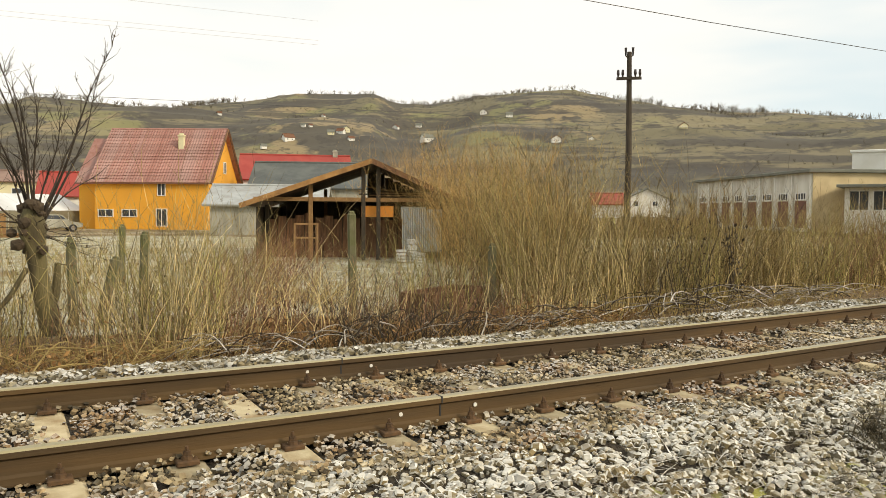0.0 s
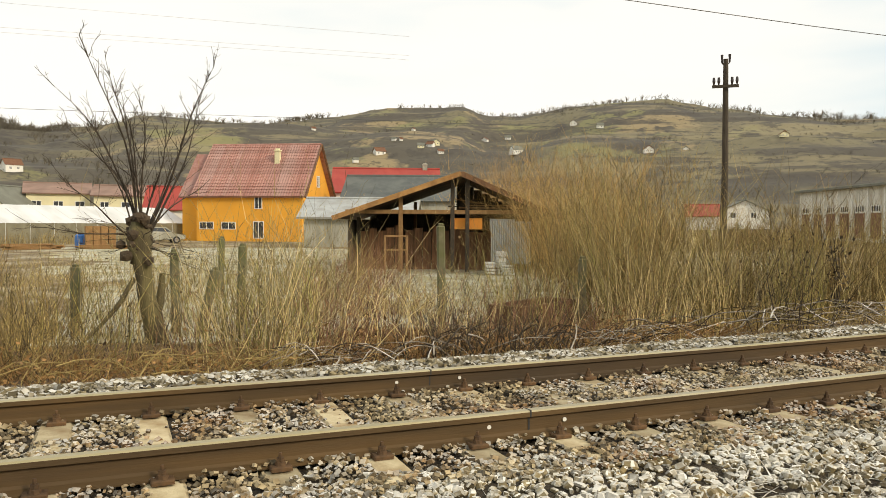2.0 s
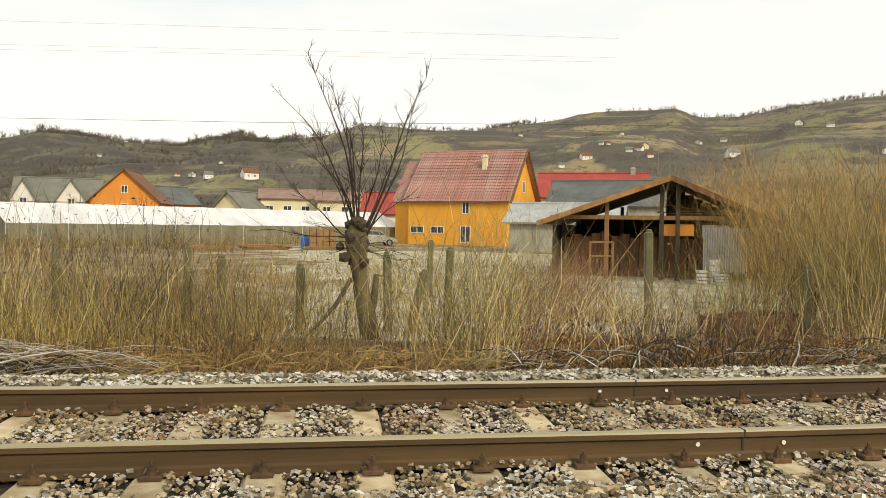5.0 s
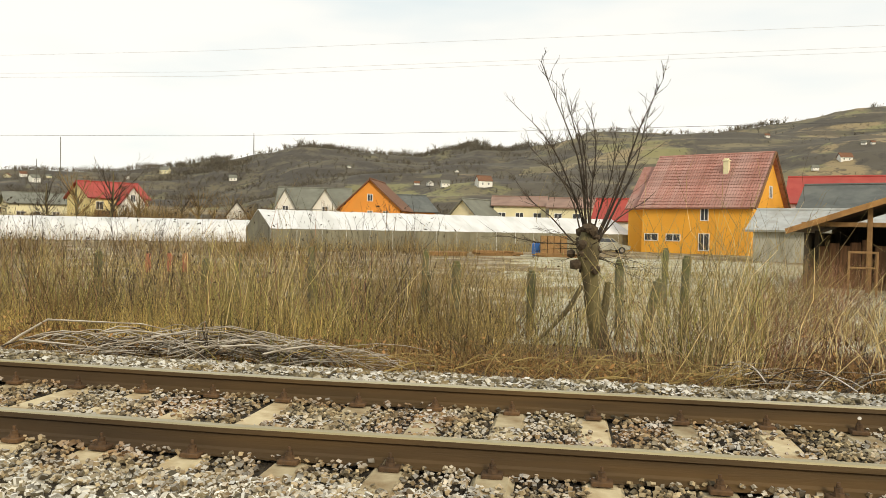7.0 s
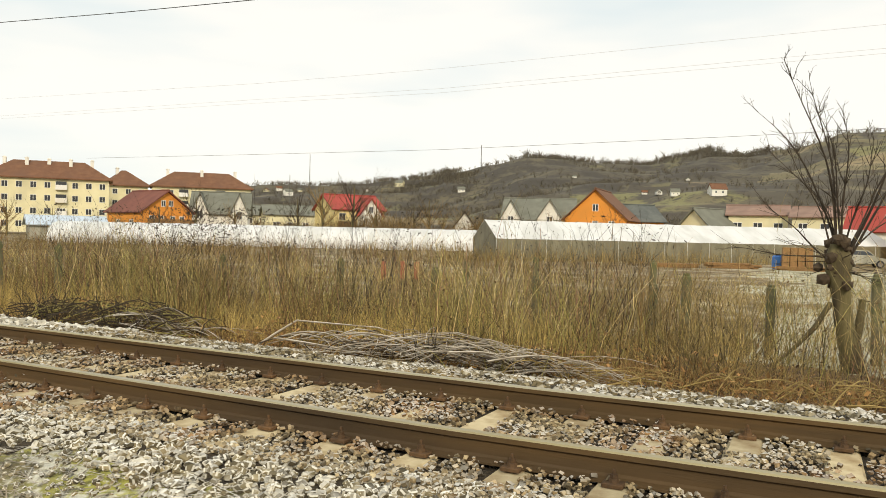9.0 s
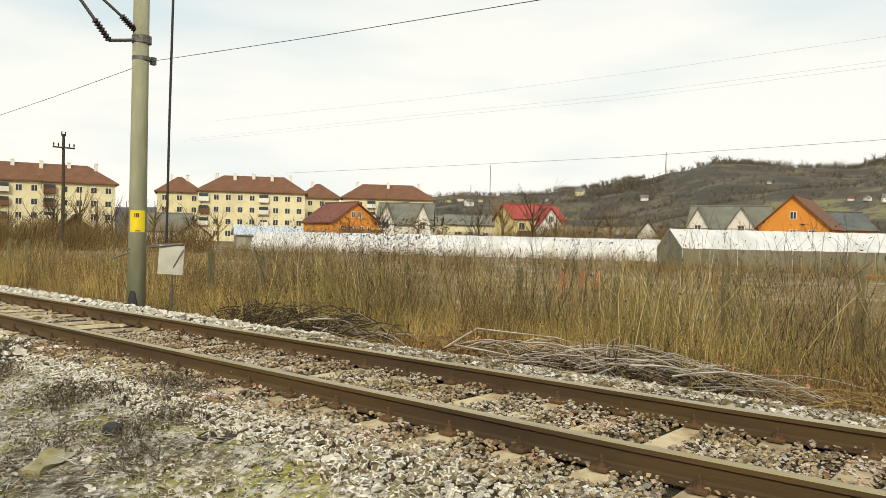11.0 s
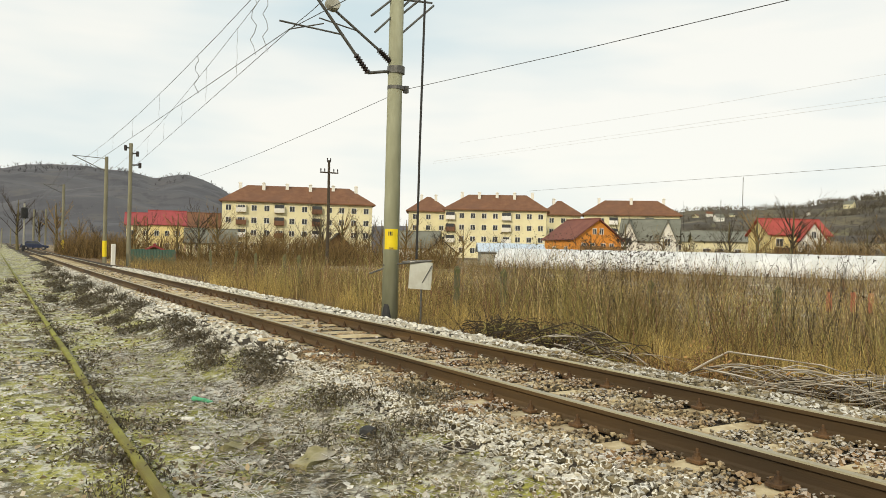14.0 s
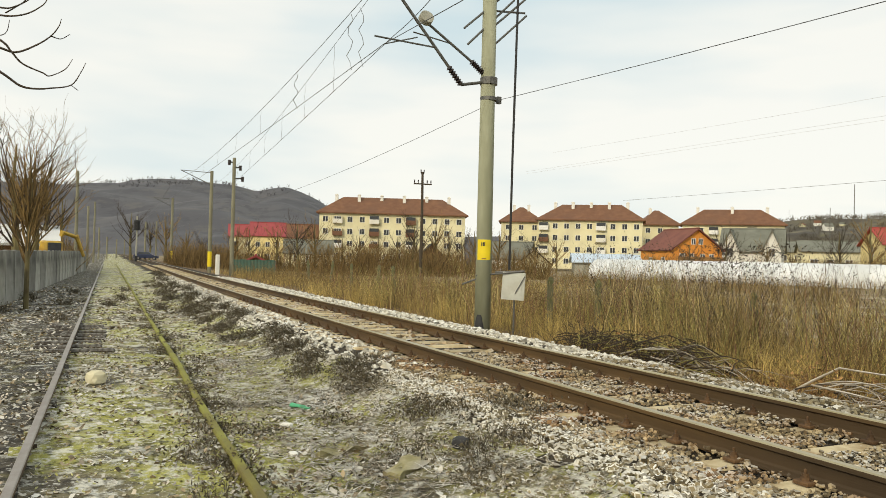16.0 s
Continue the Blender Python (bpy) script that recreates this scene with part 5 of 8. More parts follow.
for k, (da, z0_, h, w) in enumerate(((-18, 0.31, 0.09, 0.02), (-6, 0.31, 0.09, 0.03), (4, 0.31, 0.09, 0.02), (0, 0.02, 0.02, 0.10))):
    a0 = radians(ang + da)
    part("mark", Shape().box((0.188 * math.cos(a0), 0.188 * math.sin(a0), z0_ + h / 2), (0.004, w, h), rz=math.degrees(a0)), M_BLACK if k < 3 else M_BROWNDOOR, plt)

# cantilever, in metres above the rails, carried over to the mast's own frame
def mp(y, z, x=MX):
    return (x - MX, y - MY, z + 0.45)


part("bracket", Shape().tube([mp(8.97, 5.28), mp(8.62, 5.20), mp(8.25, 5.12)], 0.035, sides=8), M_STEEL, mast)
part("clamp", Shape().tube([mp(8.97, 5.2), mp(8.97, 5.36)], 0.2, sides=16), M_STEEL, mast)
part("insulator", insulator(mp(8.25, 5.12), mp(7.93, 5.48)), M_INSUL, mast, "brown ribbed insulator")
part("insulator", insulator(mp(8.80, 5.46), mp(8.50, 5.68)), M_INSUL, mast, "brown ribbed insulator")
part("diagonal_tube", bar(mp(7.93, 5.48), mp(6.35, 7.25), 0.035), M_STEEL, mast)
part("stay_tube", bar(mp(8.50, 5.68), mp(7.30, 6.42), 0.03), M_STEEL, mast)
part("registration_tube", bar(mp(7.62, 5.86), mp(6.15, 5.90), 0.02), M_STEEL, mast)
part("steady_arm", bar(mp(7.15, 6.02), mp(6.37, 5.76), 0.014), M_STEEL, mast)
part("arm_strut", bar(mp(8.0, 6.0), mp(7.05, 6.12), 0.016), M_STEEL, mast)
part("pulley", Shape().tube([mp(7.35, 6.44, MX - 0.06), mp(7.35, 6.5, MX + 0.06)], 0.16, sides=16), M_CONC, mast, "grey pulley weight")
for a, b in (((8.3, 6.4), (9.3, 7.3)), ((8.4, 6.05), (9.6, 7.25)), ((9.0, 6.5), (10.1, 7.5)), ((9.1, 6.15), (9.95, 6.95)), ((8.9, 6.9), (9.9, 7.0))):
    part("switch_bar", bar(mp(*a), mp(*b), 0.025), M_STEEL, mast)
part("feeder_clamp", Shape().tube([mp(8.97, 4.84), mp(8.97, 4.92)], 0.19, sides=16).box(mp(9.24, 4.88), (0.1, 0.1, 0.16)), M_STEEL, mast)
part("drop_cable", Shape().tube([(0.30, 0.50, 1.45), (0.31, 0.51, 4.0), (0.34, 0.55, 8.2)], 0.027, sides=8), M_BLACK, mast, "black cable hanging beside the mast")
part("bracket", Shape().tube([(0.0, -0.2, 1.3), (0.5, 0.78, 1.42)], 0.02, sides=6).tube([(-0.25, -0.4, 1.1), (0.15, 0.0, 1.32)], 0.022, sides=6).tube([(0.1, 0.25, 1.38), (0.5, 0.78, 1.42)], 0.03, sides=6), M_STEEL, mast)
bx_ = Shape()
bx_.box((0, 0, 0), (0.52, 0.2, 0.62), bevel=0.015)
cab = part("switch_box", bx_, M_GREYBOX, mast, "pale grey metal switch box", at=pose(0.30, 0.62, 1.08, 0, 3, 57))
part("box_door", Shape().box((-0.02, -0.106, -0.01), (0.42, 0.012, 0.5), bevel=0.004), M_GREYBOX, cab)
part("box_brace", Shape().tube([(0.24, -0.125, 0.24), (0.05, -0.125, -0.16)], 0.012, sides=6), M_STEEL, cab)
part("box_post", Shape().tube([(0.34, 0.62, -0.05), (0.34, 0.62, 0.78)], 0.025, sides=6), M_STEEL, mast)


def wire(name, pts, r, label, material=M_WIRE, sag=0.0, steps=10, parent=None):
    """A wire through pts, hanging by sag between each pair."""
    out = []
    for a, b in zip(pts, pts[1:]):
        for k in range(steps):
            t = k / steps
            out.append((a[0] + (b[0] - a[0]) * t, a[1] + (b[1] - a[1]) * t, a[2] + (b[2] - a[2]) * t - 4 * sag * t * (1 - t)))
    out.append(pts[-1])
    sh = Shape().tube(out, r, sides=5)
    if parent is not None:
        return part(name, sh, material, parent, label)
    return tagged(part(name, sh, material), label, "wire")


N1 = (-69.0, 12.9)
N2 = (-118.0, 16.0)
E1 = (36.0, 9.6)
cat = thing("overhead_line", pose(0, 0, 0), "overhead contact line with droppers above a track", "overhead line")
wire("contact_wire", [(36, 7.4, 5.7), (MX, 6.37, 5.76), (N1[0], 9.4, 5.7), (N2[0], 12.6, 5.7)], 0.0085, "contact wire", sag=0.05, parent=cat)
wire("messenger_wire", [(36, 7.3, 7.1), (MX, 6.35, 7.25), (N1[0], 9.6, 7.1), (N2[0], 12.8, 7.1)], 0.0085, "carrier wire", sag=0.75, parent=cat)
wire("contact_wire", [(MX + 3, 6.2, 6.05), (MX, 6.62, 6.0), (N1[0], 13.2, 5.9)], 0.008, "second contact wire", sag=0.05, parent=cat)
wire("messenger_wire", [(MX + 3, 6.3, 7.9), (MX, 6.62, 7.6), (N1[0], 13.3, 7.3)], 0.007, "second carrier wire", sag=0.55, parent=cat)
for k, x in enumerate((-18.4, -21.6, -26.3, -31.5, -36.8, -43, -50)):
    t = (x - MX) / (N1[0] - MX)
    y = 6.62 + 6.6 * t
    zc, zm = 6.0 - 0.1 * t - 0.2 * t * (1 - t), 7.6 - 0.3 * t - 2.2 * t * (1 - t)
    wave = 0.06 if k == 0 else 0.01
    part("dropper", Shape().tube([(x + wave * math.sin(j * 2.3), y + wave * math.cos(j * 1.9), zc + (zm - zc) * j / 8) for j in range(9)], 0.008 if k == 0 else 0.004, sides=4), M_WIRE, cat)
for k in range(9):
    x = MX - 2.5 - k * 5.6
    t = (x - MX) / (N1[0] - MX)
    zc, zm = 5.76 - 0.06 * t - 0.2 * t * (1 - t), 7.25 - 0.15 * t - 3.0 * t * (1 - t)
    y = 6.37 + (9.4 - 6.37) * t
    wave = 0.06 if k in (0, 1) else 0.01
    wob = [(x + wave * math.sin(j * 2.1 + k), y + wave * math.cos(j * 1.7), zc + (zm - zc) * j / 8) for j in range(9)]
    part("dropper", Shape().tube(wob, 0.008 if k < 2 else 0.004, sides=4), M_WIRE, cat)
wire("feeder_wire", [(36, 9.6, 5.1), (MX, 9.22, 4.88), (N1[0], 12.9, 5.0), (N2[0], 16, 5.0)], 0.0065, "dark feeder wire along the masts", sag=0.62)
hang = {"line two": [(50, 80, 4.5), (38.7, 66, 5.36), (25.7, 56, 6.14), (4.9, 48, 7.1), (-16.7, 46, 7.35), (-42.3, 55, 6.2), (-60, 75, 4.5)],
        "line three": [(57, 76, 6.5), (38.7, 50, 9.2), (25.7, 42, 10.5), (12.9, 37.8, 11.65), (3.7, 36.5, 12.1), (-20, 37.3, 11.9)],
        "line four": [(57, 76, 6.35), (38.7, 50, 8.95), (25.7, 42, 10.2), (12.9, 37.8, 11.35), (3.7, 36.5, 11.8), (-20, 37.3, 11.6)],
        "line five": [(55, 70, 7.9), (38.7, 47, 10.3), (25.7, 40, 11.9), (9, 36, 13.35), (-20, 36, 13.2)]}
for k, (nm, pts) in enumerate(hang.items()):
    P = [(*at(a_, r_), EYE + r_ * math.tan(radians(e_))) for a_, r_, e_ in pts]
    wire("power_wire", P, 0.011 if k == 0 else 0.006, "thin wire strung high across the field", M_WIRE if k == 0 else M_THINWIRE, sag=0.0, steps=4)


def telegraph_pole(az, r, top, label, arm=0.9, two=True, turn=0.0):
    x, y = at(az, r)
    z = land1(x, y)
    p_ = thing("telegraph_pole", pose(x, y, z - 0.1, 0, 0, az + turn), label, "telegraph pole", group="telegraph poles")
    h = top - z
    part("pole", Shape().tube([(0, 0, 0), (0.04, 0, h * 0.5), (0, 0, h)], [0.14, 0.12, 0.09], sides=10), M_DARKWOOD, p_)
    part("crossarm", Shape().box((0, -0.1, h - 0.98), (arm, 0.1, 0.1), bevel=0.01), M_DARKWOOD, p_)
    for x_ in (-arm / 2 + 0.06, -arm / 4, arm / 4, arm / 2 - 0.06):
        part("insulator", Shape().tube([(x_, -0.1, h - 0.94), (x_, -0.1, h - 0.8), (x_, -0.1, h - 0.66)], [0.02, 0.055, 0.04], sides=8), M_INSUL, p_)
    if two:
        for x_ in (-0.13, 0.13):
            part("top_insulator", Shape().tube([(x_ * 0.4, 0, h - 0.22), (x_, 0, h - 0.12), (x_, 0, h + 0.16)], [0.02, 0.03, 0.05], sides=8), M_INSUL, p_)
    return p_


telegraph_pole(-42.2, 30, 7.2, "dark wooden telegraph pole behind a thicket")
telegraph_pole(64.5, 62, 8.2, "dark wooden telegraph pole in the meadow", arm=1.5, turn=20)


def far_mast(x, y, h, label, paint=True, arm=0.0, r=0.17):
    m_ = thing("line_mast", pose(x, y, land1(x, y) - 0.05), label, "catenary mast", group="distant masts")
    part("pole", Shape().tube([(0, 0, 0), (0, 0, h)], r, r * 0.8, sides=12), M_FARMAST, m_)
    if paint:
        part("painted_foot", Shape().tube([(0, 0, 0.6), (0, 0, 1.9)], r * 1.05, sides=12), M_YELLOW, m_, "yellow painted band")
    if arm:
        part("arm", Shape().tube([(0, 0, h - 1.2), (0.2, arm, h - 0.1)], 0.035, sides=6).tube([(0, 0, h - 0.15), (0.1, arm, h - 0.1)], 0.03, sides=6), M_STEEL, m_)
    return m_


far_mast(*at(79.45, 70), 8.8, "concrete mast with a yellow painted band", arm=-2.6)
fm = far_mast(*at(77.95, 66), 9.7, "concrete mast carrying insulators", paint=False)
for y_, z_ in ((0.5, 8.9), (-0.4, 9.3), (0.7, 8.0)):
    part("insulator", Shape().tube([(0, 0, z_), (0, y_, z_ + 0.05)], 0.06, sides=6).tube([(0, y_, z_ - 0.2), (0, y_, z_ + 0.2)], 0.12, sides=8), M_INSUL, fm)
for a_, r_, e_ in ((82.0, 112, 3.8), (83.7, 150, 2.0), (83.0, 170, 2.2), (86.1, 190, 1.0), (85.5, 210, 0.85), (85.0, 240, 0.8), (84.6, 260, 0.8), (86.6, 170, 1.6)):
    far_mast(*at(a_, r_), 1.65 + r_ * math.tan(radians(e_)), "distant slim concrete line mast", paint=r_ < 130, r=0.19, arm=-2.4 if r_ < 120 else 0)
for a_, r_, e_ in ((88.0, 72, 5.3), (86.9, 118, 3.3), (87.3, 95, 3.0)):
    far_mast(*at(a_, r_), 1.7 + r_ * math.tan(radians(e_)), "slim concrete lamp pole beside a wall", paint=False, r=0.14)
wp = thing("marker_post", pose(*at(78.9, 65), -0.45), "short white concrete marker post", "post")
part("shaft", Shape().box((0, 0, 0.8), (0.3, 0.3, 1.6), bevel=0.04), M_WHITE, wp)
pm = thing("point_machine", pose(*at(81.2, 105), -0.5, 0, 0, 8), "dark point machine box beside a track", "railway equipment")
part("housing", Shape().box((0, 0, 0.35), (1.0, 0.5, 0.7), bevel=0.08), M_BLACK, pm)

sg = thing("railway_signal", pose(*at(84.25, 122), -0.5), "railway light signal with a black head", "railway signal")
part("post", bar((0, 0, 0), (0, 0, 5.2), 0.13, 0.11), M_CONC, sg)
part("foot", Shape().box((0, 0, 0.5), (0.5, 0.4, 1.3), bevel=0.05), M_BLACK, sg)
part("head", Shape().box((0, 0, 5.6), (0.5, 0.85, 1.5), bevel=0.12), M_BLACK, sg)
part("tip", bar((0, 0, 6.3), (0, 0, 6.9), 0.12), M_CONC, sg)
for z_ in (5.25, 5.7, 6.1):
    part("lamp_hood", Shape().tube([(0.25, 0, z_), (0.45, 0, z_)], 0.13, sides=10), M_BLACK, sg)

for az_, r_, e0, e1 in ((35.2, 170, 1.0, 5.5), (22.8, 700, 4.0, 6.5), (36.6, 520, 2.5, 4.0)):
    x, y = at(az_, r_)
    z = land1(x, y)
    an = thing("radio_mast", pose(x, y, z), "thin lattice radio mast on the skyline", "radio mast")
    h = EYE + r_ * math.tan(radians(e1)) - z
    w = r_ * 0.0008
    for k in range(3):
        a0 = k * 2.094
        part("leg", Shape().tube([(w * math.cos(a0), w * math.sin(a0), 0), (w * 0.3 * math.cos(a0), w * 0.3 * math.sin(a0), h)], w * 0.22, sides=4), M_STEEL, an)
    br_ = Shape()
    for k in range(14):
        a0, a1 = k * 2.094, (k + 1) * 2.094
        f0, f1 = 1 - 0.7 * k / 14, 1 - 0.7 * (k + 1) / 14
        br_.tube([(w * f0 * math.cos(a0), w * f0 * math.sin(a0), h * k / 14), (w * f1 * math.cos(a1), w * f1 * math.sin(a1), h * (k + 1) / 14)], w * 0.12, sides=4)
    part("bracing", br_, M_STEEL, an)

# the concrete wall beside the siding
cw = thing("concrete_wall", pose(0, 0, 0), "stained grey concrete panel wall beside the siding", "wall", kind="structure")
pan = Shape()
pan.box((1.0, 0, 0.85), (1.92, 0.09, 1.7), bevel=0.02)
pan_me = pan.mesh("panel", mat("stained_wall_concrete", (0.19, 0.19, 0.16), (0.34, 0.34, 0.30), 2.0, 0.9, 0.3, c3=(0.04, 0.04, 0.032), scale3=0.8, amount3=0.95, vary=0.4, stretch=(0.5, 1, 0.6)))
pst = Shape()
pst.box((0, 0, 0.86), (0.12, 0.115, 1.72), bevel=0.015)
pst_me = pst.mesh("wall_post", mat("grimy_post_concrete", (0.20, 0.20, 0.18), (0.30, 0.30, 0.27), 3, 0.9, 0.3, c3=(0.09, 0.09, 0.07), scale3=0.9, amount3=0.8, vary=0.2))
for k in range(26):
    x = -23.0 - 2.0 * k
    y = -1.35 + 0.0923 * (-x - 23)
    part("panel", pan_me, None, cw, at=pose(x - 2.0, y + 0.185, -0.55, random.uniform(-2, 2), 0, -5.3))
    part("wall_post", pst_me, None, cw, at=pose(x, y, -0.55, 0, random.uniform(-1, 1), -5.3))

# fence posts in the thicket
for k, (az_, r_, h, lean) in enumerate(((26.1, 16.5, 1.3, 2), (18.5, 16, 1.2, -2), (10.5, 15.2, 1.15, 3), (2.7, 15, 1.25, 1), (-3.7, 14.6, 1.5, -1), (-8.0, 15, 1.6, 2), (-22.5, 14.9, 1.95, -1), (-32.6, 15.2, 1.3, 1), (55.0, 21, 1.5, 0), (51.6, 20, 1.5, 0), (33.0, 17.5, 1.4, 2), (41.0, 18.5, 1.4, -2), (-5.2, 14.2, 1.2, 14), (23.8, 22.5, 1.25, 2), (18.6, 21.5, 1.45, -1), (10.5, 19.2, 1.5, 2), (8.1, 13.8, 1.4, 0), (-6.7, 22, 1.6, 1), (66.3, 34, 1.6, -4), (67.6, 38, 1.6, 3), (69.5, 44, 1.6, 0), (71.0, 50, 1.7, 5), (72.5, 56, 1.7, -4))):
    x, y = at(az_, r_)
    z = land1(x, y)
    fp = Shape()
    fp.box((0, 0, h / 2), (0.15, 0.13, h), bevel=0.025).box((0, 0, h + 0.02), (0.10, 0.09, 0.05), bevel=0.015)
    tagged(part("fence_post", fp, M_POST, at=pose(x, y, z - 0.05, 0, lean, az_ + 10)), "old lichened concrete fence post among dry stems", "fence post", group="old fence posts")


# ---- plants ----
def shrub(x, y, h, spread, n, material, label, seed, r=0.008, twigs=2, foot=0.25, bend=0.5):
    """A many-stemmed leafless bush: stems fanning from a foot, with side twigs."""
    if twigs == 2:
        twigs, bend, r = (9, 0.3, r * 0.75) if h > 2.5 else (5, bend, r * 0.8)
    g = np.random.default_rng(seed)
    z = land1(x, y)
    base = np.zeros((n, 3))
    fo = g.normal(size=(n, 2)) * foot
    base[:, :2] = fo
    base[:, 2] = land(fo[:, 0] + x, fo[:, 1] + y) - z - 0.03
    hh = h * g.uniform(0.45, 1.05, n)
    lean = fo / (foot + 1e-6) * spread * g.uniform(0.15, 0.6, (n, 1)) + g.normal(size=(n, 2)) * 0.09 * h
    bd = g.normal(size=(n, 2)) * 0.2 * h * bend
    rad = r * g.uniform(0.6, 1.3, n)
    pieces = []
    v, f, mid = stems(base, hh, lean, bd, rad, seg=5, rng=g, crook=0.028)
    pieces.append((v, f))
    for j in range(twigs):
        kk = g.integers(1, 6, n)
        t0 = mid[np.arange(n), kk]
        sub = g.random(n) < 0.85
        m_ = int(sub.sum())
        v2, f2, _ = stems(t0[sub], hh[sub] * g.uniform(0.1, 0.34, m_), g.normal(size=(m_, 2)) * 0.11 * h, g.normal(size=(m_, 2)) * 0.05 * h, rad[sub] * 0.55, seg=2, rng=g)
        pieces.append((v2, f2))
    ob = thing("shrub", pose(x, y, z), label, "shrub", "leafless shrubs")
    tagged(part("crown", raw_mesh("crown", *pieces[0], material), None, ob), kind="stuff")
    twig = M_STEM_BROWN if material in (M_STEM_TAN, M_STEM_OLIVE) else material
    tagged(part("brushwood", raw_mesh("brushwood", *gather(*pieces[1:]), twig), None, ob, "darker side twigs"), kind="stuff")
    return ob


def thicket(name, n, x0, x1, s0, s1, h0, h1, material, label, r=0.006, seg=3, lean=0.18, seed=1, kind="stuff", thin=None, twigs=0):
    """Many upright stems over a strip of ground along the line."""
    g = np.random.default_rng(seed)
    x, s = g.uniform(x0, x1, n), g.uniform(s0, s1, n)
    if thin is not None:
        k = thin(x, s) + 0.25 * g.normal(size=n) > 0
        x, s = x[k], s[k]
        n = len(x)
    y = s + bow(x)
    h = g.uniform(h0, h1, n) * (0.8 + 0.3 * fbm(x, y, 1.3))
    base = np.stack([x, y, land(x, y) - 0.02], -1)
    rad = r * g.uniform(0.6, 1.4, n)
    v, f, mid = stems(base, h, g.normal(size=(n, 2)) * lean * h[:, None], g.normal(size=(n, 2)) * lean * 1.2 * h[:, None], rad, seg=seg, rng=g, crook=0.03 if seg > 2 else 0.0)
    pieces = [(v, f)]
    for j in range(twigs):
        q = g.integers(1, seg + 1, n)
        v, f, _ = stems(mid[np.arange(n), q], h * g.uniform(0.08, 0.28, n), g.normal(size=(n, 2)) * 0.1 * h[:, None], g.normal(size=(n, 2)) * 0.03 * h[:, None], rad * 0.6, seg=1, rng=g)
        pieces.append((v, f))
    return tagged(new(name, raw_mesh(name, *gather(*pieces), material)), label, "undergrowth", kind=kind)


# low dead grass and fallen leaves at the foot of the thicket
thicket("dead_grass", 6500, -22, 16, 8.55, 11.5, 0.12, 0.45, M_STEM_BROWN, "matted brown dead grass", r=0.0045, seg=2, lean=0.5, seed=2)
thicket("dead_grass", 5000, -10, 9, 8.9, 11.2, 0.15, 0.5, M_LITTER, "rust-brown dead bracken", r=0.006, seg=2, lean=0.7, seed=3)
thicket("dead_grass", 2600, -34, 7, 9.6, 13, 0.2, 0.6, M_STEM_RED, "reddish dead undergrowth", r=0.005, seg=2, lean=0.6, seed=23, thin=lambda x, s: fbm(x, s, 1.4))


def west(x, x0, w):
    """0 far to the west of x0, rising to 1 over w metres."""
    return np.clip((x - x0) / w, 0, 1)


# golden knee-high grass left of the willow, with taller weeds standing in it in clumps
thicket("tall_grass", 34000, -36, -1, 9.3, 15.0, 0.35, 1.05, M_STEM_GOLD, "dense golden dry grass", r=0.0042, seg=2, lean=0.22, seed=4, thin=lambda x, s: 0.2 + fbm(x, s * 2, 1.1) + 0.6 * fbm(x + 5, s, 2.7) - west(x, -6, 5) * 0.8 - (1 - west(x, -22, 8)) * 0.45)
thicket("tall_grass", 6500, -34, 1.5, 9.3, 14.0, 0.4, 1.1, M_STEM_BROWN, "knee-high brown dead grass", r=0.0045, seg=2, lean=0.25, seed=44, thin=lambda x, s: fbm(x + 2, s * 2, 0.9) + 0.5 * fbm(x + 15, s, 2.1))
thicket("tall_grass", 3000, -34, 2.0, 9.6, 17, 1.0, 2.1, M_STEM_TAN, "tall pale dry stalks", r=0.0055, lean=0.1, seed=5, twigs=1, thin=lambda x, s: -0.2 + fbm(x, s, 1.3) + 0.7 * fbm(x + 3, s + 7, 0.5) - west(x, -7, 5) * 0.4)
thicket("tall_grass", 6000, -34, 2.5, 9.6, 17, 0.9, 2.1, M_STEM_OLIVE, "tall olive stems in the thicket", r=0.006, lean=0.1, seed=6, seg=3, twigs=2, thin=lambda x, s: -0.25 + fbm(x + 9, s, 1.2) + 0.8 * fbm(x + 13, s + 2, 0.35) - west(x, -6, 4) * 0.4)
thicket("tall_grass", 4200, -34, 3, 9.6, 16, 0.9, 2.1, M_STEM_BROWN, "tall brown dry stalks", r=0.006, lean=0.12, seed=14, seg=3, twigs=2, thin=lambda x, s: -0.2 + fbm(x + 4, s, 1.0) + 0.8 * fbm(x + 1, s + 5, 0.35) - west(x, -6, 4) * 0.4)
thicket("tall_grass", 2700, -36, -1, 9.8, 16, 1.2, 2.3, M_STEM_HEDGE, "tall dark weed stalks", r=0.0065, lean=0.09, seed=24, seg=3, twigs=3, thin=lambda x, s: -0.35 + fbm(x + 31, s, 0.9) + 0.9 * fbm(x + 17, s + 3, 0.3))
thicket("tall_grass", 1500, -36, -3, 9.8, 15, 1.2, 2.2, M_STEM_RED, "tall orange-brown weed stalks", r=0.007, lean=0.1, seed=25, seg=3, twigs=2, thin=lambda x, s: -0.2 + fbm(x + 51, s, 1.1) + 0.7 * fbm(x + 27, s + 3, 0.4))
thicket("tall_grass", 3000, -80, -30, 9.6, 16, 0.3, 0.8, M_STEM_GOLD, "dense golden dry grass", r=0.008, lean=0.15, seed=7, thin=lambda x, s: 0.0 + fbm(x, s, 2.0))
thicket("tall_grass", 5200, -75, -20, 9.4, 17, 0.5, 1.3, M_STEM_BROWN, "tall brown dry stalks", r=0.010, lean=0.12, seed=8, twigs=1, thin=lambda x, s: 0.1 + fbm(x + 7, s, 1.7))
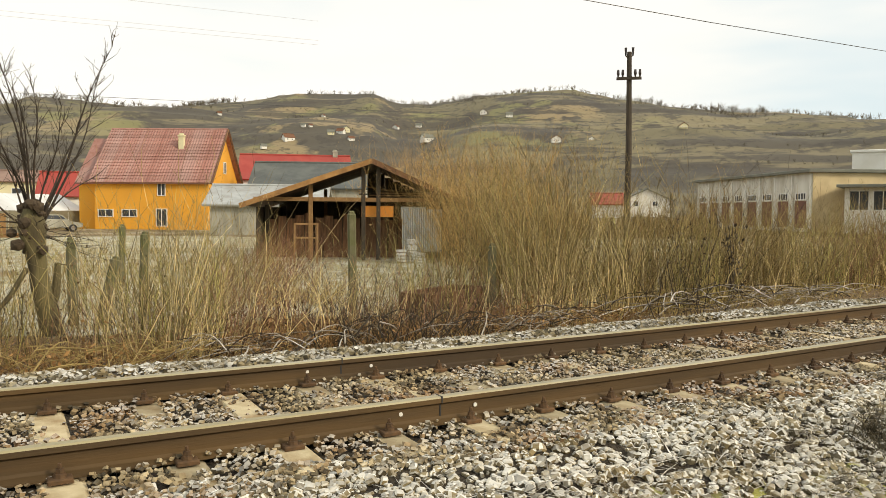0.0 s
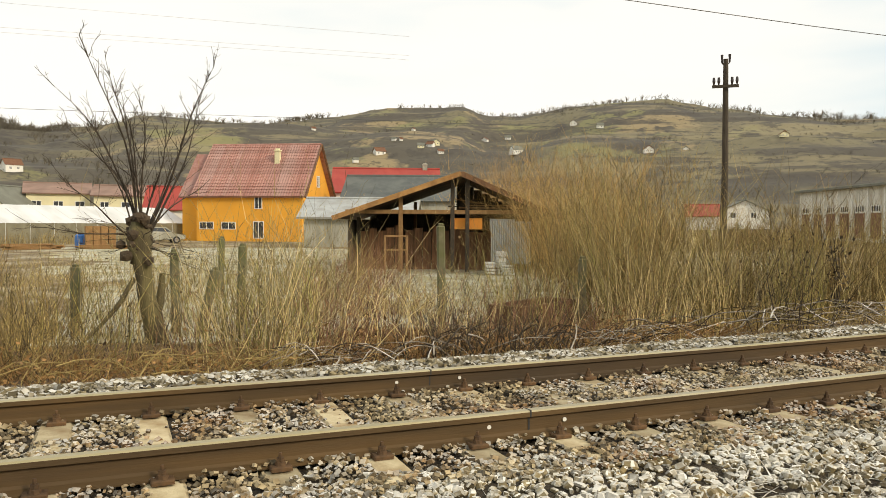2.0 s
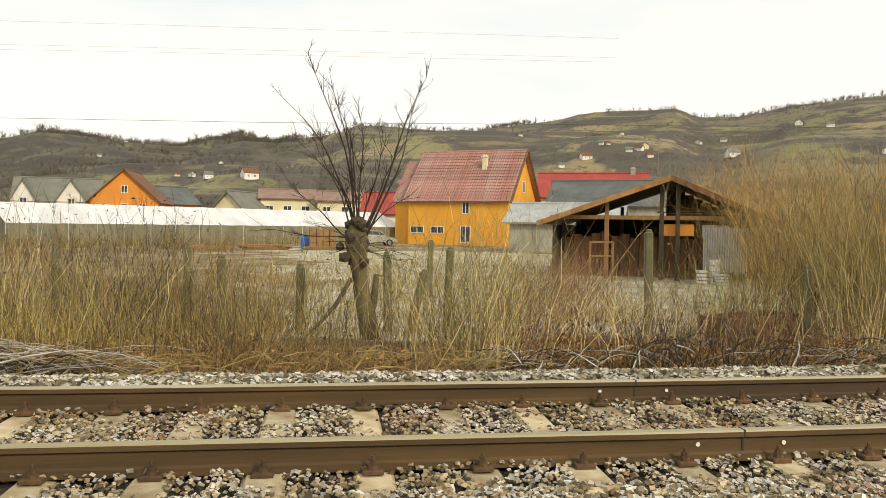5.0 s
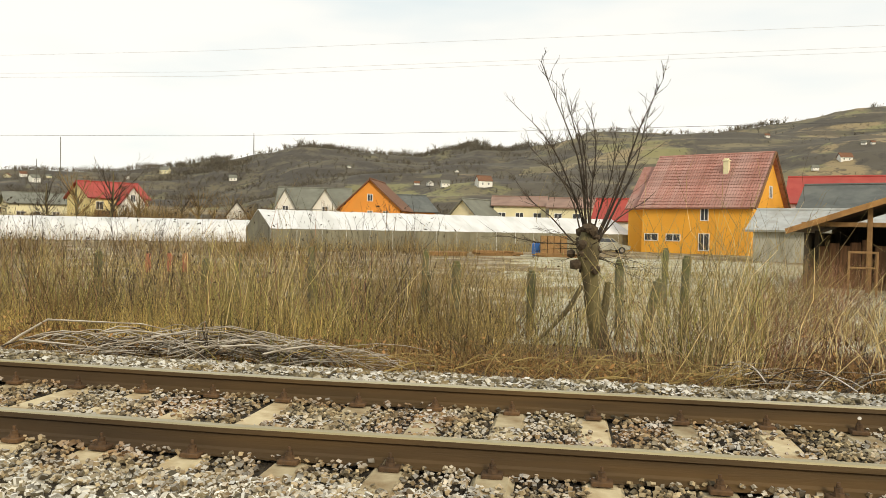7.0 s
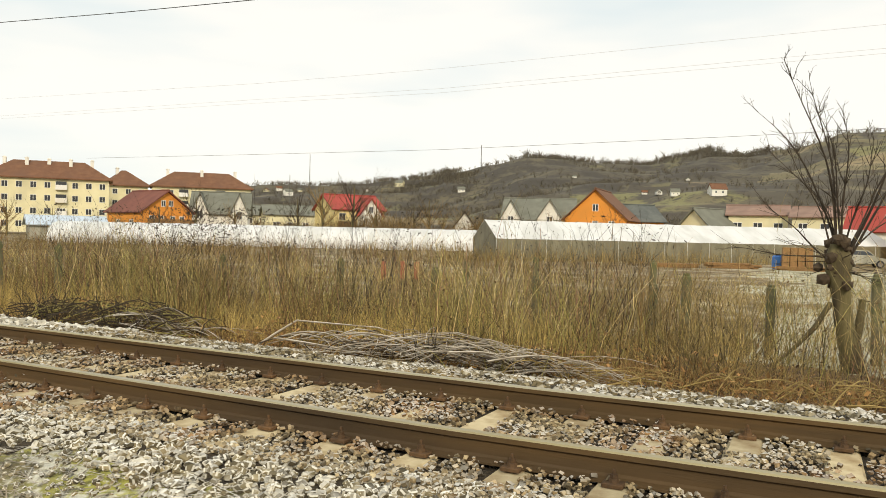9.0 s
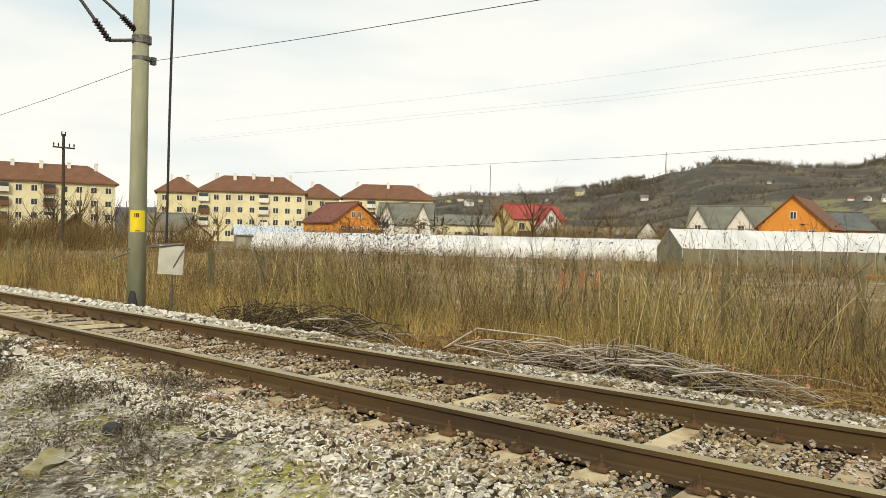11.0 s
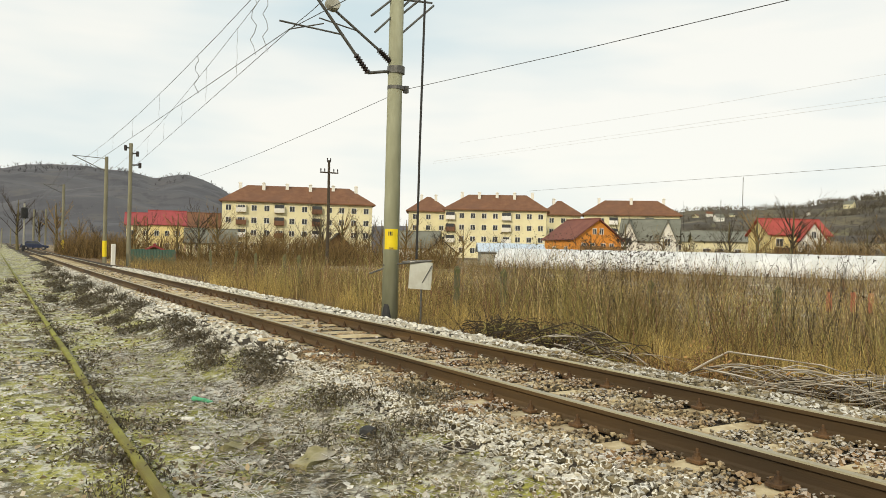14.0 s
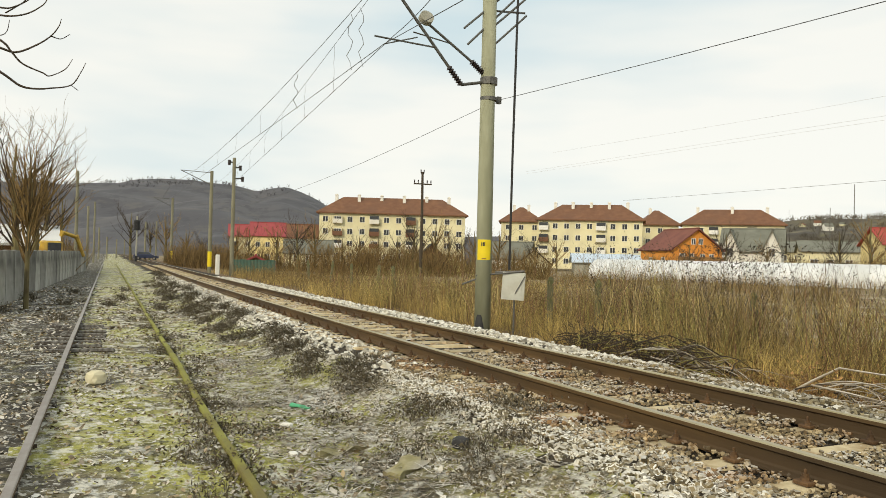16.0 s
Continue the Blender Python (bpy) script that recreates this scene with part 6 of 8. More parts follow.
thicket("tall_grass", 6500, -75, -18, 9.8, 22, 0.6, 1.7, M_STEM_HEDGE, "tall dark weed stalks", r=0.010, lean=0.1, seed=48, twigs=2, thin=lambda x, s: -0.1 + fbm(x + 3, s, 1.4))
thicket("tall_grass", 11000, -60, -8, 14, 34, 0.3, 0.9, M_STEM_GOLD, "golden dry grass in the meadow", r=0.008, lean=0.3, seed=15, seg=2, thin=lambda x, s: -0.05 + fbm(x, s, 2.6) - west(x, -14, 9) * 0.4)
thicket("tall_grass", 5200, -60, 3, 14, 34, 0.3, 1.0, M_STEM_BROWN, "brown dead stalks in the meadow", r=0.008, lean=0.25, seed=16, twigs=1, thin=lambda x, s: 0.0 + fbm(x + 20, s, 2.9) - west(x, -14, 9) * 0.25)
thicket("tall_grass", 9000, -70, -4, 34, 60, 0.5, 1.5, M_STEM_HEDGE, "dark rank weeds before the greenhouses", r=0.012, lean=0.2, seed=49, twigs=1, seg=2, thin=lambda x, s: 0.0 + fbm(x + 11, s, 3.3) - west(x, -12, 6) * 0.6)
thicket("tall_grass", 12000, -26, 6, 50, 88, 0.6, 1.7, M_STEM_BROWN, "rank brown weeds along a greenhouse", r=0.014, lean=0.15, seed=51, seg=2, twigs=1, thin=lambda x, s: np.where(np.abs(60.3 + (x + 23.8) * 0.823 - s - bow(x) - 4.0) < 3.2, 0.4, -9) + fbm(x, s, 3.0) * 0.5 - west(x, -6, 8) * 0.5)
thicket("tall_grass", 12000, -82, -36, 52, 86, 0.6, 1.6, M_STEM_HEDGE, "rank dark weeds along a greenhouse", r=0.014, lean=0.15, seed=52, seg=2, twigs=1, thin=lambda x, s: np.where(np.abs(62.5 + (x + 81) * 0.539 - s - bow(x) - 4.0) < 3.2, 0.5, -9) + fbm(x, s, 3.0) * 0.5)
# sparse stalks before the barn
thicket("tall_grass", 600, 0.5, 8, 9.2, 13.5, 0.5, 1.6, M_STEM_TAN, "sparse pale dry stalks", r=0.006, lean=0.18, seed=9, twigs=1, thin=lambda x, s: fbm(x, s, 0.6))
thicket("tall_grass", 900, 0.5, 9, 9.5, 14, 0.4, 1.3, M_STEM_RED, "sparse reddish stalks", r=0.005, lean=0.22, seed=10, twigs=3, thin=lambda x, s: fbm(x + 5, s, 0.7))
thicket("tall_grass", 500, -2, 8, 9.3, 13, 0.5, 1.4, M_STEM_DARK, "thin dark twiggy weeds", r=0.0045, lean=0.2, seed=50, twigs=4, thin=lambda x, s: fbm(x + 25, s, 0.7))
# tufts and brambles on the frosty ground behind the fence
thicket("dead_grass", 15000, -4, 20, 13, 52, 0.08, 0.35, M_STEM_TAN, "short frosted dead grass", r=0.006, seg=2, lean=0.5, seed=60, thin=lambda x, s: fbm(x, s, 1.9) + 0.5 * fbm(x + 8, s, 0.7) - 0.1)
thicket("dead_grass", 9000, -8, 9, 13, 40, 0.15, 0.6, M_STEM_BROWN, "brown dead grass in tufts", r=0.006, seg=2, lean=0.4, seed=61, thin=lambda x, s: fbm(x + 19, s, 1.5) + 0.5 * fbm(x + 8, s + 3, 0.6) - 0.15)
thicket("tall_grass", 4200, -9, 6, 13, 27, 0.5, 1.5, M_STEM_BROWN, "brown brambles and weeds behind a fence", r=0.0065, seg=3, lean=0.2, seed=62, twigs=3, thin=lambda x, s: fbm(x + 29, s, 1.2) + 0.6 * fbm(x + 2, s + 3, 0.5) - 0.35)
# the long brown hedge, thin enough for the pale meadow to show
thicket("hedge", 2900, 8, 32, 10.4, 14.5, 1.4, 2.9, M_STEM_HEDGE, "brown leafless hedge", r=0.0065, lean=0.12, seed=11, twigs=4, thin=lambda x, s: 0.1 + fbm(x, s, 1.4))
thicket("hedge", 1700, 7, 31, 9.8, 14.5, 0.9, 2.2, M_STEM_TAN, "tan dry stems in a leafless hedge", r=0.0065, lean=0.11, seed=12, twigs=1, thin=lambda x, s: 0.05 + fbm(x + 3, s, 0.9))
thicket("hedge", 1500, 9, 32, 10.2, 15, 1.5, 2.8, M_STEM_OLIVE, "olive leafless hedge", r=0.007, lean=0.13, seed=17, twigs=2, thin=lambda x, s: fbm(x + 8, s, 1.0))
thicket("hedge", 2100, 8, 32, 10, 14.5, 1.5, 2.9, M_STEM_BROWN, "reddish-brown leafless hedge", r=0.006, lean=0.12, seed=13, twigs=4)
thicket("dead_grass", 3500, 7, 31, 9.6, 14, 0.2, 0.8, M_STEM_GOLD, "pale dead grass under a hedge", r=0.006, seg=2, lean=0.4, seed=26, thin=lambda x, s: fbm(x + 2, s, 1.5))

# rust-brown fallen leaves heaped at the foot
g = np.random.default_rng(89)
n = 20000
x, s_ = g.uniform(-13, 9, n), g.uniform(8.75, 11.2, n)
k = fbm(x, s_, 1.3) + g.normal(0, 0.3, n) > -0.05
x, s_ = x[k], s_[k]
n = len(x)
y = s_ + bow(x)
c = np.stack([x, y, land(x, y) + np.abs(g.normal(0, 0.15, n)) * (1 + fbm(x, y, 0.7))], -1)
a_, b_ = g.normal(size=(n, 3)), g.normal(size=(n, 3))
a_ *= (0.034 * g.uniform(0.5, 1.4, n) / np.linalg.norm(a_, axis=1))[:, None]
b_ *= (0.018 * g.uniform(0.5, 1.4, n) / np.linalg.norm(b_, axis=1))[:, None]
tagged(new("fallen_leaves", raw_mesh("fallen_leaves", np.stack([c - a_, c - b_, c + a_, c + b_], 1).reshape(-1, 3), np.arange(n * 4).reshape(n, 4), M_LITTER)), "rust-brown fallen leaves under a thicket", "leaves", kind="stuff")

# dead leaves and seed heads caught in the stems
g = np.random.default_rng(88)
n = 15000
x, s_ = g.uniform(-26, 28, n), g.uniform(9.3, 14.5, n)
k = fbm(x, s_, 0.9) + 0.5 * fbm(x + 3, s_, 0.4) + g.normal(0, 0.3, n) > 0.1
x, s_ = x[k], s_[k]
n = len(x)
y = s_ + bow(x)
zc = land(x, y) + np.abs(g.normal(0, 0.6, n)) + 0.05
c = np.stack([x, y, np.minimum(zc, land(x, y) + 1.9)], -1)
a_, b_ = g.normal(size=(n, 3)), g.normal(size=(n, 3))
a_ *= (0.026 * g.uniform(0.5, 1.4, n) / np.linalg.norm(a_, axis=1))[:, None]
b_ *= (0.013 * g.uniform(0.5, 1.4, n) / np.linalg.norm(b_, axis=1))[:, None]
tagged(new("caught_leaves", raw_mesh("caught_leaves", np.stack([c - a_, c - b_, c + a_, c + b_], 1).reshape(-1, 3), np.arange(n * 4).reshape(n, 4), mat("curled_dead_leaf", (0.075, 0.045, 0.02), (0.19, 0.115, 0.05), 4, 0.9, 0.0, island=0.6))), "curled dead leaves caught among stems", "leaves", kind="stuff")

line_shrubs = [
    (-0.9, 9.9, 0.8, 0.7, 40, M_STEM_BROWN, "brown twiggy leafless shrub beside the railway"),
    (-2.2, 12.4, 1.9, 1.0, 70, M_STEM_HEDGE, "dark brown leafless shrub beside the railway"),
    (-5.4, 12.8, 2.1, 1.0, 70, M_STEM_OLIVE, "olive leafless shrub beside the railway"),
    (-7.2, 10.4, 1.7, 0.9, 55, M_STEM_HEDGE, "dark brown leafless shrub beside the railway"),
    (-10.2, 10.8, 1.9, 0.9, 60, M_STEM_HEDGE, "dark brown leafless shrub beside the railway"),
    (-12.4, 11.4, 2.0, 1.0, 60, M_STEM_OLIVE, "olive leafless shrub beside the railway"),
    (-15.4, 13.6, 2.1, 1.2, 70, M_STEM_HEDGE, "dark brown leafless shrub beside the railway"),
    (-18.5, 14.0, 2.1, 1.2, 70, M_STEM_BROWN, "brown leafless shrub beside the railway"),
    (-22.0, 14.5, 2.1, 1.4, 80, M_STEM_HEDGE, "dark brown leafless shrub beside the railway"),
    (2.6, 13.4, 1.9, 1.0, 46, M_STEM_OLIVE, "olive leafless shrub beside the railway"),
    (3.3, 14.6, 2.0, 1.2, 46, M_STEM_OLIVE, "olive leafless shrub beside the railway"),
    (2.0, 9.4, 1.3, 0.7, 40, M_STEM_TAN, "pale tan leafless shrub beside the railway"),
    (1.5, 9.7, 2.3, 1.0, 34, M_STEM_TAN, "pale tan many-stemmed leafless shrub beside the railway"),
    (1.5, 10.4, 2.4, 0.8, 50, M_STEM_OLIVE, "olive leafless shrub beside the railway"),
]
willow_shrubs = [
    (2.3, 10.6, 2.5, 1.2, 40, M_STEM_TAN, "brown leafless shrub beside the railway"),
    (3.8, 12.6, 1.2, 1.1, 55, M_STEM_RED, "reddish leafless thicket bush beside the railway"),
    (3.0, 11.6, 1.3, 1.0, 60, M_STEM_RED, "reddish leafless thicket bush beside the railway"),
    (4.9, 12.2, 1.1, 0.8, 36, M_STEM_BROWN, "brown leafless shrub beside the railway"),
    (3.9, 8.95, 0.75, 0.5, 40, M_STEM_DARK, "small dark spiky shrub at the ballast edge"),
    (4.6, 9.0, 0.6, 0.5, 55, M_STEM_DARK, "small dark spiky shrub at the ballast edge"),
    (5.5, 9.1, 0.65, 0.6, 40, M_STEM_DARK, "small dark spiky shrub at the ballast edge"),
    (3.2, 8.9, 0.5, 0.4, 25, M_STEM_DARK, "small dark spiky shrub at the ballast edge"),
    (5.0, 10.3, 1.0, 0.8, 30, M_STEM_BROWN, "brown leafless shrub beside the railway"),
    (6.0, 10.8, 1.4, 0.8, 34, M_STEM_OLIVE, "olive leafless shrub beside the railway"),
    (7.5, 10.3, 2.6, 0.9, 34, M_STEM_TAN, "tall tan many-stemmed willow bush"),
    (8.2, 10.8, 3.1, 1.0, 40, M_STEM_TAN, "tall tan many-stemmed willow bush"),
    (8.5, 11.2, 2.8, 1.2, 46, M_STEM_OLIVE, "tall olive willow bush without leaves"),
    (8.8, 12.4, 3.3, 1.2, 60, M_STEM_OLIVE, "tall olive willow bush without leaves"),
    (9.5, 12.6, 3.2, 1.3, 80, M_STEM_HEDGE, "tall brown willow bush without leaves"),
]
hedge_shrubs = [
    (9.9, 13.6, 3.3, 1.4, 110, M_STEM_ORANGE, "orange-twigged willow bush without leaves"),
    (9.6, 10.6, 2.5, 1.0, 60, M_STEM_TAN, "tan many-stemmed leafless shrub beside the railway"),
    (10.6, 11.4, 2.3, 1.2, 60, M_STEM_BROWN, "brown leafless shrub beside the railway"),
    (11.8, 11.0, 2.1, 1.0, 90, M_STEM_OLIVE, "olive leafless shrub beside the railway"),
    (13.2, 11.6, 2.1, 1.1, 90, M_STEM_BROWN, "brown leafless shrub beside the railway"),
    (14.6, 11.2, 1.9, 1.0, 80, M_STEM_BROWN, "brown leafless shrub beside the railway"),
    (16.4, 12.0, 2.1, 1.1, 90, M_STEM_OLIVE, "olive leafless shrub beside the railway"),
    (18.5, 12.4, 2.0, 1.1, 90, M_STEM_RED, "reddish leafless shrub beside the railway"),
    (20.5, 12.4, 2.1, 1.2, 90, M_STEM_BROWN, "brown leafless shrub beside the railway"),
    (-1.2, 11.4, 1.6, 0.9, 70, M_STEM_BROWN, "brown leafless shrub beside the railway"),
    (-2.9, 10.4, 1.7, 0.7, 50, M_STEM_OLIVE, "olive leafless shrub beside the railway"),
    (-4.6, 10.6, 1.5, 0.8, 50, M_STEM_OLIVE, "olive leafless shrub beside the railway"),
    (-6.2, 11.6, 1.7, 0.8, 60, M_STEM_BROWN, "brown leafless shrub beside the railway"),
    (-8.4, 11.8, 1.7, 0.9, 60, M_STEM_OLIVE, "olive leafless shrub beside the railway"),
    (-11.0, 12.4, 1.9, 1.0, 70, M_STEM_BROWN, "brown leafless shrub beside the railway"),
]
grass_shrubs = [
    (-13.6, 13.0, 1.8, 1.0, 70, M_STEM_BROWN, "brown leafless shrub beside the railway"),
    (-3.6, 13.6, 2.2, 0.9, 60, M_STEM_DARK, "dark seedy leafless shrub beside the railway"),
    (-9.9, 9.0, 0.75, 0.6, 60, M_STEM_DARK, "small dark spiky shrub at the ballast edge"),
    (-11.6, 9.1, 0.8, 0.6, 60, M_STEM_DARK, "small dark spiky shrub at the ballast edge"),
    (-3.4, 9.0, 0.8, 0.4, 30, M_STEM_OLIVE, "small olive shrub at the ballast edge"),
    (-4.4, 9.1, 0.9, 0.4, 26, M_STEM_DARK, "small dark spiky shrub at the ballast edge"),
    (-9.4, 9.9, 1.5, 0.7, 35, M_STEM_OLIVE, "olive leafless shrub beside the railway"),
]
shrubs = line_shrubs + willow_shrubs + hedge_shrubs + grass_shrubs
for k, (x, y, h, sp, n, m_, lab) in enumerate(shrubs):
    shrub(x, y, h, sp, n, m_, lab, 100 + k)
for k, (az_, r_, h, sp, n, m_) in enumerate(((-31.4, 29, 4.7, 1.7, 300, M_STEM_ORANGE), (-33.5, 22, 3.9, 1.6, 240, M_STEM_BROWN), (-27.4, 41, 5.4, 2.2, 340, M_STEM_ORANGE), (-34.4, 25, 4.2, 1.5, 240, M_STEM_BROWN), (-37.4, 19, 3.4, 1.2, 160, M_STEM_OLIVE), (-29.6, 33, 4.0, 1.6, 200, M_STEM_ORANGE))):
    shrub(*at(az_, r_), h, sp, n, m_, "brown and orange-twigged willow clump in the meadow", 300 + k, r=0.0075, foot=0.75, twigs=10, bend=0.45)

for k, (az_, r_, h, sp, n, m_, lab) in enumerate(((-16.0, 21, 1.5, 1.3, 110, M_STEM_RED, "reddish bramble thicket before a barn"), (-17.6, 23, 1.4, 1.3, 140, M_STEM_RED, "reddish bramble thicket before a barn"), (-14.2, 20, 1.7, 1.2, 100, M_STEM_BROWN, "brown bramble thicket in the meadow"), (-18.4, 17, 0.7, 1.0, 240, M_STEM_GOLD, "low tuft of golden dead grass"), (-28.0, 18, 1.6, 1.0, 160, M_STEM_OLIVE, "olive leafless shrub in the meadow"), (-16.5, 25.5, 1.4, 1.4, 120, M_LITTER, "rust-brown bramble beside a barn"), (92.2, 62, 2.6, 1.6, 220, M_STEM_OLIVE, "olive bush at the end of a concrete wall"), (91.0, 70, 3.4, 1.8, 220, M_STEM_HEDGE, "brown bush at the end of a concrete wall"), (93.6, 46, 3.4, 1.6, 260, M_STEM_HEDGE, "brown bush behind a concrete wall"), (90.2, 78, 2.4, 1.6, 160, M_STEM_OLIVE, "olive bush at the end of a concrete wall"))):
    shrub(*at(az_, r_), h, sp, n, m_, lab, 330 + k, r=0.007, foot=0.6)

# dark seed heads on tall weeds
g = np.random.default_rng(91)
P_ = []
for az_, r_, w_, n_ in ((41.5, 17, 0.8, 900), (44.3, 16.7, 0.8, 600), (31, 15, 0.8, 120), (27, 15.5, 0.6, 90), (36.5, 16, 0.7, 90), (21, 14.5, 0.7, 70), (49, 18, 0.9, 120), (13, 13.5, 0.6, 60), (-46.5, 13.5, 0.2, 110)):
    for q in range(2 if n_ > 100 else 1):
        x, y = at(az_ + g.normal(0, 0.5), r_ + g.normal(0, 0.3))
        shrub(x, y, 2.45, 0.9, 26 if az_ > 0 else 14, M_STEM_DARK, "tall dark weed with withered seed heads", 360 + int(az_) + q, r=0.006, twigs=6, foot=0.35)
    x, y = at(az_, r_)
    z0_, z1_ = (1.55, 2.35) if az_ > 0 else (0.5, 1.7)
    P_.append(np.stack([x + g.normal(0, w_, n_), y + g.normal(0, 0.5, n_), land1(x, y) + g.uniform(z0_, z1_, n_)], -1))
c = np.concatenate(P_)
n = len(c)
a_, b_ = g.normal(size=(n, 3)), g.normal(size=(n, 3))
a_ *= (0.03 * g.uniform(0.5, 1.4, n) / np.linalg.norm(a_, axis=1))[:, None]
b_ *= (0.014 * g.uniform(0.5, 1.4, n) / np.linalg.norm(b_, axis=1))[:, None]
tagged(new("seed_heads", raw_mesh("seed_heads", np.stack([c - a_, c - b_, c + a_, c + b_], 1).reshape(-1, 3), np.arange(n * 4).reshape(n, 4), M_STEM_DARK)), "dark withered leaves on tall weeds", "leaves", kind="stuff")


# brush piles along the ballast
def brush_pile(x0, x1, s0, s1, n, hmax, material, label, seed, lmin=0.9, lmax=2.4, r=0.011, skew=0.5):
    """A heap of cut branches, each a part of its own."""
    g = np.random.default_rng(seed)
    heap = thing("brush_pile", pose((x0 + x1) / 2, s0, 0), label, "brush pile", "brush piles")
    inv = heap.matrix_world.inverted()
    for _ in range(n):
        cx_, cs_ = g.uniform(x0, x1), g.uniform(s0, s1)
        L, a = g.uniform(lmin, lmax), g.normal(0, skew)
        far = abs(cx_ - (x0 + x1) / 2) / ((x1 - x0) / 2)
        top = hmax * g.uniform(0.0, 1.0) * (1 - 0.7 * far * far)
        tip, bo, ph = g.normal(0, 0.18), g.uniform(0.0, 0.22), g.uniform(0, 6)
        pts = []
        for t in np.linspace(-0.5, 0.5, 7):
            x = cx_ + L * t * math.cos(a)
            y = cs_ + L * t * math.sin(a) + 0.07 * math.sin(7 * t + ph)
            y += float(bow(x))
            pts.append(inv @ Vector((x, y, land1(x, y) + 0.015 + max(top + bo * (1 - 4 * t * t) + tip * t - 0.5 * top * abs(t), 0))))
        part("branch", Shape().tube(pts, r * g.uniform(0.5, 1.6), r * 0.35, sides=5, caps=False), material, heap)
    return heap


brush_pile(-6.3, -2.4, 8.6, 9.4, 130, 0.28, M_STEM_FROST, "pile of cut branches whitened by frost", 21, 0.8, 2.4, 0.009)
brush_pile(-6.4, -2.6, 8.65, 9.4, 70, 0.22, M_STEM_DARK, "dark cut twigs heaped under frosted branches", 27, 0.5, 1.6, 0.008, skew=0.8)
brush_pile(-12.8, -8.4, 8.65, 9.5, 170, 0.42, M_STEM_DARK, "dark pile of cut branches", 22, 0.5, 1.5, 0.009, skew=0.9)
brush_pile(-12.4, -8.6, 8.65, 9.4, 70, 0.4, M_STEM_OLIVE, "greenish cut twigs on a brush pile", 28, 0.4, 1.2, 0.008, skew=0.9)
brush_pile(-10.2, -8.2, 8.6, 9.2, 26, 0.3, M_STEM_FROST, "few frosted branches on a brush pile", 29, 0.7, 1.8, 0.01)
brush_pile(8.2, 15.5, 8.9, 9.9, 46, 0.3, M_STEM_FROST, "frosted cut branches beside the hedge", 23, 0.8, 2.6, 0.009, skew=0.6)
brush_pile(6.5, 14.5, 8.9, 9.8, 60, 0.3, M_STEM_DARK, "dark cut twigs beside the hedge", 30, 0.4, 1.4, 0.008, skew=1.0)
brush_pile(1.5, 7.5, 8.5, 9.4, 60, 0.2, M_STEM_FROST, "frosted twigs on the ballast edge", 24, 0.3, 1.3, 0.007, skew=1.0)
brush_pile(2.0, 7.5, 8.6, 9.5, 70, 0.25, M_STEM_DARK, "dark twigs on the ballast edge", 31, 0.3, 1.1, 0.007, skew=1.2)
brush_pile(-3, 2, 8.5, 9.3, 60, 0.15, M_STEM_BROWN, "brown twigs on the ballast edge", 25, 0.4, 1.2, 0.007)
lg = Shape().tube([(-7.02, 8.72, -0.43), (-6.86, 8.95, -0.26), (-6.66, 9.2, -0.08), (-6.3, 9.25, -0.09), (-5.4, 9.3, -0.1), (-4.6, 9.3, -0.24)], [0.016, 0.016, 0.014, 0.011, 0.008, 0.006], sides=8)
tagged(part("bent_branch", lg, M_STEM_FROST), "thick bent frosted branch on a brush pile", "branch")


# the pollard willow
def limb(sh, p, d, length, r, depth, g, up=0.25, seg=5, wild=0.25, many=3):
    pts = [Vector(p)]
    d = Vector(d).normalized()
    for k in range(seg):
        d = (d + Vector((g.normal(0, wild), g.normal(0, wild), up * 0.4 + g.normal(0, wild * 0.5))) * 0.35).normalized()
        pts.append(pts[-1] + d * length / seg)
    sh.tube(pts, r, max(r * 0.25, 0.0025), sides=5 if r > 0.015 else 3, caps=False)
    if depth:
        for k in range(g.integers(many, many + 4)):
            i = g.integers(1, seg + 1)
            dd = (pts[i] - pts[i - 1]).normalized() + Vector((g.normal(0, 0.5), g.normal(0, 0.5), g.normal(0.15, 0.3)))
            limb(sh, pts[i], dd, length * g.uniform(0.2, 0.45), r * (0.35 + 0.25 * (1 - i / seg)), depth - 1, g, up, 4, wild, many)


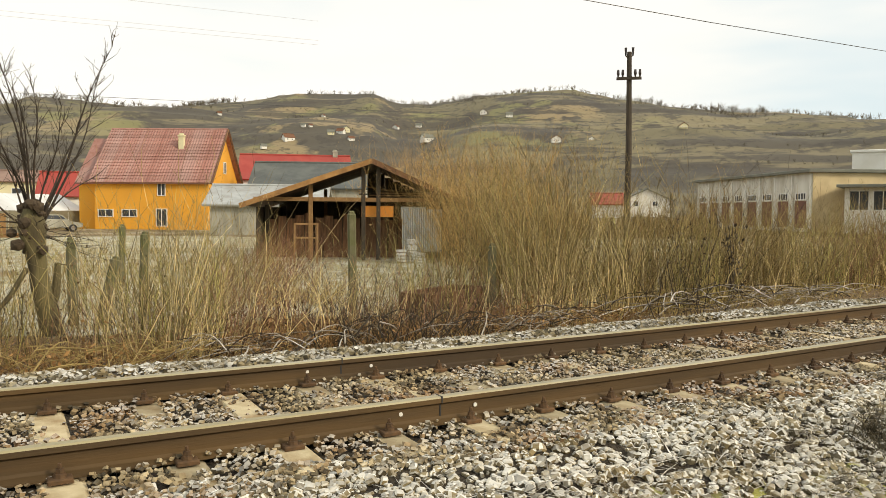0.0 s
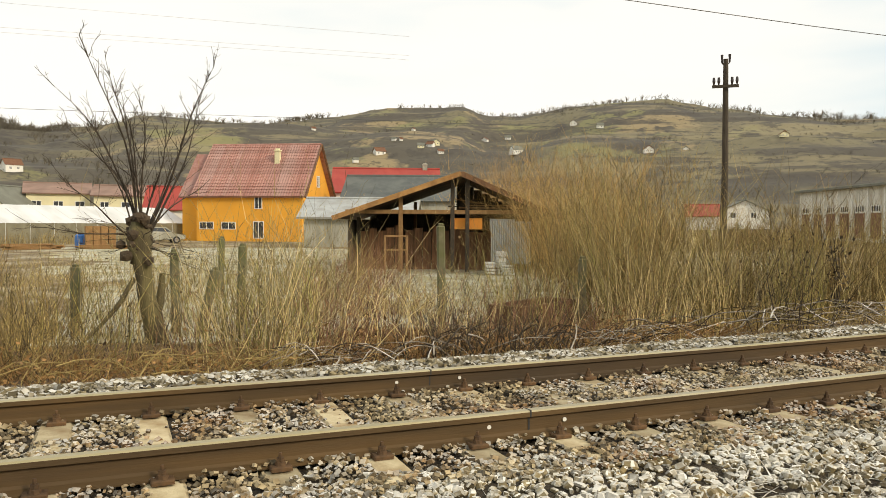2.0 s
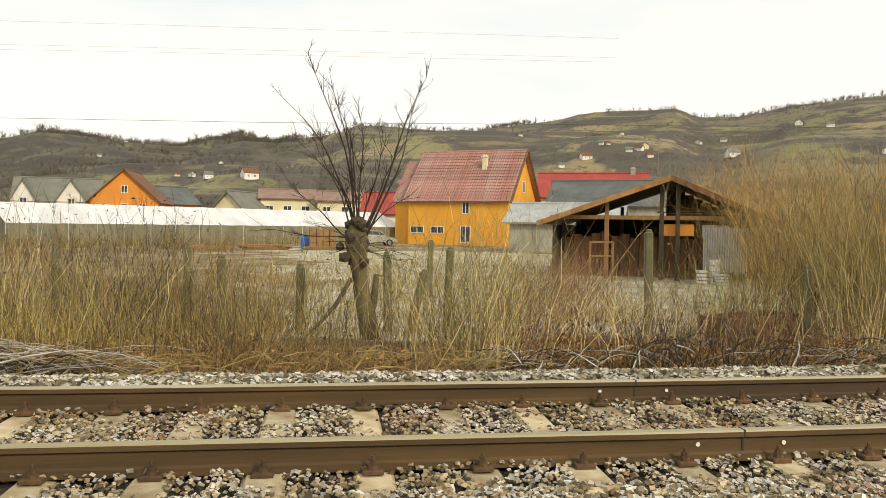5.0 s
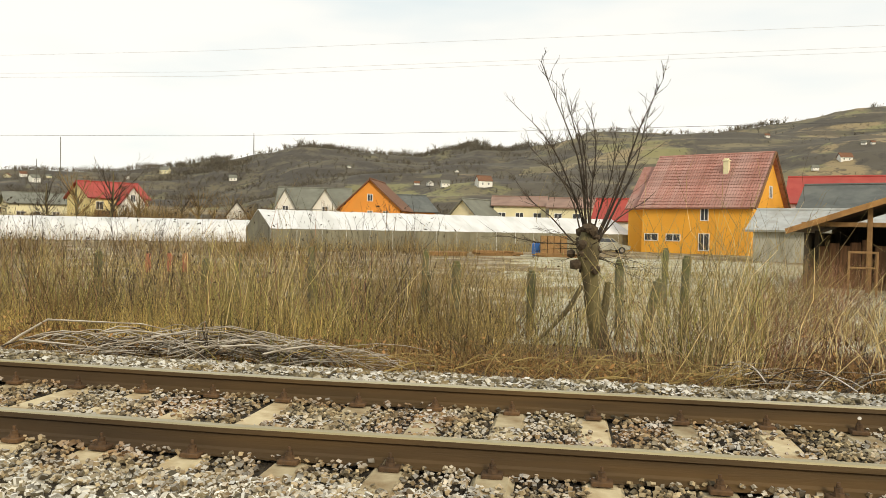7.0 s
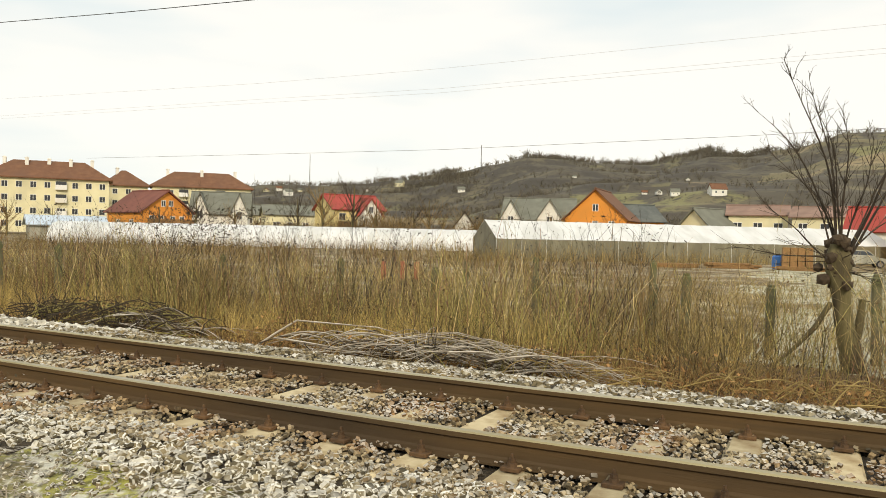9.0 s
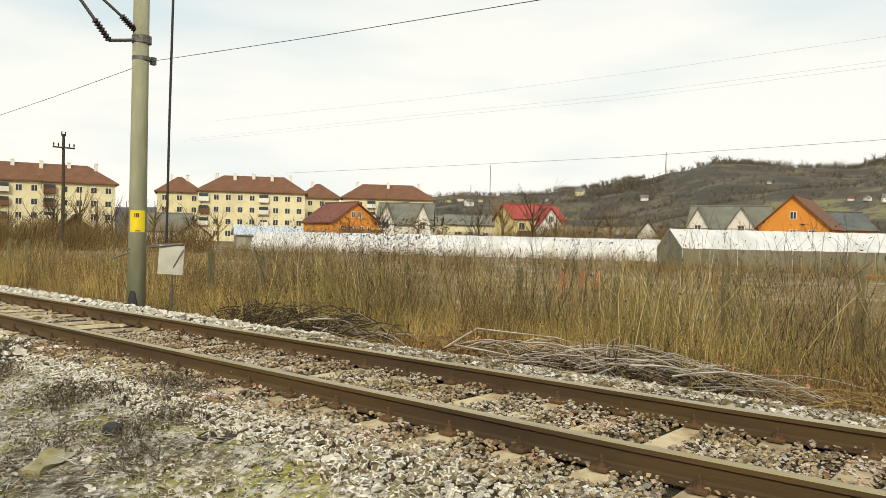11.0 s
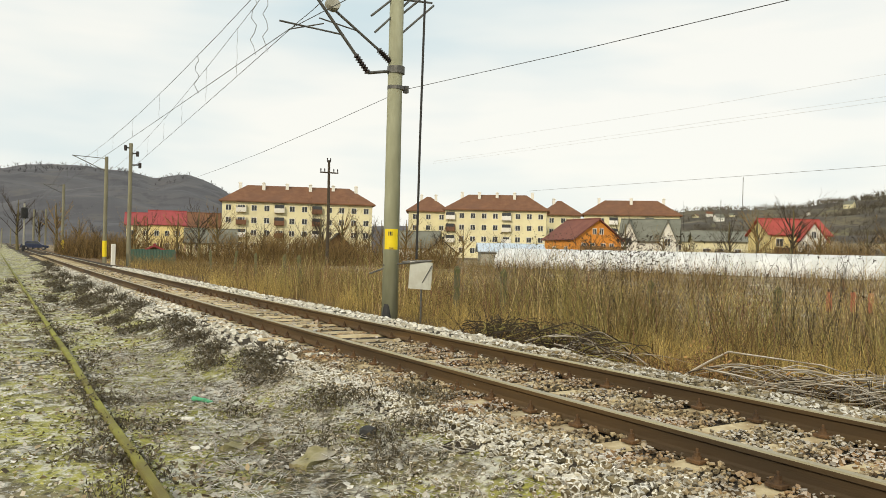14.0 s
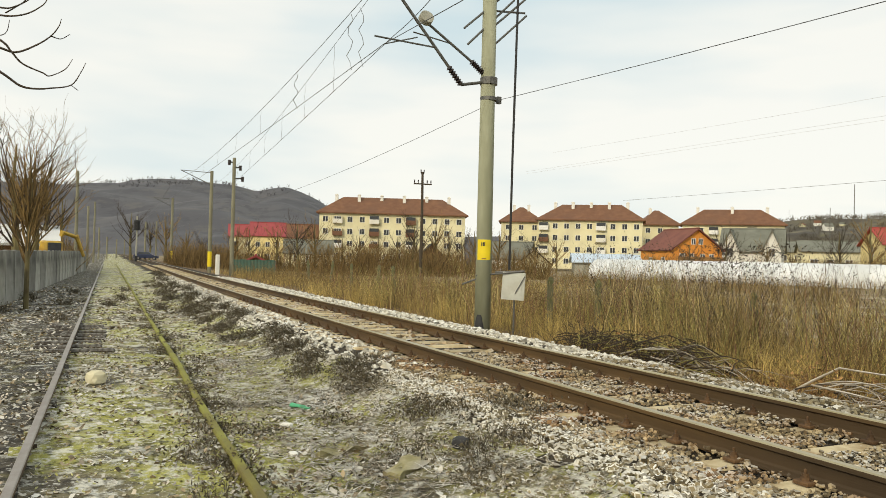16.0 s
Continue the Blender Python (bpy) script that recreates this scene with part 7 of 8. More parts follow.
def pollard(x, y):
    z = land1(x, y)
    tr = thing("willow_tree", pose(x, y, z - 0.05), "leafless pollarded willow with a knobbly head", "tree")
    g = np.random.default_rng(5)
    trunk = Shape().tube([(0.06, 0, -0.1), (0.03, 0, 0.1), (-0.03, 0, 0.4), (-0.12, 0, 0.8), (-0.16, 0, 1.15), (-0.19, 0, 1.4), (-0.22, 0, 1.7), (-0.21, 0, 1.98)], [0.22, 0.175, 0.15, 0.135, 0.13, 0.15, 0.2, 0.13], sides=16)
    part("trunk", smooth(trunk.mesh("trunk", M_BARK)), None, tr)
    part("side_stem", Shape().tube([(-0.02, 0.05, 0.35), (0.07, 0.08, 0.62), (0.11, 0.1, 0.9), (0.13, 0.1, 1.16)], [0.07, 0.07, 0.06, 0.045], sides=9), M_BARK, tr, "short broken side stem")
    kn = Shape()
    for _ in range(34):
        c = Vector((-0.23 + g.normal(0, 0.11), g.normal(0, 0.12), 1.68 + g.normal(0, 0.19)))
        s_ = g.uniform(0.045, 0.11)
        kn.add([c + Vector(v) * s_ * g.uniform(0.8, 1.2) for v in ICO_V], [tuple(q) for q in ICO_F])
    part("head", kn, mat("pollard_bark", (0.05, 0.034, 0.02), (0.10, 0.07, 0.04), 12, 0.95, 0.8), tr, "knobbly pollard head")
    cr = Shape()
    # each main branch: its lean, its curl and its height
    for lean, curl, h, r_ in ((-0.12, -0.66, 3.0, 0.026), (-0.2, -1.0, 2.35, 0.024), (-0.12, -0.3, 2.85, 0.024), (0.1, -0.42, 2.15, 0.022), (1.1, -0.12, 2.75, 0.028), (1.3, -0.35, 2.45, 0.022), (0.15, -0.15, 2.2, 0.024), (0.38, 0.05, 1.75, 0.02), (-1.2, 0.25, 0.95, 0.016), (0.75, 0.4, 1.0, 0.016), (-1.3, -0.2, 0.15, 0.014), (-0.05, -0.9, 1.65, 0.018), (0.75, 0.1, 1.9, 0.02), (-0.5, -0.15, 1.7, 0.018)):
        y1, ph = g.normal(0, 0.45), g.uniform(0, 6)
        pts = []
        for k in range(11):
            t = k / 10
            pts.append(Vector((-0.22 + 0.1 * lean + lean * t + curl * t * t + 0.06 * t * math.sin(7 * t + ph), y1 * t, 1.75 + h * t + 0.02 * math.sin(9 * t + ph))))
        cr.tube(pts, r_, 0.0035, sides=6, caps=False)
        for k in range(19 if h > 1.2 else 8):
            i = int(g.integers(3, 11))
            dd = (pts[i] - pts[i - 1]).normalized() + Vector((g.normal(0, 0.45), g.normal(0, 0.45), g.normal(0.1, 0.25)))
            limb(cr, pts[i], dd, g.uniform(0.2, 0.7) * (1.2 - 0.06 * i), r_ * 0.26, 1, g, 0.25, 4, 0.35, 1)
    for _ in range(16):
        a_ = g.uniform(0, 6.28)
        limb(cr, (-0.2, 0, 1.7 + g.normal(0, 0.14)), (math.cos(a_), math.sin(a_) * 0.6, g.uniform(-0.5, 0.6)), g.uniform(0.5, 1.3), 0.008, 1, g, -0.05, seg=6, wild=0.4, many=2)
    part("crown", cr, M_STEM_DARK, tr, "thin dark leafless branches")
    dead = Shape().tube([(-0.3, -0.05, 1.1), (-0.52, -0.1, 0.7), (-0.8, -0.1, 0.36), (-1.15, -0.15, 0.02)], [0.04, 0.04, 0.03, 0.018], sides=7)
    part("broken_limb", dead, M_BARK, tr)


pollard(*at(-2.3, 13.3))


def bare_tree_mesh(name, seed, h, trunk_r, n=9, depth=2, material=M_STEM_DARK, spread=0.6, many=3):
    g = np.random.default_rng(seed)
    cr = Shape()
    for k in range(n):
        a = k * 2.4 + g.normal(0, 0.3)
        zz = h * g.uniform(0.22, 0.55)
        limb(cr, (0, 0, zz), (math.cos(a) * spread, math.sin(a) * spread, 1.0), h * g.uniform(0.32, 0.5), trunk_r * 0.26, depth, g, 0.3, many=many)
    tk = Shape().tube([(0, 0, 0), (0.02 * h, 0, h * 0.3), (-0.01 * h, 0.01 * h, h * 0.6), (0, 0, h * 0.85)], [trunk_r, trunk_r * 0.8, trunk_r * 0.5, trunk_r * 0.15], sides=9)
    return tk.mesh("trunk", M_BARK), cr.mesh("crown", material)


def bare_tree(x, y, meshes, label, s=1.0, rz=0.0):
    t_ = thing("bare_tree", pose(x, y, land1(x, y) - 0.05, 0, 0, rz), label, "tree", group="leafless trees")
    t_.scale = (s, s, s)
    part("trunk", meshes[0], None, t_)
    part("crown", meshes[1], None, t_)
    return t_


bare_tree(-24.8, -0.35, bare_tree_mesh("tree", 31, 5.4, 0.075, 52, 2, M_STEM_HEDGE, 0.5), "leafless tree beside a concrete wall")
variants = [bare_tree_mesh("tree", 40 + k, 5.0, 0.13, 18, 2, M_STEM_DARK if k % 2 else M_STEM_HEDGE, 0.85, 2) for k in range(4)]
near_trees = [
    (26.5, 130, 1.4),
    (27.6, 125, 1.2),
    (25.4, 128, 1.0),
    (28.6, 135, 0.9),
    (22.6, 135, 1.0),
    (20.9, 140, 1.2),
    (10.2, 130, 1.0),
    (6.2, 125, 0.9),
    (24.2, 150, 1.4),
    (62.4, 140, 1.3),
    (60.6, 130, 1.3),
    (61.5, 120, 1.1),
    (64.8, 135, 1.0),
    (66.2, 140, 1.1),
    (67.6, 142, 1.1),
    (69.0, 138, 1.1),
    (70.2, 135, 1.0),
    (57.4, 140, 1.1),
    (54.6, 150, 1.2),
    (52.0, 150, 1.0),
    (71.2, 130, 0.8),
    (76.8, 120, 1.1),
]
mid_trees = [
    (82.4, 150, 1.6),
    (83.4, 170, 1.4),
    (81.0, 160, 1.2),
    (80.0, 150, 1.0),
    (88.9, 90, 1.4),
    (89.8, 60, 1.2),
    (90.5, 50, 1.3),
    (91.6, 44, 1.3),
    (38.8, 150, 1.0),
    (33.0, 145, 0.9),
    (47.6, 150, 1.1),
    (73.9, 110, 0.7),
    (65.5, 118, 0.8),
    (68.4, 120, 0.7),
    (-39.5, 120, 1.0),
    (-45.2, 130, 1.0),
    (-46.6, 125, 0.9),
    (-35.5, 110, 1.0),
    (63.4, 100, 1.3),
    (65.0, 96, 1.2),
    (58.8, 112, 1.2),
    (56.2, 108, 1.0),
]
garden_trees = [
    (72.2, 104, 1.3),
    (73.4, 98, 1.2),
    (74.8, 102, 1.1),
    (43.0, 112, 1.2),
    (40.4, 108, 1.0),
    (36.0, 112, 1.3),
    (34.2, 106, 1.5),
    (32.0, 108, 1.6),
    (30.4, 112, 1.3),
    (45.4, 110, 0.9),
    (17.2, 108, 1.0),
    (13.4, 104, 0.9),
    (77.6, 96, 1.0),
    (84.6, 140, 1.5),
]
spots = near_trees + mid_trees + garden_trees
for k, (a_, r_, s_) in enumerate(spots):
    bare_tree(*at(a_, r_), variants[k % 4], "bare dark tree among village houses", s_ * 1.25, k * 67)

g = np.random.default_rng(53)
pieces = []
for a0, a1, r0, r1, n_, h0, h1 in ((55, 81, 84, 118, 2600, 1.2, 4.2), (20, 34, 98, 140, 1500, 2.0, 5.5), (33, 52, 100, 150, 1300, 1.5, 4.0), (2, 14, 118, 140, 500, 1.5, 3.5), (-48, -34, 60, 120, 900, 1.0, 2.5), (78, 82.3, 95, 180, 500, 1.5, 4.0), (87.6, 90, 60, 110, 260, 1.5, 3.5)):
    a_, r_ = g.uniform(a0, a1, n_), g.uniform(r0, r1, n_)
    x, y = -r_ * np.sin(np.radians(a_)), r_ * np.cos(np.radians(a_))
    k = fbm(x, y, 7) + g.normal(0, 0.15, n_) > 0.15
    x, y = np.repeat(x[k], 9), np.repeat(y[k], 9)
    n_ = len(x)
    h = g.uniform(h0, h1, n_)
    v, f, _ = stems(np.stack([x + g.normal(0, 0.3, n_), y + g.normal(0, 0.3, n_), land(x, y) - 0.05], -1), h, g.normal(size=(n_, 2)) * 0.25 * h[:, None], g.normal(size=(n_, 2)) * 0.15 * h[:, None], g.uniform(0.015, 0.04, n_), seg=1, rng=g)
    pieces.append((v, f))
V, F = gather(*pieces)
tagged(new("village_scrub", raw_mesh("village_scrub", V, F, M_STEM_HEDGE)), "brown leafless scrub among village gardens", "scrub", kind="stuff")

# drooping boughs of a tree that stands beyond the wall
ov = thing("bare_tree", pose(-11.6, -1.9, -0.5), "leafless tree with long drooping boughs", "tree", group="leafless trees")
part("trunk", Shape().tube([(0, 0, 0), (0.05, 0, 2), (0.0, 0.1, 4.2), (0.1, 0.1, 6)], [0.2, 0.17, 0.12, 0.06], sides=10), M_BARK, ov)
bough = Shape()


def curve(pts, n=5):
    """Points on a smooth line through pts."""
    P = [Vector(p_) for p_ in pts]
    P = [2 * P[0] - P[1]] + P + [2 * P[-1] - P[-2]]
    out = []
    for a, b, c, d in zip(P, P[1:], P[2:], P[3:]):
        for k in range(n):
            t = k / n
            out.append(0.5 * (2 * b + (c - a) * t + (2 * a - 5 * b + 4 * c - d) * t * t + (3 * b - a - 3 * c + d) * t**3))
    return out + [P[-2]]


upper_boughs = [
    ([(0.1, 4.6), (0.8, 4.45), (1.35, 4.29), (1.54, 4.26), (1.77, 4.39), (1.93, 4.53), (2.02, 4.67), (2.05, 4.78)], 0.022),
    ([(1.93, 4.53), (2.05, 4.51), (2.16, 4.59)], 0.008),
    ([(0.1, 4.8), (0.8, 4.7), (1.35, 4.39), (1.47, 4.27), (1.61, 4.12), (1.85, 4.03), (1.93, 4.0), (2.11, 4.11), (2.2, 4.26)], 0.02),
    ([(0.05, 4.4), (0.8, 4.3), (1.36, 3.98), (1.59, 3.83), (1.77, 3.81), (1.95, 3.84), (2.19, 3.91), (2.3, 4.09), (2.36, 4.23)], 0.022),
    ([(0.1, 4.9), (0.8, 4.75), (1.34, 4.71), (1.6, 4.76), (1.78, 4.88), (1.87, 5.0), (1.9, 5.2)], 0.018),
]
lower_boughs = [
    ([(0.1, 5.1), (0.9, 4.85), (1.34, 4.81), (1.5, 4.85), (1.69, 5.0), (1.75, 5.2)], 0.018),
    ([(1.2, 4.42), (1.4, 4.48), (1.45, 4.67)], 0.008),
    ([(2.19, 3.91), (2.26, 3.86), (2.28, 3.85)], 0.006),
    ([(1.4, 4.75), (1.62, 4.95), (1.7, 5.15)], 0.01),
    ([(1.3, 4.9), (1.5, 5.05), (1.6, 5.25)], 0.012),
]
for yz, r_ in upper_boughs + lower_boughs:
    bough.tube(curve([(0.0, y_, z_) for y_, z_ in yz]), r_, 0.004, sides=5)
part("bough", bough, M_STEM_DARK, ov)

# woods on the hills
g = np.random.default_rng(77)
pts = []
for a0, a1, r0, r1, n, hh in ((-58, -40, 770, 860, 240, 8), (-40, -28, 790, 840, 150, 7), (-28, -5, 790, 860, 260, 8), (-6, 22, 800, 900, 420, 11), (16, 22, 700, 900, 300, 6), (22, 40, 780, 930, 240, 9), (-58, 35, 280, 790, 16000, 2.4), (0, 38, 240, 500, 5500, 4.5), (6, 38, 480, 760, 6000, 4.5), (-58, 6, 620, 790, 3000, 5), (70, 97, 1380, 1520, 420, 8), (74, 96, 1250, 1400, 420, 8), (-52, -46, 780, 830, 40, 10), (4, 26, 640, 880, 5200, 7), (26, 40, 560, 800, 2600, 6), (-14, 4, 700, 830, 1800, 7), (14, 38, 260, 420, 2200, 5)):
    a_, r_ = g.uniform(a0, a1, n), g.uniform(r0, r1, n)
    x, y = -r_ * np.sin(np.radians(a_)), r_ * np.cos(np.radians(a_))
    k = fbm(x, y, 60) + 0.6 * fbm(x, y, 23) + g.normal(0, 0.3, n) > (0.0 if n < 600 else 0.3)
    if n > 10000:
        q = (land(x, y) - FIELD) / 9.0
        k = (np.abs(q - np.floor(q) - 0.5) < 0.16) & (fbm(x, y, 40) + g.normal(0, 0.3, n) > -0.1)
    pts.append(np.stack([x[k], y[k], land(x[k], y[k]) - 0.5, hh * g.uniform(0.5, 1.1, k.sum())], -1))
pts = np.concatenate(pts)
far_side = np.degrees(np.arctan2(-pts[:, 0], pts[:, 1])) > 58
for pts, stuff_mat, lab in ((pts[~far_side], M_FARTWIG, "bare winter woods scattered over the hills"), (pts[far_side], M_FARHAZE, "bluish bare woods on a distant hill")):
    n = len(pts)
    m = 7
    base = np.repeat(pts[:, :3], m, 0)
    hh = np.repeat(pts[:, 3], m)
    lift = np.where(np.arange(n * m) % m == 0, 0.0, g.uniform(0.15, 0.5, n * m))
    base[:, :2] += g.normal(size=(n * m, 2)) * 0.04 * hh[:, None]
    base[:, 2] += lift * hh
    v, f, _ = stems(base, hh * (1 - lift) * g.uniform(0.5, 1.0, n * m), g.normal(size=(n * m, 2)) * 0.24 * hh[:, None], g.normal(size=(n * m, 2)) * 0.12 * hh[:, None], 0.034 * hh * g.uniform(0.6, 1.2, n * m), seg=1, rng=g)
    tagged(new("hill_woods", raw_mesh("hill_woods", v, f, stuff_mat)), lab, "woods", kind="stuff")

# ---- small things in the yard ----
def weeds(x, y, h, n, seed, material=M_WEED):
    """A low sprawling clump of dead stems with shrivelled leaves."""
    n = int(n * 1.2)
    h = h * 0.8
    g = np.random.default_rng(seed)
    z = land1(x, y)
    base = np.concatenate([g.normal(size=(n, 2)) * (0.17 + 0.25 * h, 0.11), np.zeros((n, 1))], 1)
    base[:, 2] = land(base[:, 0] + x, base[:, 1] + y) - z - 0.02
    hh = h * g.uniform(0.25, 1.0, n) * np.exp(-0.5 * (base[:, 0] / 0.4) ** 2)
    v, f, mid = stems(base, hh, g.normal(size=(n, 2)) * 0.3 * h, g.normal(size=(n, 2)) * 0.15 * h, 0.0045 * g.uniform(0.6, 1.5, n), seg=2, rng=g)
    v2, f2, _ = stems(mid[:, 1], hh * g.uniform(0.2, 0.5, n), g.normal(size=(n, 2)) * 0.25 * h, g.normal(size=(n, 2)) * 0.1 * h, 0.004 * g.uniform(0.6, 1.5, n), seg=1, rng=g)
    c = np.repeat(mid.reshape(-1, 3), 2, 0)
    c = c + g.normal(0, 0.03, c.shape)
    m_ = len(c)
    a_, b_ = g.normal(size=(m_, 3)), g.normal(size=(m_, 3))
    a_ *= (0.026 * g.uniform(0.4, 1.3, m_) / np.linalg.norm(a_, axis=1))[:, None]
    b_ *= (0.011 * g.uniform(0.4, 1.3, m_) / np.linalg.norm(b_, axis=1))[:, None]
    leaf = (np.stack([c - a_, c - b_, c + a_, c + b_], 1).reshape(-1, 3), np.arange(m_ * 4).reshape(m_, 4))
    V, F = gather((v, f), (v2, f2), leaf)
    ob = new("weed_clump", raw_mesh("weed_clump", V, F, material))
    ob.location = (x, y, z)
    tagged(ob, "dark clump of dead weeds on frosty ground", "weeds", group="dead weeds", kind="stuff")


ballast_weeds = [
    (-8.9, 3.4, 0.24, 120),
    (-9.5, 3.6, 0.24, 110),
    (-11.0, 3.5, 0.28, 150),
    (-12.2, 3.5, 0.3, 120),
    (-13.6, 3.8, 0.36, 160),
    (-14.6, 3.9, 0.3, 120),
    (-18.2, 4.0, 0.36, 150),
    (-20.5, 4.2, 0.4, 150),
    (-22.6, 3.6, 0.45, 120),
    (-24.5, 3.2, 0.45, 110),
    (-27, 4.5, 0.4, 150),
    (-33, 4.8, 0.45, 140),
    (-41, 5.5, 0.5, 140),
    (-6.7, 3.5, 0.22, 70),
    (-5.4, 3.5, 0.22, 60),
    (-7.85, 1.45, 0.16, 50),
    (-9.4, 1.65, 0.18, 60),
    (-7.0, 1.35, 0.14, 40),
]
yard_weeds = [
    (-11.5, 1.9, 0.2, 60),
    (-16, 2.1, 0.25, 70),
    (5.2, 3.05, 0.34, 160),
    (-5.5, 3.1, 0.22, 60),
    (2.6, 2.55, 0.3, 40),
    (-5.0, 2.9, 0.2, 40),
    (-30, 2.6, 0.4, 90),
    (-36, 3.2, 0.4, 90),
    (-7.6, 2.7, 0.15, 40),
    (-6.0, 2.8, 0.2, 40),
    (-17.0, 3.4, 0.35, 120),
    (-19.2, 3.5, 0.35, 120),
    (-21.4, 3.9, 0.4, 150),
    (-23.4, 4.4, 0.45, 150),
    (-25.6, 4.2, 0.45, 150),
    (-28.6, 4.0, 0.5, 160),
    (-30.6, 4.9, 0.5, 150),
    (-32, 4.2, 0.5, 140),
]
far_weeds = [
    (-35.4, 5.0, 0.55, 150),
    (-38, 4.8, 0.55, 150),
    (-44, 5.6, 0.6, 150),
    (-48, 6.2, 0.6, 150),
    (-53, 6.6, 0.6, 150),
    (-15.2, 3.3, 0.3, 110),
    (-10.2, 3.2, 0.28, 110),
    (-26.5, 1.9, 0.35, 90),
    (-21, 0.4, 0.3, 70),
    (-27, 0.7, 0.35, 80),
    (-34, 1.2, 0.35, 90),
    (-18.6, -0.9, 0.3, 70),
    (-24, -1.0, 0.4, 90),
    (-30, -0.3, 0.45, 100),
]
for k, (x, y, h, n) in enumerate(ballast_weeds + yard_weeds + far_weeds):
    weeds(x, y, h, n, 500 + k)
g = np.random.default_rng(640)
for k in range(22):
    x = -6.0 - 40 * g.random() ** 1.5
    weeds(x, 3.3 + float(bow(x)) * 0.75 + g.normal(0, 0.22), g.uniform(0.14, 0.32), int(g.integers(50, 120)), 650 + k)
for k in range(26):
    x = -5.5 - 22 * g.random() ** 1.3
    weeds(x, siding_y(x, 1) + g.normal(0.0, 0.22), g.uniform(0.08, 0.2), int(g.integers(20, 60)), 700 + k)


def scatter_flat(name, n, x0, x1, y0, y1, size, material, label, seed, long=1.0, lift=0.02):
    """Small flat flakes lying about: leaves, chips, straw."""
    g = np.random.default_rng(seed)
    x, y = g.uniform(x0, x1, n), g.uniform(y0, y1, n)
    y = y + 0.0697 * np.maximum(-x - 5, 0)
    k = g.normal(0, 0.4, n) + fbm(x, y, 0.8) > -0.2
    x, y = x[k], y[k]
    n = len(x)
    a, s = g.uniform(0, 6.28, n), size * g.uniform(0.5, 1.5, n)
    z = land(x, y) + lift * g.uniform(0.3, 1.6, n)
    tilt = g.normal(0, 0.8, (n, 2))
    q = np.array([(-1, -0.35), (0.1, -0.75), (1, 0.1), (-0.1, 0.7)])
    px = q[None, :, 0] * s[:, None] * long
    py = q[None, :, 1] * s[:, None] / long
    vx = x[:, None] + px * np.cos(a)[:, None] - py * np.sin(a)[:, None]
    vy = y[:, None] + px * np.sin(a)[:, None] + py * np.cos(a)[:, None]
    vz = z[:, None] + px * tilt[:, :1] * 0.5 + py * tilt[:, 1:] * 0.5
    V = np.stack([vx, vy, vz], -1).reshape(-1, 3)
    F = np.arange(n * 4).reshape(n, 4)
    return tagged(new(name, raw_mesh(name, V, F, material)), label, "litter", kind="stuff")


M_FLEAF = mat("frosted_leaf", (0.14, 0.10, 0.055), (0.30, 0.235, 0.14), 6, 0.9, 0.0, frost=0.85, island=0.75)
M_MOSS = mat("yellow_green_moss", (0.28, 0.27, 0.06), (0.40, 0.37, 0.11), 9, 0.95, 0.4, frost=0.35, island=0.35)
scatter_flat("leaf_litter", 15000, -17, -3.5, -3.5, 2.7, 0.022, M_FLEAF, "dead leaves rimmed with frost", 61)
scatter_flat("moss_tufts", 9000, -17, -3.5, -0.1, 2.4, 0.013, M_MOSS, "tufts of yellow-green moss", 62, lift=0.006)
scatter_flat("leaf_litter", 6000, -40, -17, -4, 2.7, 0.04, M_FLEAF, "dead leaves rimmed with frost", 63)
scatter_flat("leaf_litter", 2600, -6, 9, 1.6, 3.0, 0.03, M_FLEAF, "dead leaves rimmed with frost", 64)

g = np.random.default_rng(66)
n = 9000
x, y = g.uniform(-13, 8, n), g.uniform(1.7, 3.4, n)
y = y + 0.05 * np.maximum(-x - 5, 0)
ang_ = g.uniform(0, 6.28, n)
L_ = g.uniform(0.06, 0.42, n)
d_ = np.stack([np.cos(ang_) * L_, np.sin(ang_) * L_], -1)
v, f, _ = stems(np.stack([x, y, land(x, y) + 0.012], -1), g.uniform(0, 0.05, n), d_, g.normal(0, 0.03, (n, 2)), 0.006 * g.uniform(0.6, 1.4, n), seg=2, rng=g)
tagged(new("straw_litter", raw_mesh("straw_litter", v, f, M_STEM_FROST)), "frosted straw and broken twigs", "litter", kind="stuff")

g = np.random.default_rng(67)
n = 5200
x = -4 - 26 * g.random(n) ** 1.6
y = g.uniform(-3.4, 2.6, n) + 0.0697 * np.maximum(-x - 5, 0)
k = fbm(x, y, 0.7) + g.normal(0, 0.35, n) > 0.05
x, y = x[k], y[k]
sz = g.uniform(0.008, 0.024, len(x)) * np.interp(-x, [4, 30], [0.9, 1.8])
stones("yard_gravel", np.stack([x, y, land(x, y) + 0.3 * sz], -1), sz, M_STONE, "scattered frosted gravel on a yard")



def rock(x, y, s, seed, label, material, turn=0.0, name="stone_block", sink=0.3):
    g = np.random.default_rng(seed)
    bm = bmesh.new()
    bmesh.ops.create_icosphere(bm, subdivisions=2, radius=1)
    for v_ in bm.verts:
        c = v_.co
        k = max(abs(c.x), abs(c.y), abs(c.z))
        c = c * (0.45 + 0.55 / k) * 0.8
        c *= 1 + 0.12 * noise.noise(c * 1.7 + Vector((seed, 0, 0)))
        v_.co = (c.x * s[0], c.y * s[1], c.z * s[2])
    me = bpy.data.meshes.new(name)
    bm.to_mesh(me)
    bm.free()
    me.materials.append(material)
    ob = new(name, me)
    ob.matrix_world = pose(x, y, land1(x, y) + s[2] * (1 - sink), 0, 0, turn)
    return tagged(ob, label, "stone")


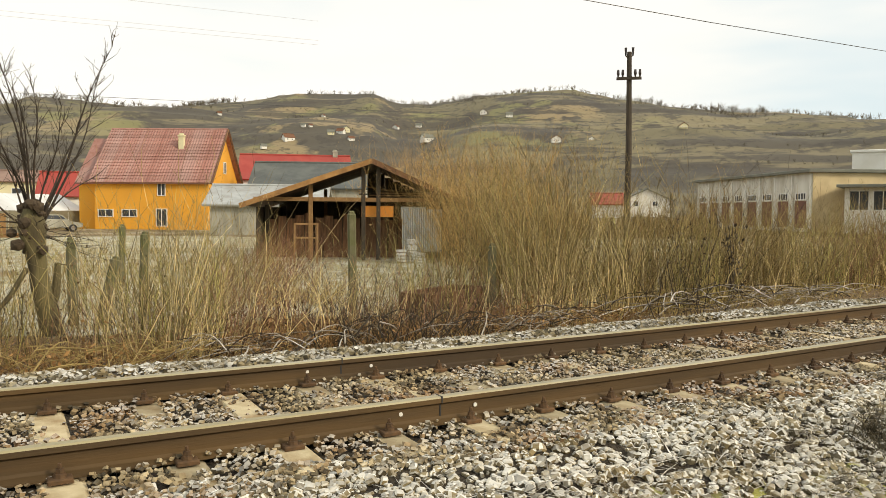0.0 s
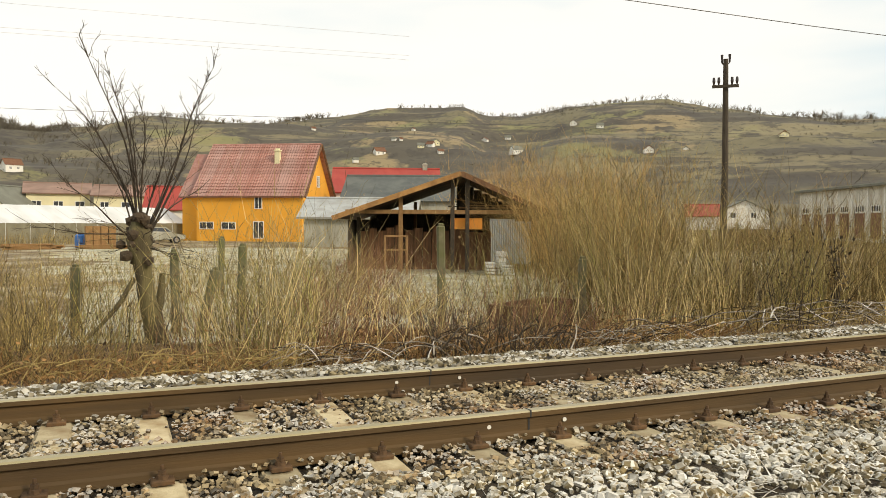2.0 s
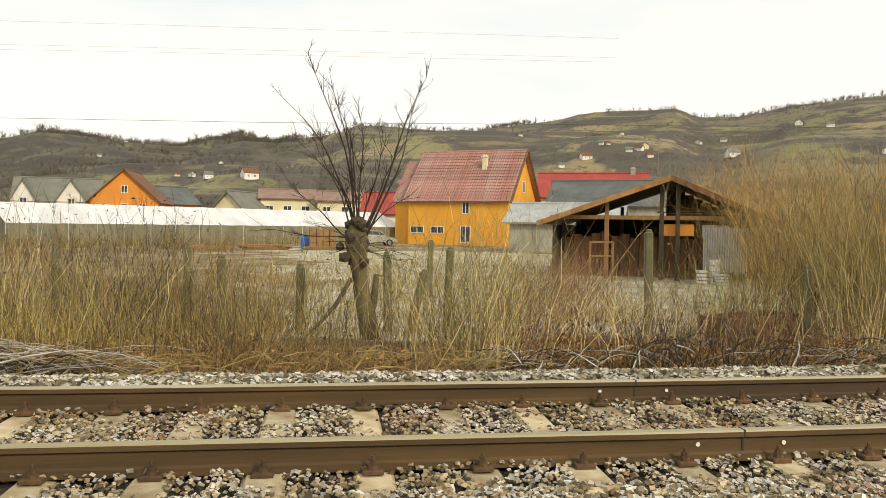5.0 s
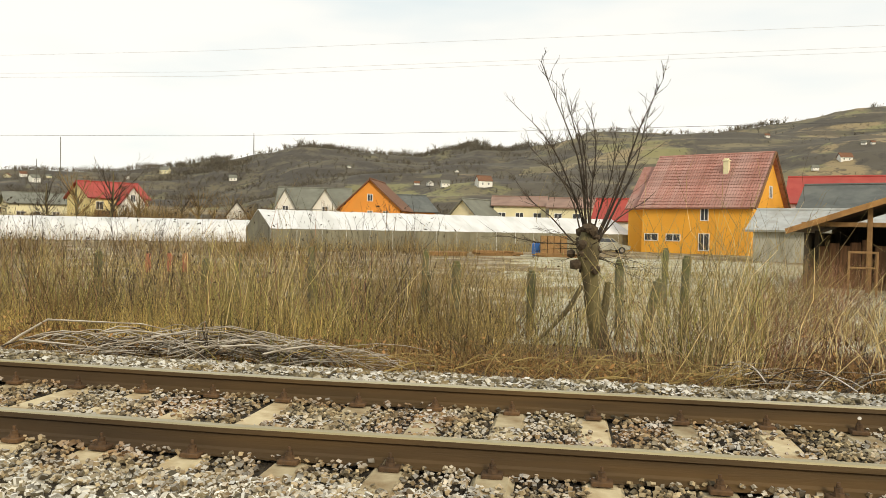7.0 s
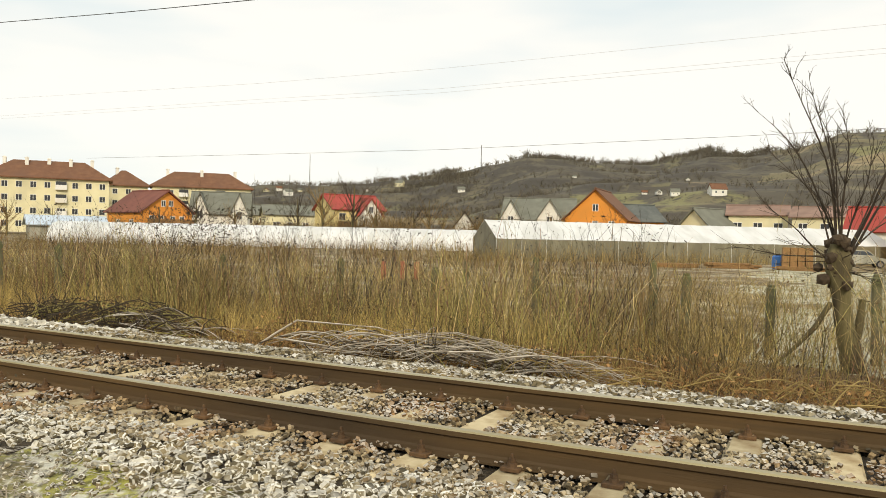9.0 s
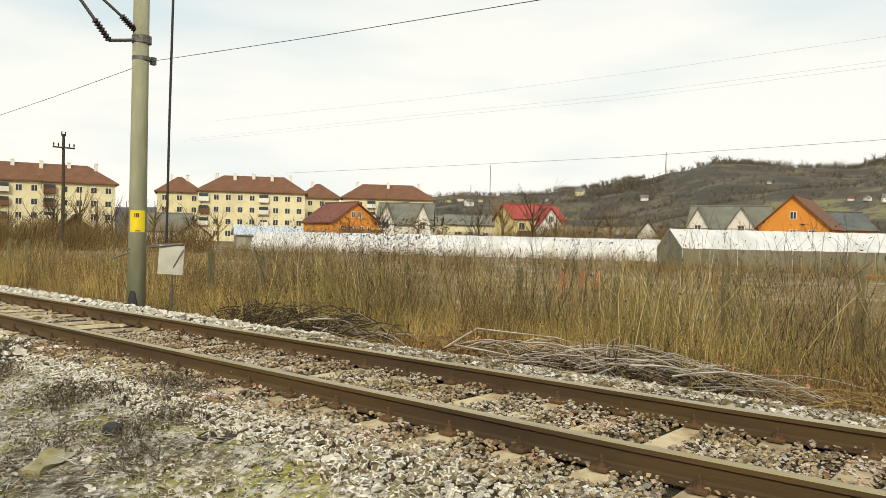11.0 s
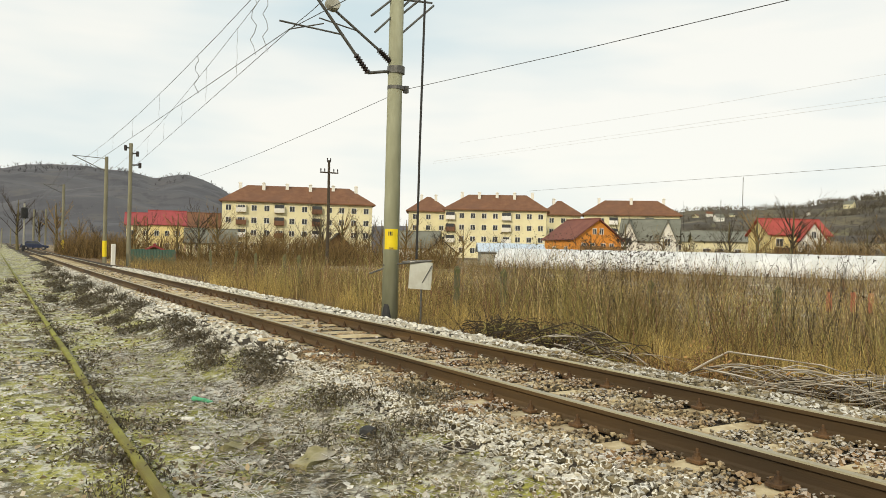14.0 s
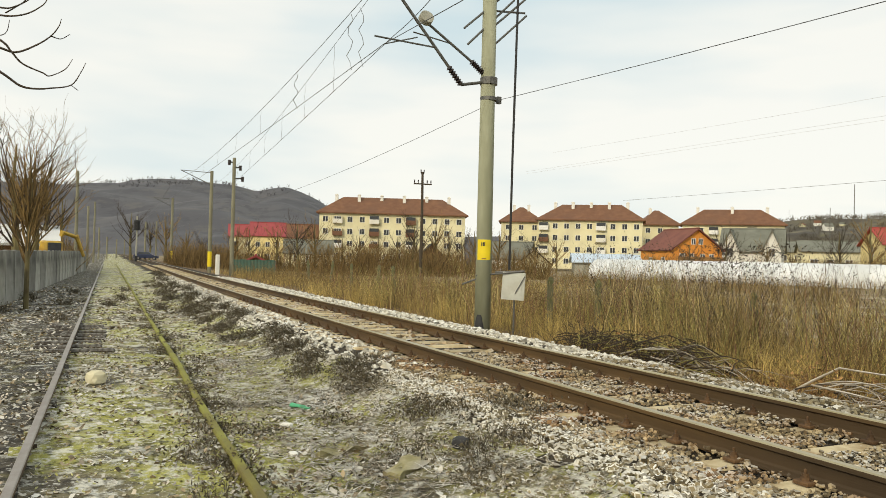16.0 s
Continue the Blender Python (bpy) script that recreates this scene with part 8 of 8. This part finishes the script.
for k, (x, y, L_, w_, tilt, turn) in enumerate(((-6.45, 2.35, 0.6, 0.15, 3, 118), (-5.62, 2.62, 0.5, 0.16, -2, 126))):
    bm = bmesh.new()
    bmesh.ops.create_cube(bm, size=1)
    bmesh.ops.subdivide_edges(bm, edges=bm.edges[:], cuts=5, use_grid_fill=True)
    for v_ in bm.verts:
        c = v_.co
        c.x, c.y, c.z = c.x * L_, c.y * w_, c.z * 0.12
        d_ = noise.noise_vector(c * 5 + Vector((k * 9, 0, 0))) * 0.06 + noise.noise_vector(c * 15) * 0.022
        v_.co = c * (1 - 0.25 * max(abs(c.x) / L_ - 0.35, 0) * 2) + d_
    me = bpy.data.meshes.new("stone_block")
    bm.to_mesh(me)
    bm.free()
    me.materials.append(M_ROCK)
    ob = new("stone_block", me)
    ob.matrix_world = pose(x, y, land1(x, y) - 0.015, 0, tilt, turn)
    tagged(ob, "mossy broken concrete block sunk in the yard", "stone")
rock(-10.9, 0.66, (0.17, 0.14, 0.12), 3, "pale yellowish stone between the rails", mat("pale_stone", (0.55, 0.50, 0.33), (0.65, 0.6, 0.42), 6, 0.9, 0.4), 20)
rock(-6.5, 1.95, (0.07, 0.05, 0.02), 4, "small pale stone on the moss", M_WHITE, 0)
rock(-7.6, 2.2, (0.08, 0.05, 0.03), 5, "small pale stone on the moss", M_WHITE, 50)
bag = rock(-5.7, 3.13, (0.09, 0.07, 0.07), 9, "crumpled black plastic bag on frosty straw", M_BLACK, 30, "plastic_bag", 0.4)
tagged(bag, "crumpled black plastic bag on frosty straw", "bag")
bt = thing("plastic_bottle", pose(-8.5, 2.5, land1(-8.5, 2.5) + 0.035, 0, 90, 35), "crushed green plastic bottle on the ground", "bottle")
part("body", Shape().tube([(0, 0, 0), (0, 0, 0.02), (0, 0, 0.12), (0.01, 0, 0.2), (0.01, 0, 0.24)], [0.015, 0.03, 0.02, 0.026, 0.011], sides=12), M_GREENPLASTIC, bt)
part("neck", Shape().tube([(0.01, 0, 0.238), (0.01, 0, 0.27)], 0.013, sides=10), M_GREENPLASTIC, bt)

# ---- things in the meadow and village ----
def car(x, y, rz, paint, label):
    c = thing("car", pose(x, y, land1(x, y), 0, 0, rz), label, "car", group="parked cars")
    b = Shape()
    prof = [(-2.1, 0.35), (2.1, 0.35), (2.15, 0.7), (1.1, 0.9), (0.5, 1.42), (-1.2, 1.45), (-1.95, 0.95), (-2.15, 0.75)]
    for s_ in (-0.82, 0.82):
        b.v += [(px, s_ * (0.85 if pz > 1.2 else 1), pz) for px, pz in prof]
    n_ = len(prof)
    b.f = [tuple(range(n_ - 1, -1, -1)), tuple(range(n_, 2 * n_))] + [(k, (k + 1) % n_, n_ + (k + 1) % n_, n_ + k) for k in range(n_)]
    b.m = [0] * len(b.f)
    part("body", b, paint, c)
    for sy in (-1, 1):
        gl = Shape().add([(0.95, sy * 0.80, 0.97), (0.42, sy * 0.735, 1.36), (-1.1, sy * 0.735, 1.38), (-1.6, sy * 0.80, 1.0)], [(0, 1, 2, 3)])
        part("side_window", gl, M_GLASS, c)
        for wx in (-1.3, 1.35):
            wh_ = part("wheel", Shape().tube([(0, -0.1, 0), (0, 0.1, 0)], 0.31, sides=16), M_BLACK, c, at=pose(wx, sy * 0.78, 0.31))
            part("rim", Shape().tube([(0, -0.11, 0), (0, 0.11, 0)], 0.18, sides=12), M_STEELRAIL, wh_)
    return c


car(*at(-2.6, 74), 8, M_CONC, "pale grey car parked beside an orange house")
car(*at(83.6, 150), 80, M_NAVY, "dark blue car at a level crossing")
br = thing("barrel", pose(*at(2.2, 62), FIELD), "bright blue plastic barrel in a yard", "barrel")
part("drum", Shape().tube([(0, 0, 0), (0, 0, 0.08), (0, 0, 0.5), (0, 0, 0.9), (0, 0, 0.98)], [0.42, 0.48, 0.5, 0.48, 0.4], sides=18), M_BLUE, br)
part("lid", Shape().tube([(0, 0, 0.98), (0, 0, 1.04)], 0.38, sides=18), M_BLUE, br)
for k, (a_, r_, n_, rz) in enumerate(((5.2, 60, 14, 10), (9.0, 58, 12, 24), (0.8, 60, 10, -10))):
    st = thing("timber_stack", pose(*at(a_, r_), FIELD, 0, 0, rz), "untidy stack of fresh orange timber", "timber stack", group="timber stacks")
    for j in range(n_):
        part("plank", Shape().box((0, 0, 0), (random.uniform(2.4, 3.6), 0.24, 0.09), bevel=0.01), M_TIMBER, st, at=pose(random.uniform(-0.3, 0.3), (j % 4) * 0.3 - 0.45, 0.05 + 0.1 * (j // 4), 0, 0, random.uniform(-4, 4)))
wd = thing("wooden_crate", pose(*at(1.1, 60.5), FIELD, 0, 0, 5), "tall orange plywood crate in a yard", "crate")
for sx_ in (-0.75, -0.25, 0.25, 0.75):
    part("board", Shape().box((sx_, 0, 0.8), (0.46, 1.2, 1.6), bevel=0.02), M_TIMBER, wd)
for k, (a_, r_) in enumerate(((27.4, 27), (28.4, 27), (29.8, 27))):
    x, y = at(a_, r_)
    rs = thing("red_sheet", pose(x, y, land1(x, y), 0, 0, a_), "faded red cloth hung on a stake", "cloth", group="red cloths on stakes")
    part("stake", bar((0, 0.03, 0), (0, 0.03, 1.1), 0.03, sides=6), M_DARKWOOD, rs)
    part("cloth", Shape().box((0.02, 0, 0.72), (0.16, 0.03, 0.6), bevel=0.01), M_REDFOIL, rs)
for k, (x, y, sx_, sy_) in enumerate(((2.7, 15.1, 0.5, 0.2), (3.4, 14.8, 0.35, 0.2))):
    rock(x, y, (sx_, sy_, 0.06), 20 + k, "low white stone heap in dead grass", M_WHITE, 15 * k, "stone_heap")
# a rusty trough behind the thicket
tg = thing("trough", pose(7.2, 12.9, land1(7.2, 12.9), 0, 0, 28), "low dark rusty trough in frosty grass", "trough")
for c_, s_ in (((0, -0.35, 0.22), (1.9, 0.05, 0.5)), ((0, 0.35, 0.22), (1.9, 0.05, 0.5)), ((-0.95, 0, 0.22), (0.05, 0.66, 0.5)), ((0.95, 0, 0.22), (0.05, 0.66, 0.5))):
    part("side", Shape().box(c_, s_, bevel=0.01), M_BARNWALL, tg)
# sheds and a digger arm beyond the concrete wall
house(91.3, 58, 4, 5, 2.3, 3.3, along="x", wall=M_BARNWALL, roof=M_FOIL, label="brown shed with a white sheeted roof", name="shed", z0=-0.5)
dg = thing("digger", pose(*at(89.6, 58), -0.5, 0, 0, 120), "yellow digger behind a concrete wall", "digger")
M_DIGGER = mat("faded_yellow_paint", (0.46, 0.29, 0.035), (0.56, 0.37, 0.05), 3, 0.6, 0.1, c3=(0.22, 0.13, 0.04), scale3=1.2, amount3=0.7)
part("cab", Shape().box((0, 0, 1.55), (1.3, 1.4, 1.5), bevel=0.12), M_DIGGER, dg)
for y_ in (-0.71, 0.71):
    part("cab_window", Shape().box((0, y_, 1.85), (0.9, 0.03, 0.65), bevel=0.01), M_GLASS, dg)
part("cab_window", Shape().box((0.66, 0, 1.85), (0.03, 1.0, 0.65), bevel=0.01), M_GLASS, dg)
part("engine_cover", Shape().box((-1.1, 0, 1.15), (1.1, 1.6, 0.8), bevel=0.1), M_DIGGER, dg)
part("track_base", Shape().box((0, 0, 0.4), (2.4, 2.2, 0.8), bevel=0.2), M_BLACK, dg)
part("boom", Shape().tube([(0.6, 0.6, 1.4), (1.3, 0.6, 2.9), (2.4, 0.6, 2.6)], [0.2, 0.19, 0.14], sides=6), M_DIGGER, dg)
part("dipper", Shape().tube([(2.3, 0.6, 2.75), (2.9, 0.6, 1.3)], [0.15, 0.1], sides=6), M_DIGGER, dg)
# a dead leafy stalk in the hedge
g = np.random.default_rng(91)
dl = Shape()
for k in range(4):
    dl.tube([(0.05 * k, 0.03 * k, 0), (0.06 * k + 0.05, 0.05, 0.9), (0.1 * k - 0.1, 0.05, 1.55)], 0.012, 0.006, sides=5)
for k in range(120):
    z_ = g.uniform(0.25, 1.6)
    c = Vector((g.normal(0, 0.13) + 0.05, g.normal(0, 0.1), z_))
    a_ = Vector(g.normal(size=3)).normalized() * 0.05
    b_ = Vector(g.normal(size=3)).normalized() * 0.03
    dl.add([c - a_, c - b_, c + a_, c + b_], [(0, 1, 2, 3)])
lx, ly = 12.4, 10.7
tagged(part("dead_plant", dl, M_STEM_DARK, at=pose(lx, ly, land1(lx, ly))), "tall dead plant with curled dark leaves", "plant")
